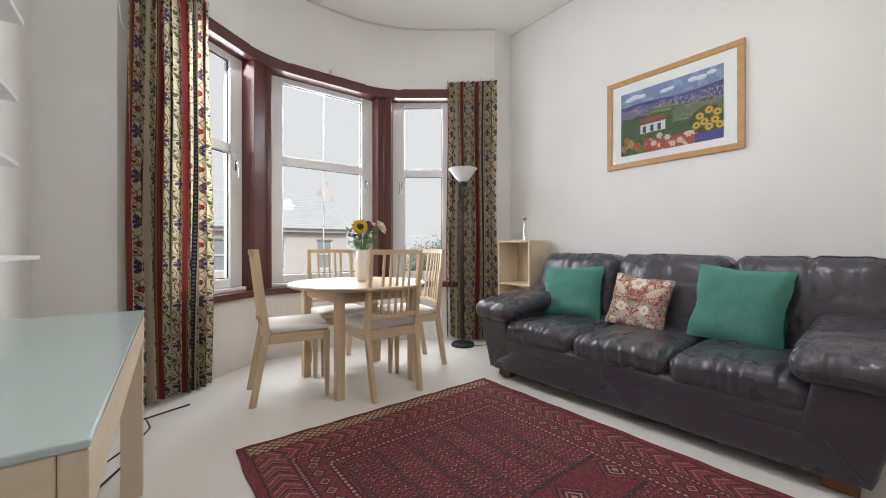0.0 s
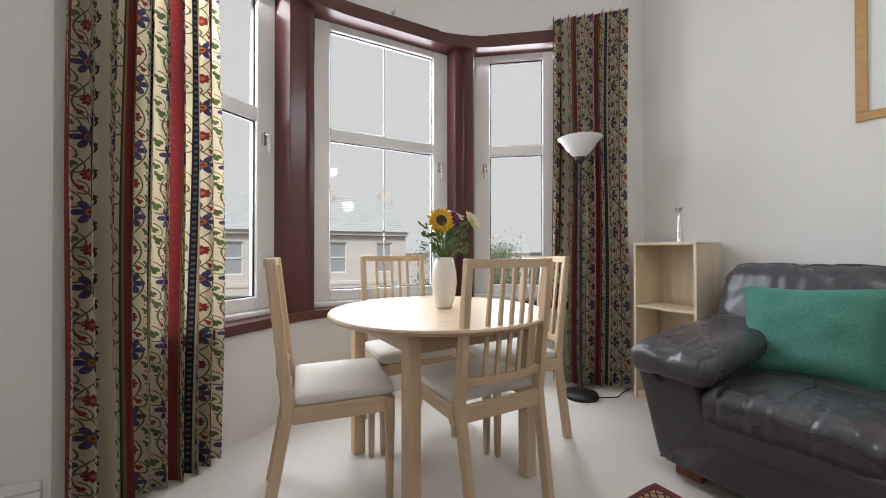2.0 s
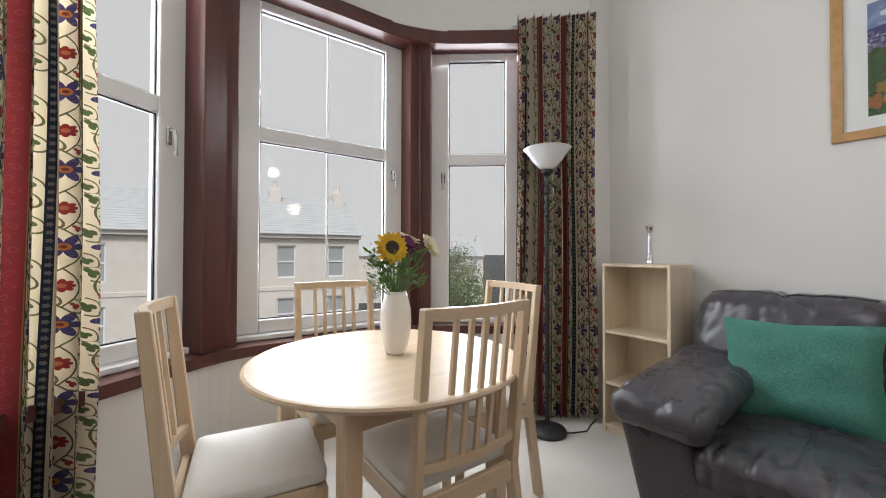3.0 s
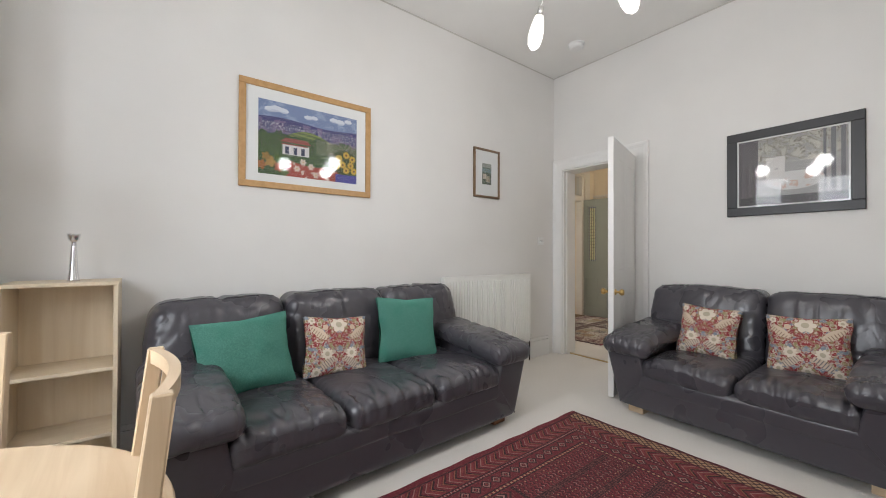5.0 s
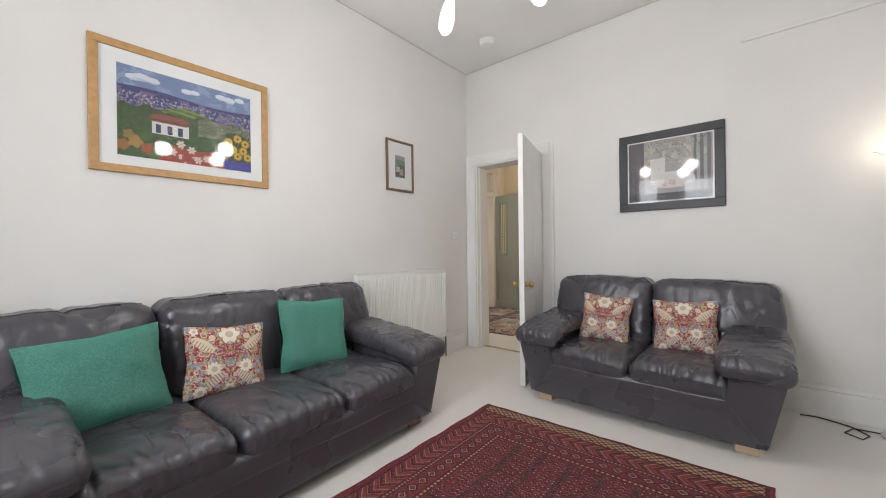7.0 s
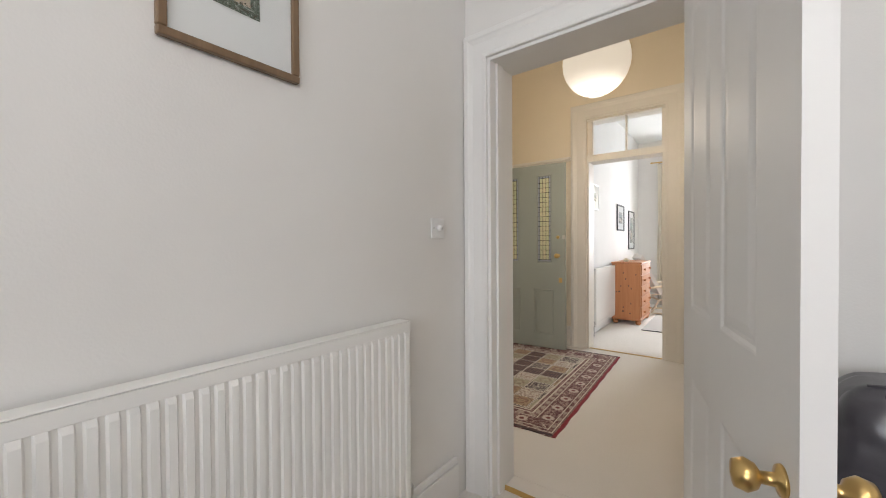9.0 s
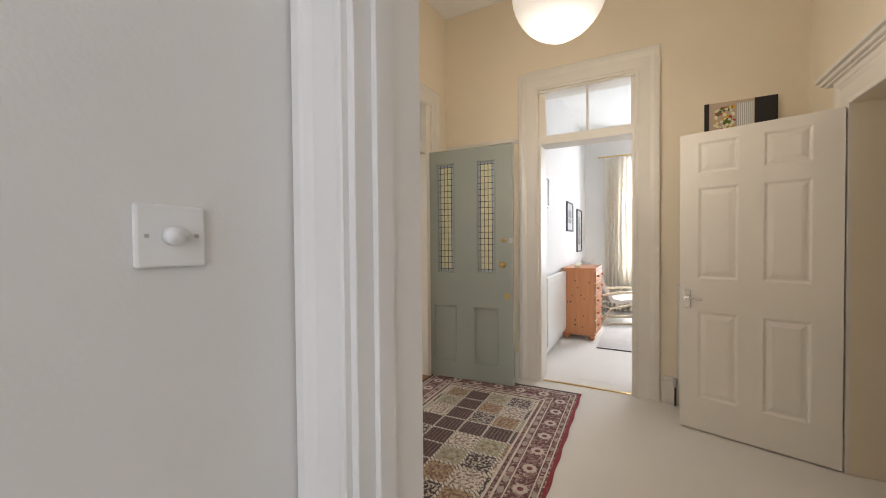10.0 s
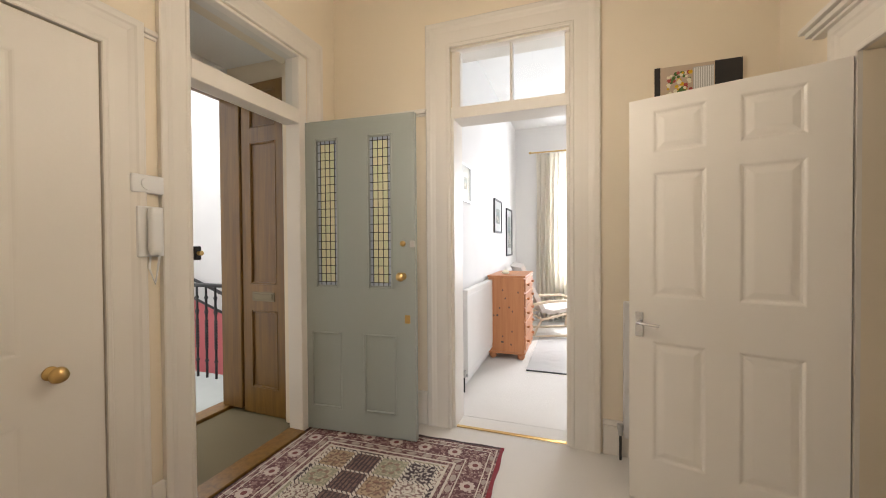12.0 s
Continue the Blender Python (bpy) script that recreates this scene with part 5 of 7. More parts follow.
    part("lower_rail", rail(0.522, 0.013, 0.010, 0.036), BIRCH[0], c)
    for k in range(5):
        u = -0.56 + k * 0.28
        x, dy = u * (hw - 0.024), -0.028 * (1 - u * u)
        bm = bmesh.new()
        sec = [[bm.verts.new((x + a * 0.0075, y + dy + b * 0.006, z)) for a, b in ((-1, -1), (1, -1), (1, 1), (-1, 1))] for z, y in ((0.532, 0.036), (0.924, -0.009))]
        for q in range(4):
            bm.faces.new((sec[0][q], sec[0][(q + 1) % 4], sec[1][(q + 1) % 4], sec[1][q]))
        bm.faces.new(sec[0][::-1]), bm.faces.new(sec[1])
        part("slat", bm, BIRCH[2], c)
    return c


chair = dining_chair(pose(1.146, 2.405, 0, 0, 0, 0.7))
for place in (pose(0.412, 2.922, 0, 0, 0, -98), pose(1.105, 3.45, 0, 0, 0, 178), pose(1.795, 2.915, 0, 0, 0, 83)):
    copy_thing(chair, place)


# vase of flowers
def flower_vase(m):
    f = thing("flower_vase", "white ceramic vase of sunflower, purple and cream flowers", "vase", m)
    prof = [(0.001, 0.0), (0.036, 0.0), (0.042, 0.012), (0.055, 0.07), (0.060, 0.12), (0.057, 0.17), (0.046, 0.215), (0.040, 0.236), (0.036, 0.236), (0.036, 0.20)]
    part("vase", lathe(prof, 36), M_CERAMIC, f, "white glazed vase", True)
    rng = random.Random(4)

    def head(name, p, face, petals, r, mat, seed_r, seed_mat, layers=1):
        q = Vector(face).to_track_quat("Z", "Y")
        bm = bmesh.new()
        for ly in range(layers):
            for k in range(petals):
                a = 2 * math.pi * (k + 0.5 * ly) / petals + rng.uniform(-0.08, 0.08)
                ln, wd = r * (1 - 0.22 * ly) * rng.uniform(0.85, 1.08), r * math.pi / petals * 0.95
                d, s = Vector((math.cos(a), math.sin(a), 0)), Vector((-math.sin(a), math.cos(a), 0))
                rows = []
                for t, ww in ((0.2, 0.5), (0.55, 1.0), (0.85, 0.7), (1.0, 0.12)):
                    base = d * ln * t + Vector((0, 0, 0.006 * ly + 0.25 * r * t * t * (0.35 + 0.5 * ly)))
                    rows.append([bm.verts.new(Vector(p) + q @ (base + s * wd * ww * e + Vector((0, 0, 0.004 * abs(e))))) for e in (-1, 0, 1)])
                for A, B in zip(rows, rows[1:]):
                    bm.faces.new((A[0], A[1], B[1], B[0])), bm.faces.new((A[1], A[2], B[2], B[1]))
        h = part(name, bm, mat, f, smooth=True)
        if seed_r:
            part("seed_head", turned(seed_r, p, q), seed_mat, h, smooth=True)
        part("stem", tube([(rng.uniform(-0.012, 0.012), rng.uniform(-0.012, 0.012), 0.17), Vector(p) * 0.5 + Vector((0, 0, 0.12)), Vector(p) - q @ Vector((0, 0, 0.004))], 0.003, 6), M_LEAF, f)

    def turned(r, p, q):
        bm = lathe([(0.001, -0.005), (r, -0.002), (r, 0.006), (r * 0.72, 0.013), (0.001, 0.016)], 20)
        for v in bm.verts:
            v.co = Vector(p) + q @ v.co
        bmesh.ops.recalc_face_normals(bm, faces=bm.faces)
        return bm
    head("sunflower", (-0.05, -0.06, 0.40), (-0.25, -0.9, 0.25), 18, 0.066, M_YELLOW, 0.034, M_SEED, 2)
    head("purple_flower", (0.03, -0.015, 0.41), (0.2, -0.75, 0.6), 12, 0.05, M_PURPLE, 0, None, 3)
    head("purple_flower", (0.075, 0.02, 0.395), (0.5, -0.5, 0.6), 10, 0.042, M_PURPLE, 0, None, 2)
    head("cream_flower", (0.14, -0.02, 0.405), (0.5, -0.7, 0.45), 14, 0.06, M_CREAMPETAL, 0.008, M_YELLOW, 2)
    head("cream_flower", (0.085, 0.06, 0.435), (0.3, -0.2, 0.9), 14, 0.06, M_CREAMPETAL, 0.008, M_YELLOW, 2)
    head("cream_flower", (0.01, 0.06, 0.43), (-0.2, -0.1, 0.9), 14, 0.055, M_CREAMPETAL, 0.008, M_YELLOW, 2)
    bm = bmesh.new()
    for k in range(230):
        a, rr = rng.uniform(0, 2 * math.pi), rng.uniform(0.01, 0.105)
        z = rng.uniform(0.245, 0.395) - 0.2 * max(0, rr - 0.08)
        c = Vector((rr * math.cos(a), rr * math.sin(a), z))
        d = Vector((math.cos(a + rng.uniform(-1, 1)), math.sin(a + rng.uniform(-1, 1)), rng.uniform(0.0, 1.0))).normalized()
        s = d.cross(Vector((rng.uniform(-1, 1), rng.uniform(-1, 1), 0.6))).normalized()
        ln, wd = rng.uniform(0.022, 0.045), rng.uniform(0.005, 0.010)
        v = [bm.verts.new(p) for p in (c, c + d * ln * 0.5 + s * wd, c + d * ln, c + d * ln * 0.5 - s * wd)]
        bm.faces.new(v)
        if k % 4 == 0:
            tube([(rng.uniform(-0.01, 0.01), 0, 0.19), c * 0.6 + Vector((0, 0, 0.08)), c], 0.0015, 4, bm)
    part("foliage", bm, M_LEAF, f, "loose green leaves")
    return f


flower_vase(pose(1.13, 2.865, 0.7165))


# curtains
def curtain(name, p0, p1, z0, z1, pleats, shift, label, flare=0.0, seed=0.0, mat=None, gathered=2.05):
    bm = bmesh.new()
    uv = bm.loops.layers.uv.new("UVMap")
    p0, p1 = Vector(p0), Vector(p1)
    d = p1 - p0
    ln = d.length
    d.normalize()
    n = Vector((d.y, -d.x))
    nu, nv = pleats * 14, 40
    rows = []
    for j in range(nv + 1):
        t = j / nv
        z = z0 + (z1 - z0) * t
        row = []
        for i in range(nu + 1):
            u = i / nu
            ph = u * pleats * 2 * math.pi
            gather = 1.0 if t < 0.94 else 0.55
            am = (0.027 + 0.008 * math.sin(u * 9 + seed)) * (0.8 + 0.35 * (1 - t)) * gather
            y = am * math.sin(ph + 0.5 * math.sin(t * 4 + u * 6 + seed)) + 0.012 * math.sin(ph * 2.0 + 1 + seed + t * 2)
            x = (u - 0.5) * ln * (1 + flare * (1 - t)) + 0.014 * math.cos(ph) + 0.006 * math.sin(t * 7 + seed + u * 5)
            c = (p0 + p1) / 2 + d * x + n * y
            zz = z + (0.012 * math.sin(ph + 1.0) if j == nv else 0) + (0.02 * math.sin(u * 5 + seed) if j == 0 else 0)
            row.append(bm.verts.new((c.x, c.y, zz)))
        rows.append(row)
    cloth = ln * gathered
    for j in range(nv):
        for i in range(nu):
            f = bm.faces.new((rows[j][i], rows[j][i + 1], rows[j + 1][i + 1], rows[j + 1][i]))
            for lp, (a, b) in zip(f.loops, ((i, j), (i + 1, j), (i + 1, j + 1), (i, j + 1))):
                lp[uv].uv = (a / nu * cloth + shift, z0 + (z1 - z0) * b / nv)
    bmesh.ops.solidify(bm, geom=bm.faces[:], thickness=0.003)
    return part(name, bm, mat or M_CURTAIN, label, smooth=True)


def curtain_thing(name, label, p0, p1, z0, z1, pleats, shift, flare=0.0, seed=0.0, mat=None, gathered=2.05):
    t = thing(name, label, "curtain", None, "floral curtains" if mat is None else "")
    curtain("drape", p0, p1, z0, z1, pleats, shift, t, flare, seed, mat, gathered)
    d = (Vector(p1) - Vector(p0)).normalized()
    a, b = Vector(p0) - d * 0.02, Vector(p1) + d * 0.02
    n = Vector((-d.y, d.x)) * 0.02
    part("track", tube([(*(a + n), z1 - 0.035), (*(b + n), z1 - 0.035)], 0.007, 6), M_UPVC, t)
    return t


curtain_thing("floral_curtain", "floor-length floral striped curtain drawn beside the bay window", (-0.235, 3.005), (0.19, 3.375), 0.02, 2.70, 9, -0.02, 0.03, 0.4, gathered=2.6)
curtain_thing("floral_curtain", "floor-length floral striped curtain drawn beside the bay window", (2.315, 3.37), (2.68, 3.02), 0.03, 2.70, 9, 0.0, 0.02, 2.1, gathered=2.93)


# floor lamps
def bowl_lamp(m):
    t = thing("floor_lamp", "black iron floor lamp with a white glass bowl, unlit", "lamp", m)
    part("base", lathe([(0.001, 0.0), (0.112, 0.0), (0.118, 0.012), (0.108, 0.03), (0.06, 0.042), (0.022, 0.05), (0.001, 0.05)], 32), M_IRON, t, smooth=True)
    part("pole", rod((0, 0, 0.048), (0, 0, 1.63), 0.0135, 0.0115, 12), M_IRON, t)
    for z in (0.5, 1.0, 1.36, 1.5):
        part("collar", lathe([(0.012, -0.012), (0.018, -0.006), (0.018, 0.006), (0.012, 0.012)], 14, at=(0, 0, z)), M_IRON, t)
    for k in range(3):
        a = 2 * math.pi * k / 3 + 0.4
        pts = [((0.012 + 0.045 * math.sin(s / 14 * math.pi) * (1 + 0.4 * math.sin(s / 14 * 9))) * math.cos(a + s * 0.12), (0.012 + 0.045 * math.sin(s / 14 * math.pi) * (1 + 0.4 * math.sin(s / 14 * 9))) * math.sin(a + s * 0.12), 1.37 + 0.21 * s / 14) for s in range(15)]
        part("scroll", tube(pts, 0.004, 6), M_IRON, t)
    part("holder", lathe([(0.012, 1.60), (0.034, 1.625), (0.036, 1.645), (0.001, 1.645)], 18), M_IRON, t)
    part("bowl", lathe([(0.03, 1.646), (0.052, 1.66), (0.088, 1.70), (0.122, 1.755), (0.142, 1.772), (0.145, 1.776), (0.138, 1.776), (0.116, 1.757), (0.082, 1.706), (0.046, 1.668), (0.001, 1.66)], 40), M_OPAL, t, "white opal glass bowl", True)
    return t


bowl_lamp(pose(2.315, 3.105, 0.001) @ Matrix.Diagonal((1, 1, 0.983, 1)))
single("lamp_cable", tube([(2.36, 3.05, 0.006), (2.44, 3.0, 0.005), (2.52, 2.97, 0.005), (2.6, 3.0, 0.006), (2.72, 3.03, 0.006)], 0.004, 6), M_CABLE, "thin black lamp cable on the carpet", "cable")


def chrome_lamp(m):
    t = thing("floor_lamp", "tall chrome uplighter with a lit glass bowl", "lamp", m)
    part("base", lathe([(0.001, 0.0), (0.125, 0.0), (0.128, 0.012), (0.115, 0.02), (0.03, 0.03), (0.001, 0.03)], 32), M_CHROME, t, smooth=True)
    for k in range(3):
        a = 2 * math.pi * k / 3
        part("pole", rod((0.014 * math.cos(a), 0.014 * math.sin(a), 0.028), (0.014 * math.cos(a), 0.014 * math.sin(a), 1.56), 0.006, seg=8), M_CHROME, t)
    part("collar", lathe([(0.001, 1.55), (0.026, 1.55), (0.028, 1.575), (0.001, 1.58)], 16), M_CHROME, t)
    for k in range(7):
        a = 2 * math.pi * k / 7
        part("frond", tube([(r * math.cos(a), r * math.sin(a), z) for r, z in ((0.02, 1.57), (0.045, 1.63), (0.085, 1.69), (0.13, 1.725), (0.15, 1.73))], lambda s: 0.004 * (1 - 0.6 * s), 6), M_CHROME, t)
    part("cup", lathe([(0.02, 1.60), (0.05, 1.64), (0.06, 1.68), (0.054, 1.68), (0.03, 1.63)], 24), M_CHROME, t, smooth=True)
    part("bulb", lathe([(0.001, 1.655), (0.03, 1.66), (0.045, 1.685), (0.03, 1.71), (0.001, 1.72)], 20), M_UPLIGHT, t, "lit lamp glass", True)
    return t


chrome_lamp(pose(-0.42, -1.16, 0.001))
lamp("uplighter", "POINT", 1.5, pose(-0.42, -1.16, 1.80), (1, 0.84, 0.62), soft=0.06)
single("floor_cable", tube([(0.06, -1.26, 0.006), (-0.02, -1.28, 0.006), (-0.1, -1.25, 0.007), (-0.18, -1.21, 0.006), (-0.24, -1.11, 0.006), (-0.2, -1.03, 0.006), (-0.13, -1.08, 0.008), (-0.18, -1.18, 0.010), (-0.3, -1.2, 0.006), (-0.38, -1.0, 0.006), (-0.5, -0.95, 0.006)], 0.0045, 6), M_CABLE, "loose lamp cable lying on the carpet", "cable")


# ceiling lamp
def ceiling_lamp(m):
    t = thing("ceiling_lamp", "three-armed steel ceiling lamp with lit opal glass shades", "lamp", m)
    part("rose", lathe([(0.001, 0.0), (0.06, 0.0), (0.058, -0.018), (0.03, -0.03), (0.001, -0.03)], 24), M_STEEL, t)
    part("stem", rod((0, 0, -0.028), (0, 0, -0.73), 0.007, seg=10), M_STEEL, t)
    part("hub", lathe([(0.001, -0.72), (0.022, -0.73), (0.024, -0.76), (0.012, -0.79), (0.001, -0.795)], 18), M_STEEL, t)
    for k in range(3):
        a = radians(102 + 120 * k)
        d = Vector((math.cos(a), math.sin(a), 0))
        loop = [d * (0.015 + 0.12 * s / 18 + 0.05 * math.sin(s / 18 * 2 * math.pi)) + Vector((0, 0, -0.75 + 0.10 * math.sin(s / 18 * math.pi * 1.9))) for s in range(19)]
        arm = part("arm", tube([*loop, d * 0.19 + Vector((0, 0, -0.765)), d * 0.215 + Vector((0, 0, -0.805))], 0.0045, 8), M_STEEL, t)
        s = Vector((d.x * 0.42, d.y * 0.42, -1)).normalized()
        q = s.to_track_quat("Z", "Y")
        o = d * 0.213 + Vector((0, 0, -0.80))
        for nm, prof, mat in (("cap", [(0.001, -0.004), (0.014, 0.0), (0.019, 0.04), (0.001, 0.042)], M_STEEL), ("shade", [(0.017, 0.036), (0.026, 0.06), (0.037, 0.11), (0.039, 0.145), (0.032, 0.18), (0.016, 0.2), (0.001, 0.205)], M_BULB)):
            bm = lathe(prof, 20)
            for v in bm.verts:
                v.co = o + q @ v.co
            part(nm, bm, mat, arm, "lit opal glass" if nm == "shade" else "", True)
        w = m @ (o + q @ Vector((0, 0, 0.30)))
        lamp("shade_light", "POINT", 11.0, pose(*w), WARM, soft=0.07)
    return t


ceiling_lamp(pose(1.235, 0.87, CEIL - 0.001))
sd = thing("smoke_alarm", "small cream smoke alarm on the ceiling", "smoke alarm", pose(2.365, -0.95, CEIL))
part("base", lathe([(0.001, -0.012), (0.082, -0.012), (0.082, 0), (0.001, 0)], 28), M_WHITEPLASTIC, sd)
part("cover", lathe([(0.001, -0.042), (0.05, -0.046), (0.07, -0.037), (0.074, -0.013), (0.001, -0.0125)], 28), M_WHITEPLASTIC, sd)


# pictures
def picture(name, w, h, fr, mat_frame, mat_art, mount, label, m, depth=0.022, glass=True):
    """Framed print; local x along the wall, y out of it, z up from its lower edge."""
    p = thing(name, label, "picture", m)
    for nm, q in (("frame_rail", (-w / 2, 0, w / 2, fr)), ("frame_rail", (-w / 2, h - fr, w / 2, h)), ("frame_stile", (-w / 2, fr, -w / 2 + fr, h - fr)), ("frame_stile", (w / 2 - fr, fr, w / 2, h - fr))):
        part(nm, bx(q[0], 0.002, q[1], q[2], depth, q[3], 0.004, 2), mat_frame, p)
    part("mount", bx(-w / 2 + fr, 0.003, fr, w / 2 - fr, 0.010, h - fr, 0), M_PAPER, p)
    mx, mz0, mz1 = mount
    bm = bmesh.new()
    uv = bm.loops.layers.uv.new("UVMap")
    x0, x1, z0, z1 = -w / 2 + fr + mx, w / 2 - fr - mx, fr + mz0, h - fr - mz1
    vs = [bm.verts.new(c) for c in ((x0, 0.0112, z0), (x1, 0.0112, z0), (x1, 0.0112, z1), (x0, 0.0112, z1))]
    f = bm.faces.new(vs[::-1])
    for lp in f.loops:
        lp[uv].uv = (1 - (lp.vert.co.x - x0) / (x1 - x0), (lp.vert.co.z - z0) / (z1 - z0))
    part("print", bm, mat_art, p)
    if glass:
        g = part("glass", sheet((-w / 2 + fr, 0.0145, fr), (w / 2 - fr, 0.0145, h - fr), (0, 1, 0)), M_PICGLASS, p)
        g.visible_shadow = False
    return p


# on the east wall local x runs to -y
FEL = Matrix.Translation((2.97, 0, 0)) @ Matrix.Rotation(radians(90), 4, "Z")
picture("landscape_picture", 0.945, 0.722, 0.043, M_OAKFRAME, M_LANDSCAPE, (0.075, 0.055, 0.075), "bright landscape print in a broad oak frame", FEL @ pose(1.488, 0, 1.617))
picture("village_picture", 0.362, 0.495, 0.022, M_GILT, M_VILLAGE, (0.095, 0.115, 0.125), "small village print with wide mount in a brown frame", FEL @ pose(-0.287, 0, 1.737))
picture("still_life_picture", 0.77, 0.67, 0.068, M_BLACKFRAME, M_STILL, (0.012, 0.012, 0.012), "grey still life print in a broad black frame", SW @ pose(-2.135, 0, 1.482))


# radiator on a wall: local x along, y out
def radiator(name, w, z0, z1, label, m, pitch=0.033, valve=1, ribs=True):
    r = thing(name, label, "radiator", m)
    bm = bmesh.new()
    n = int(w / pitch)
    prof = [(0.0, 0.0), (0.25, 0.0), (0.38, 0.008), (0.87, 0.008), (1.0, 0.0)] if ribs else [(0.0, 0.004), (1.0, 0.004)]
    xs = [(-w / 2 + (k + t) * w / n, y) for k in range(n) for t, y in prof[:-1]] + [(w / 2, 0.0)]
    lv = (z0 + 0.035, z1 - 0.035)
    rows = []
    for z, f in ((z0, 0.2), (lv[0], 0.2), (lv[0] + 0.02, 1.0), (lv[1] - 0.02, 1.0), (lv[1], 0.2), (z1 - 0.006, 0.2)):
        rows.append([bm.verts.new((x, 0.082 + y * f, z)) for x, y in xs])
    for A, B in zip(rows, rows[1:]):
        for i in range(len(A) - 1):
            bm.faces.new((A[i], A[i + 1], B[i + 1], B[i]))
    part("front_panel", bm, M_RAD, r)
    part("rear_panel", bx(-w / 2, 0.03, z0, w / 2, 0.038, z1 - 0.01, 0.003), M_RAD, r)
    for sx in (-1, 1):
        part("side_cover", bx(sx * w / 2 - 0.003, 0.031, z0 + 0.02, sx * w / 2 + 0.003, 0.084, z1 - 0.005, 0.002), M_RAD, r)
    bm = bx(-w / 2, 0.029, z1 - 0.005, w / 2, 0.086, z1, 0.002)
    bx(-w / 2, 0.083, z1 - 0.04, w / 2, 0.0865, z1 - 0.0055, 0.001, bm=bm)
    part("top_grille", bm, M_RAD, r)
    part("bottom_rail", bx(-w / 2, 0.04, z0 - 0.004, w / 2, 0.083, z0 + 0.004, 0.002), M_RAD, r)
    x = valve * (w / 2 + 0.02)
    part("valve", lathe([(0.001, -0.03), (0.013, -0.03), (0.013, 0.0), (0.018, 0.004), (0.018, 0.035), (0.001, 0.04)], 14, at=(x, 0.055, z0 + 0.03)), M_STEEL, r)
    part("pipe", rod((x, 0.055, 0.0), (x, 0.055, z0 + 0.005), 0.0075), M_IRON, r)
    for bx_ in (-w / 2 + 0.15, w / 2 - 0.15):
        part("bracket", bx(bx_ - 0.015, 0.0, z0 + 0.1, bx_ + 0.015, 0.031, z1 - 0.1, 0.001), M_RAD, r)
    return r


radiator("panel_radiator", 1.19, 0.225, 0.955, "white ribbed panel radiator under a small picture", FEL @ pose(-0.29, 0.0, 0), valve=-1)

ds = thing("dimmer_switch", "white plastic dimmer switch on the wall", "switch", FEL @ pose(-1.165, 0, 1.274) @ Matrix.Diagonal((1.1, 1, 1.05, 1)))
part("plate", bx(-0.043, 0.001, 0, 0.043, 0.010, 0.086, 0.004, 2), M_WHITEPLASTIC, ds)
bm = rod((0, 0.010, 0.043), (0, 0.026, 0.043), 0.0135, 0.012, 20)
part("knob", bm, M_WHITEPLASTIC, ds, smooth=True)
for sx in (-1, 1):
    part("screw", rod((sx * 0.03, 0.0095, 0.043), (sx * 0.03, 0.0112, 0.043), 0.003), M_STEEL, ds)


# bookcase and candlestick
bc = thing("bookcase", "narrow empty birch bookcase beside the sofa", "bookcase", pose(2.628, 2.53, 0))
for y0 in (0.0, 0.382):
    part("side", bx(0, y0, 0, 0.28, y0 + 0.018, 1.02, 0.0015), PALE[2], bc)
part("top", bx(-0.002, 0, 1.0205, 0.282, 0.4, 1.038, 0.0015), PALE[0], bc)
for z in (0.03, 0.292, 0.608):
    part("shelf", bx(0.004, 0.0185, z, 0.272, 0.3815, z + 0.018, 0.0015), PALE[1], bc)
part("back", bx(0.2725, 0.0185, 0.03, 0.278, 0.3815, 1.02, 0), PALE[2], bc)
part("plinth", bx(0.02, 0.0185, 0, 0.034, 0.3815, 0.0295, 0), PALE[1], bc)
cs = thing("candlestick", "slim chrome candlestick on the bookcase", "candlestick", pose(2.765, 2.705, 1.0385))
part("stem", lathe([(0.001, 0), (0.024, 0.0), (0.022, 0.006), (0.017, 0.05), (0.011, 0.16), (0.009, 0.19), (0.001, 0.192)], 20), M_CHROME, cs, smooth=True)
part("cup", lathe([(0.009, 0.188), (0.02, 0.2), (0.025, 0.222), (0.026, 0.23), (0.018, 0.228), (0.001, 0.21)], 20), M_CHROME, cs, smooth=True)

# console desk, shelves
dk = thing("glass_top_desk", "birch desk with a frosted green glass top", "desk", pose(-0.365, 1.555, 0, 0, 0, -1.5))
HWD, HLD = 0.205, 0.635
for sx in (-1, 1):
    for sy in (-1, 1):
        part("leg", bx(sx * (HWD - 0.035) - 0.033, sy * (HLD - 0.035) - 0.033, 0, sx * (HWD - 0.035) + 0.033, sy * (HLD - 0.035) + 0.033, 0.60, 0.002), PALE[2], dk)
    part("side_rail", bx(sx * (HWD - 0.015) - 0.015, -HLD, 0.601, sx * (HWD - 0.015) + 0.015, HLD, 0.70, 0.002), PALE[1], dk)
    part("end_rail", bx(-HWD + 0.031, sx * (HLD - 0.015) - 0.015, 0.601, HWD - 0.031, sx * (HLD - 0.015) + 0.015, 0.70, 0.002), PALE[0], dk)
part("inner_shelf", bx(-HWD + 0.031, -HLD + 0.031, 0.655, HWD - 0.031, HLD - 0.031, 0.668, 0), PALE[0], dk)
part("glass_top", bx(-HWD - 0.002, -HLD - 0.002, 0.7005, HWD + 0.002, HLD + 0.002, 0.713, 0.003, 2), M_FROST, dk, "frosted green glass")
ws = thing("wall_shelves", "white wall shelves above the desk", "shelf", pose(-0.62, 0, 0))
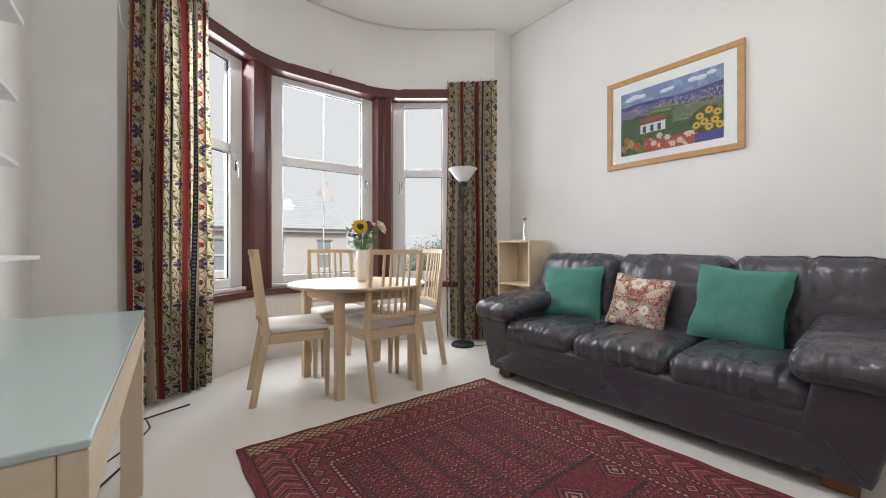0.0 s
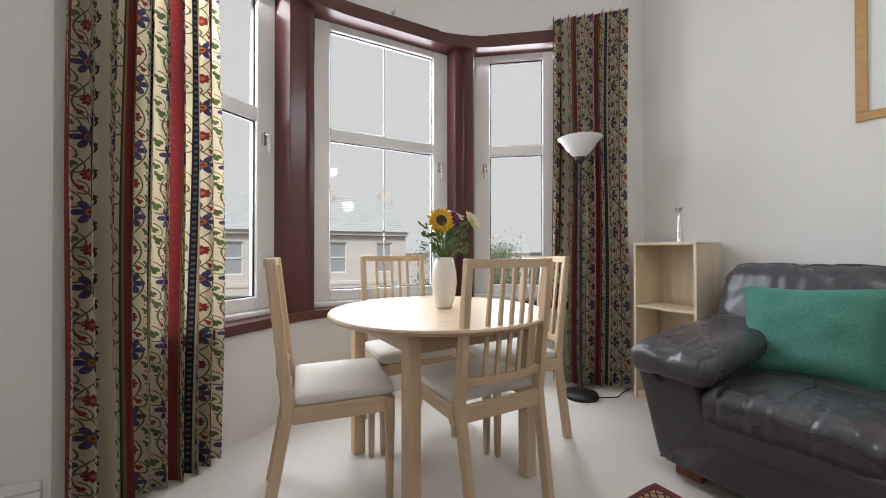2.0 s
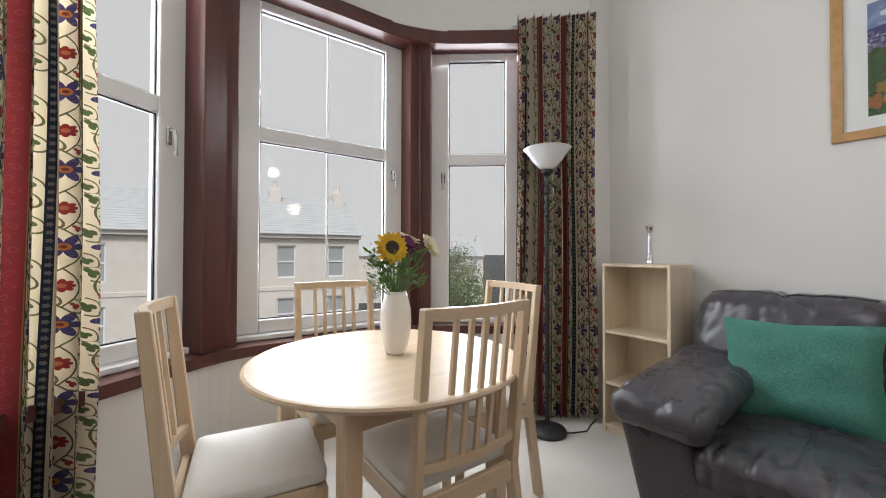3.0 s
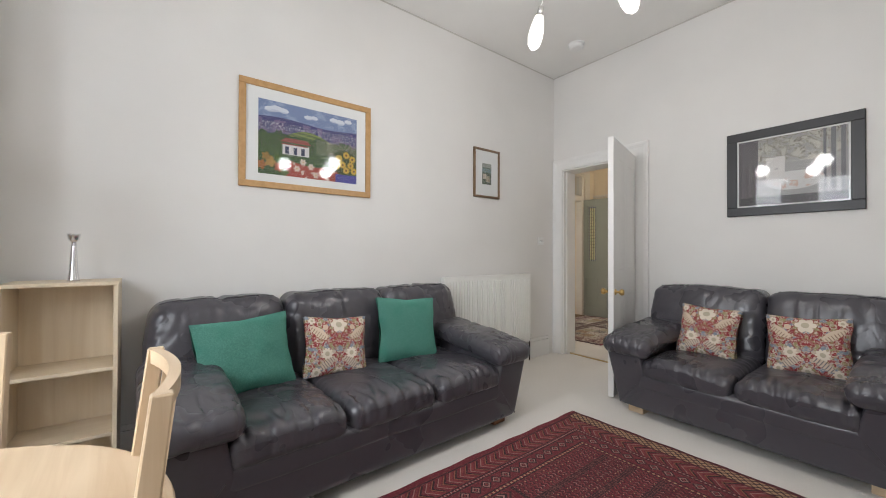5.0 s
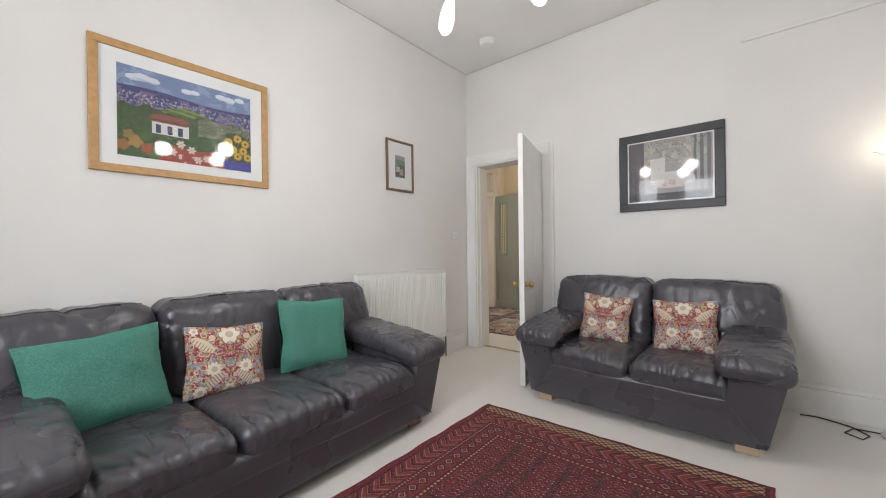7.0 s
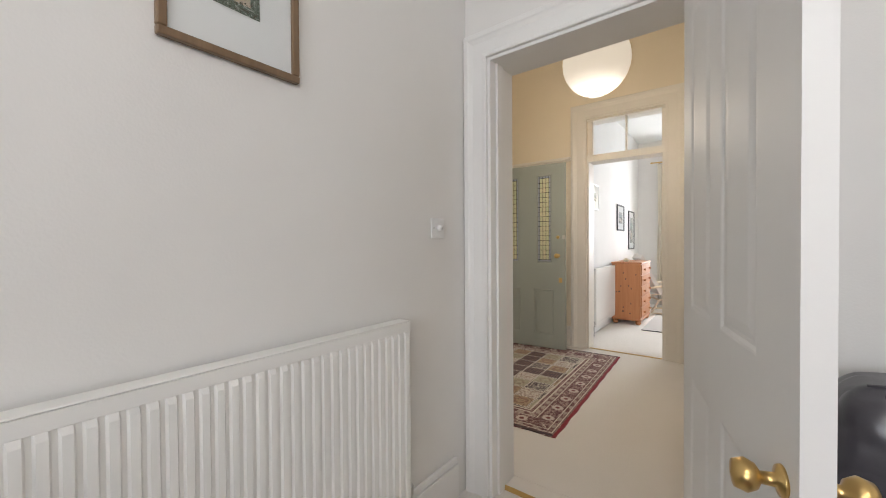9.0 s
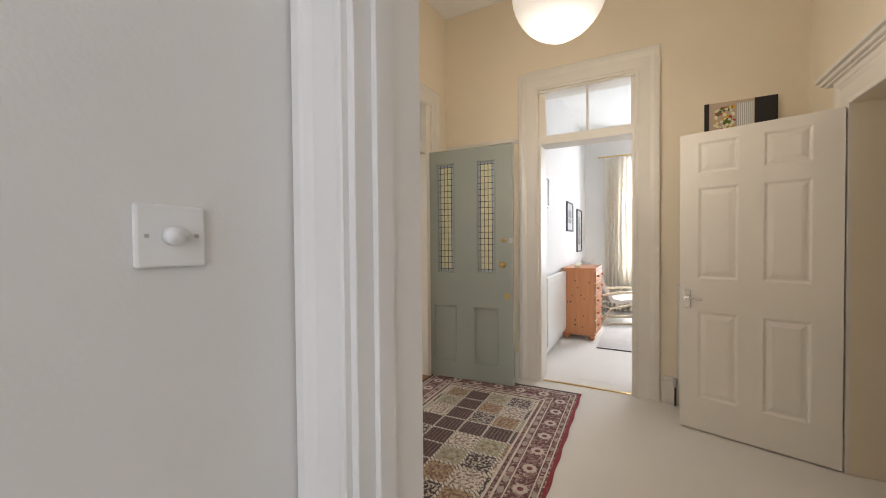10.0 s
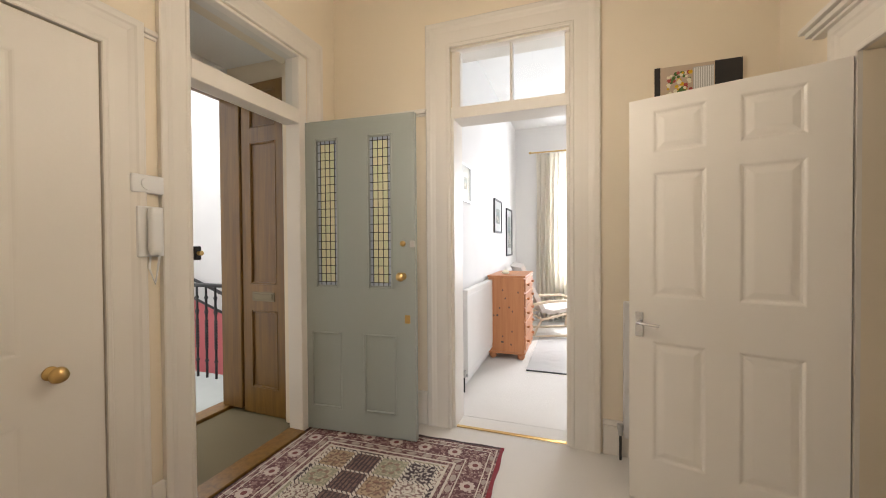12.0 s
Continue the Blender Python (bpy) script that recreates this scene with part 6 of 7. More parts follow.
for z, yend, d in ((0.915, 2.52, 0.13), (1.255, 2.27, 0.12), (1.49, 2.27, 0.12), (1.80, 2.34, 0.12), (2.1, 2.34, 0.12)):
    part("shelf", bx(0.0, 0.9, z, d, yend, z + 0.018, 0.003), M_CABINETWHITE, ws)
part("upright", bx(0.0, 0.88, 0.9, 0.12, 0.898, 2.2, 0.002), M_CABINETWHITE, ws)
part("back_board", bx(-0.0, 0.9, 0.72, 0.012, 2.26, 0.914, 0.0), M_CABINETWHITE, ws)
single("desk_cable", tube([(-0.3, 2.25, 0.006), (-0.22, 2.42, 0.006), (-0.18, 2.62, 0.006), (-0.2, 2.8, 0.006), (-0.17, 2.93, 0.008), (-0.05, 2.98, 0.008), (0.06, 3.02, 0.008)], 0.005, 6), M_CABLE, "black cable trailing on the carpet by the curtain", "cable")
single("desk_cable", tube([(-0.36, 2.3, 0.006), (-0.28, 2.5, 0.006), (-0.16, 2.63, 0.03), (-0.13, 2.78, 0.012), (-0.15, 2.9, 0.02)], 0.004, 6), M_CABLE, "black cable trailing on the carpet by the curtain", "cable")
wh = thing("wall_hook", "small metal hook above the bay window", "hook", pose(1.235, 3.79, 2.66))
part("plate", bx(-0.012, -0.004, -0.012, 0.012, 0.02, 0.012, 0.002), M_STEEL, wh)
part("peg", tube([(0, -0.003, 0), (0, -0.03, 0), (0, -0.032, 0.016)], 0.004), M_STEEL, wh)
cord = single("curtain_cord", tube([(-0.27, 2.98, 2.68), (-0.275, 2.965, 2.5), (-0.27, 2.97, 2.35), (-0.255, 2.955, 2.2), (-0.22, 2.945, 2.12)], 0.0022, 5), M_UPVC, "thin white cord hanging at the curtain", "cord")


# panelled doors: local x from the hinge, y across the thickness, z up
def panel_door(name, w, h, t, mat, panels, label, m, raised=0.0):
    d = tagged(new(name), label, kind="structure")
    d.matrix_world = m
    xs = sorted({0.0, w, *[v for p in panels for v in (p[0], p[2])]})
    zs = sorted({0.0, h, *[v for p in panels for v in (p[1], p[3])]})
    bm = bmesh.new()
    for a, b in zip(xs, xs[1:]):
        for c, e in zip(zs, zs[1:]):
            xm, zm = (a + b) / 2, (c + e) / 2
            if not any(p[0] < xm < p[2] and p[1] < zm < p[3] for p in panels):
                bx(a, -t / 2, c, b, t / 2, e, 0, bm=bm)
    bmesh.ops.remove_doubles(bm, verts=bm.verts, dist=0.0005)
    seen = {}
    for f in bm.faces:
        seen.setdefault(tuple(round(v, 4) for v in f.calc_center_median()), []).append(f)
    bmesh.ops.delete(bm, geom=[f for fs in seen.values() if len(fs) > 1 for f in fs], context="FACES")
    part("leaf", bm, mat, d)
    for x0, z0, x1, z1, *glazed in panels:
        if raised:
            # a soft pressed panel: the same hollow and raised field on both faces
            bm = bmesh.new()
            for sg in (-1, 1):
                rings = []
                for k, dep in ((0.0, 0.0), (0.006, 0.002), (0.014, 0.008), (0.022, 0.009), (0.034, 0.006), (0.048, 0.002), (0.054, 0.0015)):
                    y = sg * (t / 2 - dep * raised)
                    rings.append([bm.verts.new(c) for c in ((x0 + k, y, z0 + k), (x1 - k, y, z0 + k), (x1 - k, y, z1 - k), (x0 + k, y, z1 - k))])
                for A, B in zip(rings, rings[1:]):
                    for q in range(4):
                        bm.faces.new((A[q], A[(q + 1) % 4], B[(q + 1) % 4], B[q]))
                bm.faces.new(rings[-1])
            bmesh.ops.recalc_face_normals(bm, faces=bm.faces)
            part("panel", bm, mat, d)
            continue
        if not glazed:
            part("panel", bx(x0 - 0.004, -t / 2 + 0.013, z0 - 0.004, x1 + 0.004, t / 2 - 0.013, z1 + 0.004, 0), mat, d)
        for sg in (-1, 1):
            bm = bmesh.new()
            y0, y1 = sorted((sg * (t / 2 - 0.0125), sg * (t / 2 + 0.003)))
            k = 0.016
            for q in ((x0, z0, x0 + k, z1), (x1 - k, z0, x1, z1), (x0 + k, z0, x1 - k, z0 + k), (x0 + k, z1 - k, x1 - k, z1)):
                bx(q[0], y0, q[1], q[2], y1, q[3], 0.006, 2, bm=bm)
            part("moulding", bm, mat, d)
    return d


def door_knob(d, x, z, t, mat, label, sides=(-1, 1), r=0.027):
    for sg in sides:
        q = Matrix.Translation((x, sg * t / 2, z)) @ Matrix.Rotation(radians(-90 * sg), 4, "X")
        bm = lathe([(0.001, 0.0), (0.026, 0.0), (0.024, 0.006), (0.011, 0.01), (0.010, 0.03), (r * 0.75, 0.036), (r, 0.05), (r * 0.8, 0.066), (0.001, 0.07)], 24)
        bm.transform(q)
        part("knob", bm, mat, d, label, True)


ang = 104.4
LD = Matrix.Translation((2.012, -1.385, 0.012)) @ Matrix.Rotation(radians(ang), 4, "Z")
PW, PT = 0.845, 0.042
door = panel_door("door_1", PW, 2.125, PT, M_TRIM, [(0.11, 0.22, 0.345, 0.80), (0.44, 0.22, 0.675, 0.80), (0.11, 1.02, 0.345, 1.98), (0.44, 1.02, 0.675, 1.98)], "white painted panelled door standing open into the living room", LD, raised=0.5)
door_knob(door, PW - 0.055, 0.85, PT, M_BRASS, "worn brass knob")

# ---------------- things: hall ----------------
green = panel_door("door_2", 0.885, 2.155, 0.044, M_GREEN, [(0.105, 0.155, 0.345, 0.69), (0.51, 0.155, 0.75, 0.69), (0.145, 1.0, 0.33, 2.035, 1), (0.545, 1.0, 0.73, 2.035, 1)],
                   "sage green front door with leaded glass, standing open", Matrix.Translation((4.285, -4.058, 0.016)) @ Matrix.Rotation(radians(184.2), 4, "Z"))
door_knob(green, 0.80, 1.085, 0.044, M_BRASS, "brass knob", (-1,), 0.03)
for z, r in ((1.30, 0.02),):
    bm = lathe([(0.001, 0), (r, 0.0), (r * 0.9, 0.012), (0.001, 0.015)], 20)
    bm.transform(Matrix.Translation((0.802, -0.022, z)) @ Matrix.Rotation(radians(90), 4, "X"))
    part("lock_rose", bm, M_BRASS, green, "brass lock rose", True)
part("keyhole_plate", bx(0.812, -0.026, 0.775, 0.85, -0.0225, 0.83, 0.002), M_BRASS, green)
part("latch", bx(0.855, -0.04, 1.275, 0.885, -0.0225, 1.32, 0.003), M_STEEL, green)
for x0, x1 in ((0.161, 0.314), (0.561, 0.714)):
    z0, z1 = 1.016, 2.019
    bm = bmesh.new()
    bd, cols, rws = 0.022, 3, 17
    gx, gz = (x1 - x0 - 2 * bd) / cols, (z1 - z0 - 2 * bd) / rws
    for k in range(cols + 1):
        bx(x0 + bd + k * gx - 0.0022, -0.006, z0, x0 + bd + k * gx + 0.0022, 0.006, z1, 0, bm=bm)
    for k in range(rws + 1):
        bx(x0, -0.0055, z0 + bd + k * gz - 0.0022, x1, 0.0055, z0 + bd + k * gz + 0.0022, 0, bm=bm)
    part("leading", bm, M_LEAD, green, "dark lead cames")
    shape = None
    for c in range(cols):
        for r in range(rws):
            bm = bx(0.0022, -0.003, 0.0022, gx - 0.0022, 0.003, gz - 0.0022, 0) if shape is None else None
            ob = part("glass_quarry", bm, M_STAIN, green) if shape is None else new("glass_quarry", shape)
            shape = shape or ob.data
            ob.parent = green
            ob.location = (x0 + bd + c * gx, 0, z0 + bd + r * gz)
    for q in ((x0, z0, x0 + bd - 0.002, z1), (x1 - bd + 0.002, z0, x1, z1), (x0 + bd, z0, x1 - bd, z0 + bd - 0.002), (x0 + bd, z1 - bd + 0.002, x1 - bd, z1)):
        part("border_glass", bx(q[0], -0.003, q[1], q[2], 0.003, q[3], 0), M_STAINBLUE, green, "pale blue border glass")

WDM = Matrix.Translation((1.392, -3.772, 0.008)) @ Matrix.Rotation(math.atan2(-0.23, 0.756), 4, "Z")
cols6 = ((0.125, 0.345), (0.465, 0.685))
white = panel_door("door_3", 0.79, 2.02, 0.040, M_CREAMTRIM, [(a, z0, b, z1) for a, b in cols6 for z0, z1 in ((0.22, 0.815), (1.035, 1.65), (1.745, 1.955))], "cream six-panel door standing open", WDM, raised=0.75)
for sg in (-1, 1):
    ya, yb = sorted((sg * 0.0205, sg * 0.026))
    part("handle_plate", bx(0.725, ya, 0.83, 0.762, yb, 0.955, 0.002), M_CHROME, white)
    part("lever", tube([(0.744, sg * 0.026, 0.905), (0.744, sg * 0.062, 0.905), (0.732, sg * 0.066, 0.905), (0.65, sg * 0.062, 0.898)], 0.008), M_CHROME, white)
for z in (0.16, 1.035, 1.79):
    part("hinge", bx(-0.012, -0.024, z - 0.05, 0.02, -0.0175, z + 0.05, 0.001), M_STEEL, white, "dull steel hinge")
    part("hinge_pin", rod((-0.006, 0.0, z - 0.05), (-0.006, 0.0, z + 0.05), 0.008), M_STEEL, white)

press = panel_door("door_4", P1 - P0 - 0.012, PH - 0.012, 0.038, M_CREAMTRIM, [(0.24, 0.20, 0.62, 0.70), (0.24, 0.93, 0.62, 1.98)], "cream cupboard door, closed", Matrix.Translation((HE + 0.012, P0 + 0.006, 0.004)) @ Matrix.Rotation(radians(90), 4, "Z"), raised=0.4)
door_knob(press, 0.165, 0.85, 0.038, M_BRASS, "brass knob", (1,), 0.03)

# storm doors in the vestibule
storm = panel_door("door_5", 0.425, 2.54, 0.042, M_STORM, [(0.075, 0.20, 0.345, 0.80), (0.075, 1.0, 0.345, 2.09), (0.075, 2.2, 0.345, 2.48)], "varnished pine storm door folded open", Matrix.Translation((4.45, -4.115, 0.012)) @ Matrix.Rotation(radians(-2.5), 4, "Z"))
lb = part("letter_plate", bx(0.10, 0.0212, 0.872, 0.325, 0.026, 0.942, 0.002), M_STORM_METAL, storm, "steel letter plate")
part("flap", bx(0.12, 0.0262, 0.886, 0.305, 0.030, 0.928, 0.003), M_STORM_METAL, lb)
setting("trim_storm_frame", bx(4.884, -4.188, 0.031, 5.09, -4.098, 2.56, 0.006), M_STORM, "varnished pine door frame")
setting("trim_storm_head", bx(5.01, -4.095, 2.46, 5.09, -3.17, 2.56, 0.004), M_STORM)
part_lock = thing("rim_lock", "small dark rim lock on the door frame", "lock", pose(HE + 0.02, E1 - 0.03, 1.24))
part("case", bx(-0.03, -0.02, 0, 0.03, 0.012, 0.07, 0.006, 2), M_IRON, part_lock)
part("knob", rod((-0.03, -0.004, 0.035), (-0.05, -0.004, 0.035), 0.012), M_BRASS, part_lock)

# iron balustrade on the landing
bal = thing("stair_balustrade", "black iron balustrade with ribbed balusters on the landing", "railing", pose(0, 0, -0.04))
part("handrail", bx(5.23, -4.70, 0.93, 8.4, -4.645, 0.965, 0.008, 2), M_IRON, bal)
for k in range(24):
    x = 5.34 + k * 0.128
    prof = [(0.012, 0.0), (0.012, 0.16), (0.022, 0.175), (0.012, 0.19), (0.012, 0.3)]
    for j in range(10):
        prof += [(0.019, 0.31 + j * 0.03), (0.011, 0.325 + j * 0.03)]
    prof += [(0.012, 0.64), (0.02, 0.68), (0.012, 0.7), (0.012, 0.80), (0.02, 0.82), (0.011, 0.84), (0.011, 0.935)]
    part("baluster", lathe([(0.001, 0.0)] + prof, 8, at=(x, -4.672, 0.0)), M_IRON, bal)
bal2 = thing("stair_rail", "black iron rail climbing the far stair", "railing", pose(0, 0, -0.79))
part("handrail", tube([(5.14, -6.2, 0.55), (8.5, -6.2, 1.67)], 0.025, 8), M_IRON, bal2)
for k in range(9):
    part("bracket", tube([(5.4 + k * 0.38, -6.2, 0.62 + k * 0.127), (5.4 + k * 0.38, -6.24, 0.58 + k * 0.127), (5.4 + k * 0.38, -6.302, 0.58 + k * 0.127)], 0.008, 6), M_IRON, bal2)

# thermostat and door-entry handset
th = thing("thermostat", "white room thermostat on the wall", "thermostat", FE @ pose(-2.98, 0.0, 1.545) @ Matrix.Diagonal((1.2, 1.2, 1, 1)))
part("case", bx(-0.055, 0.001, 0, 0.055, 0.026, 0.08, 0.006, 2), M_WHITEPLASTIC, th)
part("dial", rod((0, 0.026, 0.04), (0, 0.032, 0.04), 0.028, seg=24), M_WHITEPLASTIC, th)
hsx = thing("entry_handset", "white door-entry telephone on the wall", "telephone", FE @ pose(-2.985, 0, 1.265) @ Matrix.Diagonal((1.2, 1.2, 1, 1)))
part("base", bx(-0.045, 0.001, 0, 0.045, 0.03, 0.222, 0.006, 2), M_WHITEPLASTIC, hsx)
part("receiver", rbox(-0.024, 0.031, 0.006, 0.02, 0.062, 0.216, 0.012, 6), M_WHITEPLASTIC, hsx, smooth=True)
part("cord", tube([(0.0, 0.02, 0.0), (0.01, 0.03, -0.05), (-0.01, 0.03, -0.12), (-0.02, 0.03, -0.05), (-0.02, 0.04, 0.01)], 0.004, 6), M_WHITEPLASTIC, hsx)

# paper lantern
pl = thing("paper_lantern", "round white rice-paper lantern, lit", "lamp", pose(2.815, -3.19, 2.795))
bm = bmesh.new()
seg, ringn = 40, 45
rings = []
for j in range(ringn):
    a = -1.32 + 2.64 * j / (ringn - 1)
    r = 0.274 * math.cos(a) * (1 - 0.014 * (j % 2))
    rings.append([bm.verts.new((r * math.cos(2 * math.pi * k / seg) * 1.0, r * math.sin(2 * math.pi * k / seg), 0.288 * math.sin(a))) for k in range(seg)])
for A, B in zip(rings, rings[1:]):
    for k in range(seg):
        bm.faces.new((A[k], A[(k + 1) % seg], B[(k + 1) % seg], B[k]))
part("shade", bm, M_LANTERN, pl, "ribbed rice paper", True)
part("bottom_ring", tube([(0.073 * math.cos(2 * math.pi * k / 24), 0.073 * math.sin(2 * math.pi * k / 24), -0.281) for k in range(24)], 0.004, 6, closed=True), M_UPVC, pl)
part("flex", rod((0, 0, 0.27), (0, 0, HCEIL - 2.795), 0.004), M_UPVC, pl)
lamp("lantern_light", "POINT", 21, pose(2.815, -3.19, 2.16), (1, 0.85, 0.66), soft=0.15)

flat_rug("garden_rug", 1.38, 2.08, 0.008, M_GARDENRUG, "panelled garden rug in cream, wine and tan on carpet", pose(3.505, -3.165, 0.0, 0, 0, 1.6))
radiator("hall_radiator", 0.62, 0.15, 0.96, "narrow white radiator behind the open door", FS @ pose(1.83, 0.0, 0), valve=1, ribs=False)
pcn = thing("photo_canvas", "wide photo canvas with flowers and a black panel", "picture", FS @ pose(1.76, 0, 1.93))
part("board", bx(-0.215, 0.002, 0, 0.215, 0.03, 0.40, 0.002), M_CANVAS, pcn)
part("panel", bx(0.185, 0.0302, 0.0, 0.215, 0.033, 0.40, 0.001), M_BLACKFRAME, pcn)
part("panel", bx(-0.215, 0.0302, 0.0, -0.085, 0.033, 0.40, 0.001), M_BLACKFRAME, pcn)
part("panel", bx(-0.08, 0.0302, 0.0, 0.02, 0.032, 0.38, 0.001), M_RUGGREY, pcn)
rng = random.Random(8)
for flower_mat, count in ((M_CREAMPETAL, 26), (M_YELLOW, 16), (M_REDPETAL, 14), (M_LEAF, 14)):
    bm = bmesh.new()
    for k in range(count):
        c = Vector((rng.uniform(0.03, 0.15), 0.0325 + 0.0002 * k, rng.uniform(0.20, 0.36)))
        r = rng.uniform(0.007, 0.014)
        bm.faces.new([bm.verts.new(c + Vector((r * math.cos(a), 0, r * math.sin(a)))) for a in (0, 1.05, 2.1, 3.14, 4.2, 5.25)])
    tagged(part("flower_print", bm, flower_mat, pcn), kind="stuff")
for k in range(9):
    part("blind_line", bx(-0.078 + k * 0.011, 0.0322, 0.05, -0.073 + k * 0.011, 0.0326, 0.375, 0), M_PAPER, pcn)

# ---------------- things: bedroom ----------------
FB = Matrix.Translation((BE, 0, 0)) @ Matrix.Rotation(radians(90), 4, "Z")
radiator("bedroom_radiator", 1.25, 0.13, 0.90, "long white radiator on the bedroom wall", FB @ pose(-5.68, 0, 0), valve=1, ribs=False)
for y, w, z, h, fm in ((-5.27, 0.34, 1.70, 0.36, M_UPVC), (-6.82, 0.5, 1.45, 0.44, M_BLACKFRAME), (-7.7, 0.5, 1.12, 0.72, M_BLACKFRAME)):
    picture("bedroom_picture", w, h, 0.024, fm, M_VILLAGE, (0.1, 0.1, 0.1), "small framed print on the bedroom wall", FB @ pose(y, 0, z))
ch = thing("chest_of_drawers", "orange pine chest of drawers with round knobs", "chest", pose(2.96, -6.86, 0))
part("carcass", bx(0.0, 0.0, 0.09, 0.40, 0.77, 0.925, 0.003), M_PINE, ch)
part("top", bx(-0.02, -0.015, 0.9255, 0.41, 0.785, 0.95, 0.006, 2), M_PINE, ch)
part("plinth", bx(-0.012, -0.008, 0.065, 0.405, 0.778, 0.0895, 0.004), M_PINE, ch)
for x in (0.04, 0.36):
    for y in (0.05, 0.72):
        part("bun_foot", lathe([(0.001, 0.0), (0.025, 0.0), (0.04, 0.02), (0.042, 0.04), (0.03, 0.0645), (0.001, 0.0645)], 16, at=(x, y, 0)), M_PINE, ch, smooth=True)
for k in range(5):
    z = 0.115 + k * 0.162
    dr = part("drawer", bx(-0.016, 0.02, z, -0.0005, 0.75, z + 0.148, 0.004), M_PINE, ch)
    for y in (0.16, 0.61):
        part("knob", rod((-0.016, y, z + 0.075), (-0.045, y, z + 0.075), 0.01, 0.018, 12), M_PINE, dr)
bm = bmesh.new()
rng = random.Random(3)
for k in range(14):
    x, z = rng.uniform(0.06, 0.34), rng.uniform(0.15, 0.88)
    bm.faces.new([bm.verts.new((x + 0.009 * math.cos(a), 0.7713, z + 0.012 * math.sin(a))) for a in [i * math.pi / 4 for i in range(8)]])
tagged(part("wood_knots", bm, M_BARK, ch), "dark pine knots", kind="stuff")
orn = single("small_ornament", lathe([(0.001, 0), (0.03, 0), (0.05, 0.02), (0.03, 0.035), (0.015, 0.05), (0.001, 0.055)], 16), M_CREAMPETAL, "small pale ornament on the pine chest", "ornament", pose(3.2, -6.3, 0.9505), smooth=True)


def armchair(m):
    t = thing("bentwood_armchair", "bentwood armchair with a white cushion", "armchair", m)
    for sx in (-0.3, 0.3):
        part("side_frame", tube([(sx, 0.30, 0.02), (sx, 0.36, 0.30), (sx, 0.33, 0.47), (sx, 0.22, 0.51), (sx, -0.2, 0.50), (sx, -0.42, 0.46)], 0.020, 8), PALE[1], t)
        part("runner", tube([(sx, 0.31, 0.02), (sx, 0.1, 0.018), (sx, -0.3, 0.018), (sx, -0.42, 0.03), (sx, -0.3, 0.25), (sx, 0.26, 0.36)], 0.018, 8), PALE[1], t)
    for y, z in ((0.28, 0.36), (-0.28, 0.25)):
        part("cross_rail", rod((-0.3, y, z), (0.3, y, z), 0.017), PALE[0], t)
    bm = bmesh.new()
    prof = [(0.33, 0.40), (0.1, 0.345), (-0.15, 0.31), (-0.27, 0.34), (-0.38, 0.55), (-0.5, 0.80), (-0.58, 0.97)]
    rows = []
    for k in (0, 1):
        for y, z in (prof if k == 0 else prof[::-1]):
            off = 0.0 if k == 0 else 0.075
            rows.append([bm.verts.new((x, y + off * 0.5, z + off * 0.8)) for x in (-0.26, -0.13, 0, 0.13, 0.26)])
    for i in range(len(rows)):
        A, B = rows[i], rows[(i + 1) % len(rows)]
        for k in range(4):
            bm.faces.new((A[k], A[k + 1], B[k + 1], B[k]))
    bm.faces.new([r[0] for r in rows]), bm.faces.new([r[-1] for r in rows][::-1])
    bmesh.ops.recalc_face_normals(bm, faces=bm.faces)
    part("cushion", bm, M_SEAT, t, "white padded cushion", False)
    return t


armchair(pose(2.72, -7.62, 0, 0, 0, 115))
flat_rug("bedroom_rug", 1.3, 1.5, 0.008, M_RUGGREY, "pale grey rug with a dark edge on the bedroom carpet", pose(2.25, -6.55, 0.0))
single("rug_edge", bx(-0.65, -0.012, 0, 0.65, 0.012, 0.010, 0.003), M_BLACKFRAME, "dark woven edge of the pale rug", "rug edge", pose(2.25, -5.787, 0.0))
bcu = thing("bedroom_curtain", "cream linen curtain hanging from a pole", "curtain")
curtain("drape", (2.44, BF + 0.11), (3.02, BF + 0.11), 0.05, 2.80, 8, 0, bcu, 0.02, 1.0, M_LINEN)
part("pole", rod((0.9, BF + 0.10, 2.825), (3.12, BF + 0.10, 2.825), 0.012), M_BRASS, bcu)
part("finial", lathe([(0.001, -0.02), (0.02, -0.012), (0.024, 0.0), (0.018, 0.014), (0.001, 0.02)], 14, at=(3.14, BF + 0.10, 2.825)), M_BRASS, bcu, smooth=True)
for x in (1.1, 3.02):
    part("bracket", rod((x, BF, 2.825), (x, BF + 0.10, 2.825), 0.009), M_BRASS, bcu)

# ---------------- outside ----------------
GZ = -8.5
gb = bmesh.new()
bmesh.ops.create_grid(gb, x_segments=8, y_segments=8, size=2500)
setting("ground", gb, M_ROAD, "street far below the windows", pose(0, 1000, GZ))


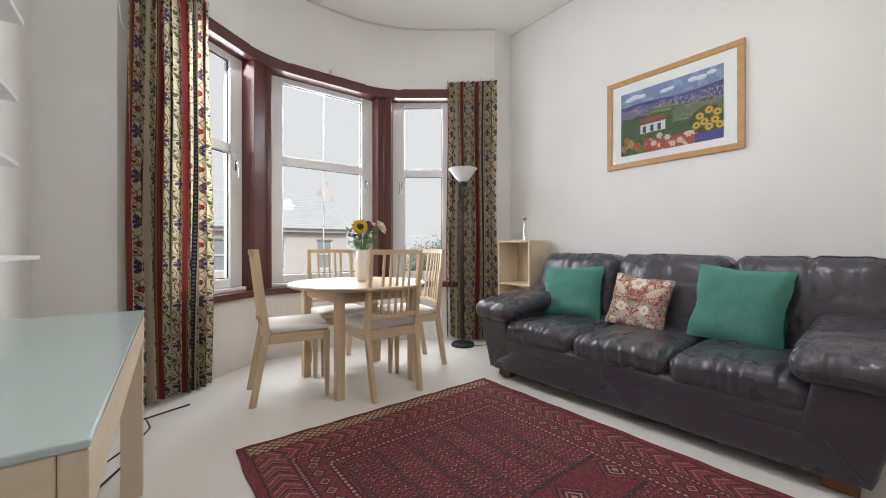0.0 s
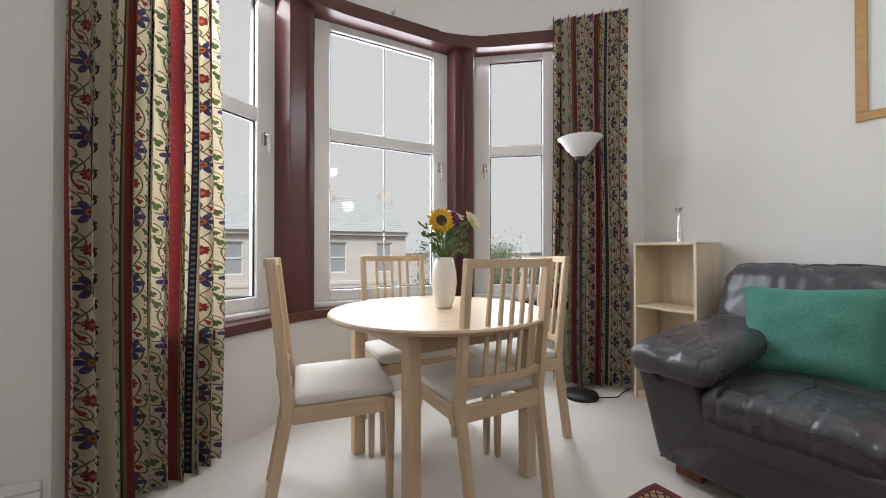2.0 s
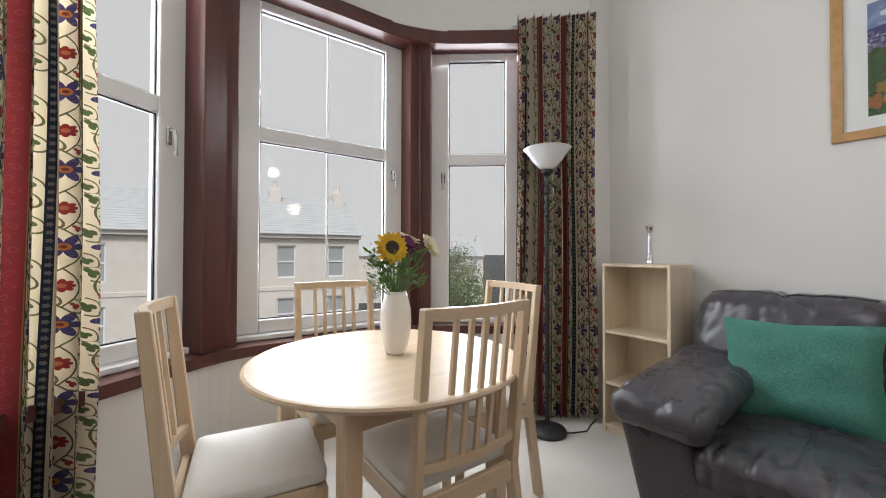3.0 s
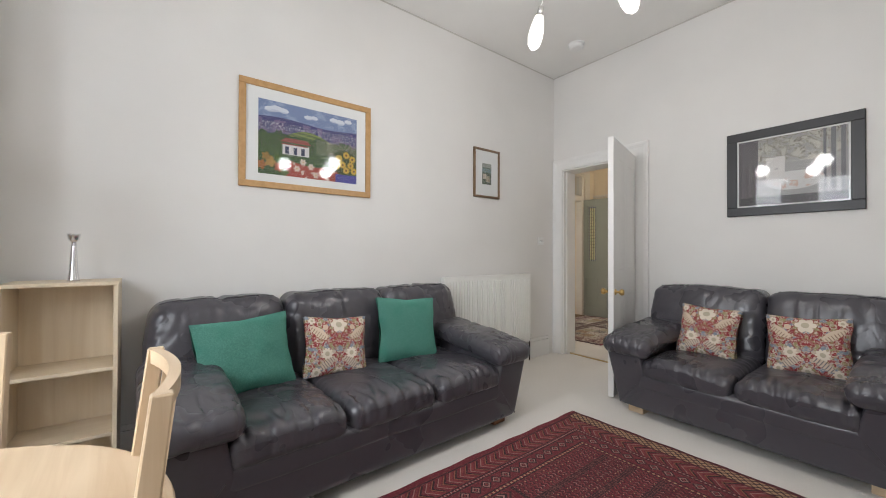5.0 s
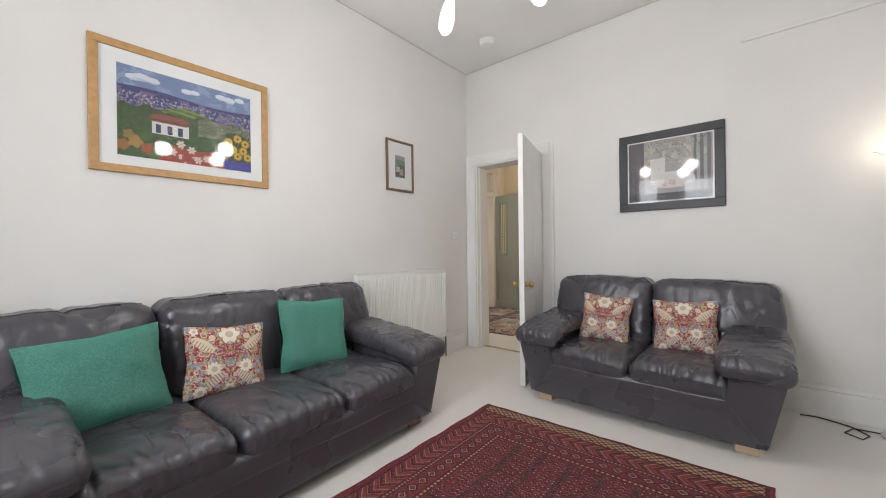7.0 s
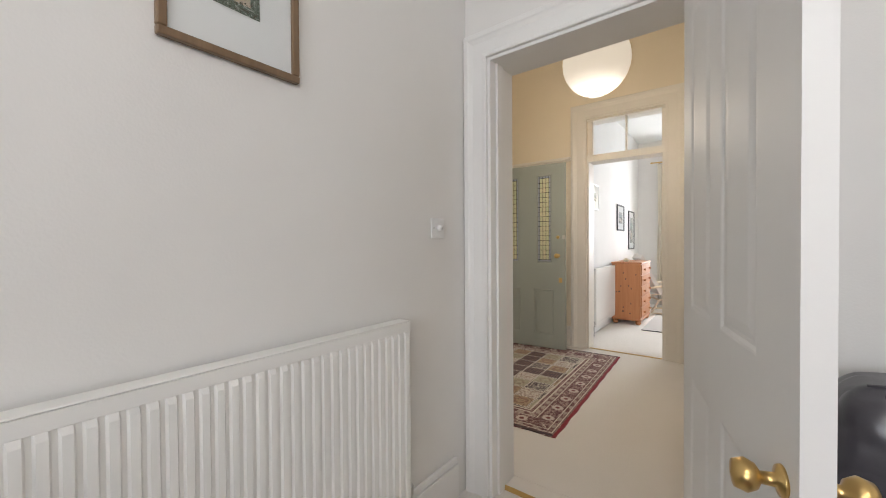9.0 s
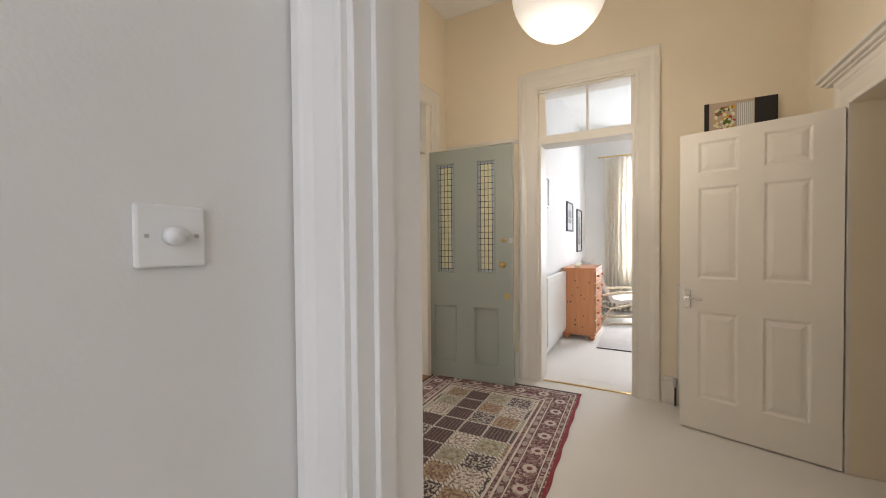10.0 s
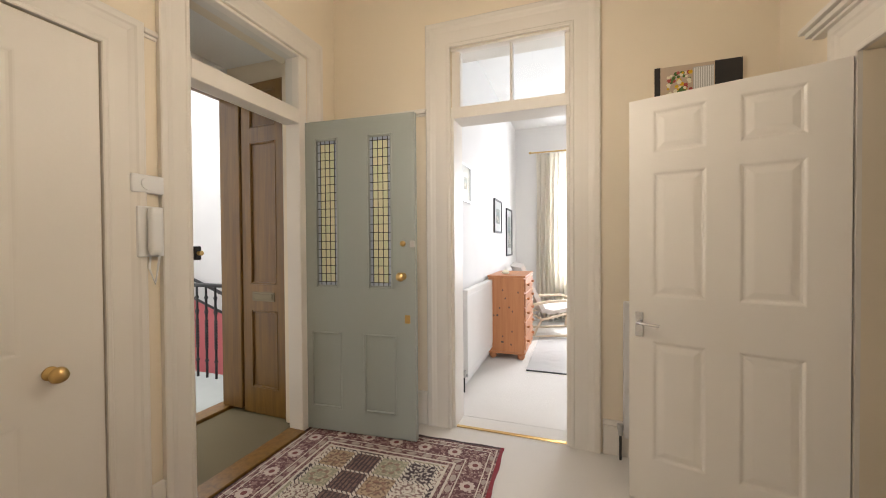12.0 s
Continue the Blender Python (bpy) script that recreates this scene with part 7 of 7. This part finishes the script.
def tenement(name, w, d, h, bays, floors, label, m, roof_h=3.2):
    """Sandstone block; its front looks to -y, local x along the front."""
    t = thing(name, label, "building", m)
    fh = h / floors
    bw = w / bays
    bm = bx(-w / 2, 0.25, 0, w / 2, d, h, 0)
    part("wall", bm, M_SANDSTONE, t)
    bm = bmesh.new()
    for k in range(floors + 1):
        bx(-w / 2 - 0.08, -0.05 if k < floors else -0.3, k * fh - 0.14 if k else 0, w / 2 + 0.08, 0.25, k * fh + 0.14, 0.02, bm=bm)
    part("string_course", bm, M_SANDSTONE, t)
    bm = bmesh.new()
    ww, wh = 1.15, fh * 0.62
    for b in range(bays):
        xm = -w / 2 + (b + 0.5) * bw
        xl, xr = xm - ww / 2, xm + ww / 2
        for k in range(floors):
            z0 = k * fh + 0.14
            zs, zt = k * fh + fh * 0.2, k * fh + fh * 0.2 + wh
            z1 = (k + 1) * fh - 0.14
            bx(xl, 0, z0, xr, 0.25, zs, 0, bm=bm)
            bx(xl, 0, zt, xr, 0.25, z1, 0, bm=bm)
            bx(xm - bw / 2, 0, z0, xl, 0.25, z1, 0, bm=bm)
            bx(xr, 0, z0, xm + bw / 2, 0.25, z1, 0, bm=bm)
    part("facade", bm, M_SANDSTONE, t)
    for b in range(bays):
        xm = -w / 2 + (b + 0.5) * bw
        for k in range(floors):
            zs, zt = k * fh + fh * 0.2, k * fh + fh * 0.2 + wh
            win = part("window", bx(xm - ww / 2, 0.16, zs, xm + ww / 2, 0.2, zt, 0), M_HAZYPANE, t)
            bm = bmesh.new()
            for q in ((xm - ww / 2, zs, xm - ww / 2 + 0.09, zt), (xm + ww / 2 - 0.09, zs, xm + ww / 2, zt), (xm - ww / 2, zs, xm + ww / 2, zs + 0.09), (xm - ww / 2, zt - 0.09, xm + ww / 2, zt), (xm - ww / 2, (zs + zt) / 2 - 0.05, xm + ww / 2, (zs + zt) / 2 + 0.05)):
                bx(q[0], 0.1, q[1], q[2], 0.159, q[3], 0, bm=bm)
            part("frame", bm, M_UPVC, win)
    bm = bmesh.new()
    n = 18
    for j in range(n):
        f0, f1 = j / n, (j + 1) / n
        y0, y1 = -0.45 + f0 * (d / 2 + 0.45), -0.45 + f1 * (d / 2 + 0.45)
        z0, z1 = h + 0.14 + f0 * roof_h, h + 0.14 + f1 * roof_h
        vs = [bm.verts.new(c) for c in ((-w / 2 - 0.2, y0, z0 + 0.03), (w / 2 + 0.2, y0, z0 + 0.03), (w / 2 + 0.2, y1, z1), (-w / 2 - 0.2, y1, z1))]
        bm.faces.new(vs)
        lo = [bm.verts.new(c) for c in ((-w / 2 - 0.2, y0, z0 - 0.02), (w / 2 + 0.2, y0, z0 - 0.02))]
        bm.faces.new((lo[0], lo[1], vs[1], vs[0]))
    vs = [bm.verts.new(c) for c in ((-w / 2 - 0.2, d / 2, h + 0.14 + roof_h), (w / 2 + 0.2, d / 2, h + 0.14 + roof_h), (w / 2 + 0.2, d + 0.4, h + 0.1), (-w / 2 - 0.2, d + 0.4, h + 0.1))]
    bm.faces.new(vs)
    roof = part("roof", bm, M_HAZYSLATE, t)
    for x in (-w / 2 + 0.4, w * 0.3, w / 2 - 0.4):
        c = part("chimney", bx(x - 0.4, d / 2 - 1.1, h + roof_h - 1.2, x + 0.4, d / 2 + 1.1, h + roof_h + 0.6, 0.04), M_SANDSTONE, roof)
        for k in range(4):
            part("chimney_pot", lathe([(0.13, 0), (0.12, 0.1), (0.10, 0.55), (0.13, 0.6), (0.001, 0.6)], 10, at=(x, d / 2 - 0.8 + k * 0.53, h + roof_h + 0.6)), M_SANDSTONE, c)
    return t


tenement("tenement_block", 26, 11, 10.4, 8, 3, "pale pink rendered tenement across the street with slate roof", pose(-1.5, 29, GZ + 0.35, 0, 0, -7))
tenement("tenement_block", 40, 10, 9.6, 12, 3, "pale tenement row beyond the street trees", pose(52, 22, GZ, 0, 0, -78))
tenement("tenement_block", 30, 10, 9.0, 9, 3, "distant pale tenement row with slate roof", pose(38, 66, GZ, 0, 0, -30))


def tree(name, h, r, m, seed, label):
    t = thing(name, label, "tree", m)
    rng = random.Random(seed)
    part("trunk", tube([(0, 0, 0), (0.1, 0.05, h * 0.2), (0.0, 0.15, h * 0.45), (0.15, 0.1, h * 0.7)], lambda s: 0.24 * (1 - 0.75 * s), 8), M_BARK, t)
    bm = bmesh.new()
    tips = []
    for k in range(11):
        a, z = rng.uniform(0, 6.28), h * rng.uniform(0.3, 0.65)
        tip = Vector((r * 0.8 * math.cos(a) * rng.uniform(0.5, 1), r * 0.8 * math.sin(a) * rng.uniform(0.5, 1), z + h * rng.uniform(0.08, 0.33)))
        tips.append(tip)
        tube([(0, 0.1, z), tip * 0.5 + Vector((0, 0, z * 0.5 + 0.15)), tip], lambda s: 0.07 * (1 - 0.8 * s), 5, bm)
    part("limbs", bm, M_BARK, t)
    verts, faces = [], []
    for k in range(3600):
        tip = rng.choice(tips)
        d = Vector((rng.gauss(0, 1), rng.gauss(0, 1), rng.gauss(0, 0.8))) * r * 0.26
        c = tip + d
        a, b = Vector((rng.uniform(-1, 1), rng.uniform(-1, 1), rng.uniform(-1, 1))).normalized(), Vector((rng.uniform(-1, 1), rng.uniform(-1, 1), rng.uniform(-1, 1))).normalized()
        s = rng.uniform(0.10, 0.22)
        i = len(verts)
        verts += [c, c + a * s, c + a * s * 0.6 + b * s]
        faces.append((i, i + 1, i + 2))
    me = bpy.data.meshes.new("crown")
    me.from_pydata(verts, [], faces)
    me.materials.append(M_TREELEAF)
    ob = new("crown", me)
    ob.parent = t
    tagged(ob, kind="stuff")
    return t


for k, (x, y, h, r) in enumerate(((22, 30, 9.2, 3.0), (26, 36, 10.5, 3.4), (17.5, 24, 8.4, 2.6), (31, 44, 11, 3.6), (20.5, 40, 9.5, 3.2), (30, 26, 9.4, 3.2), (33, 17, 9.0, 3.2), (36, 33, 10, 3.6), (31, 8, 9.2, 3.3), (27, 20, 8.2, 2.8), (38, 25, 9.6, 3.4), (36, 12, 9.5, 3.4))):
    tree("street_tree", h, r, pose(x, y, GZ), 20 + k, "leafy green street tree below the window")
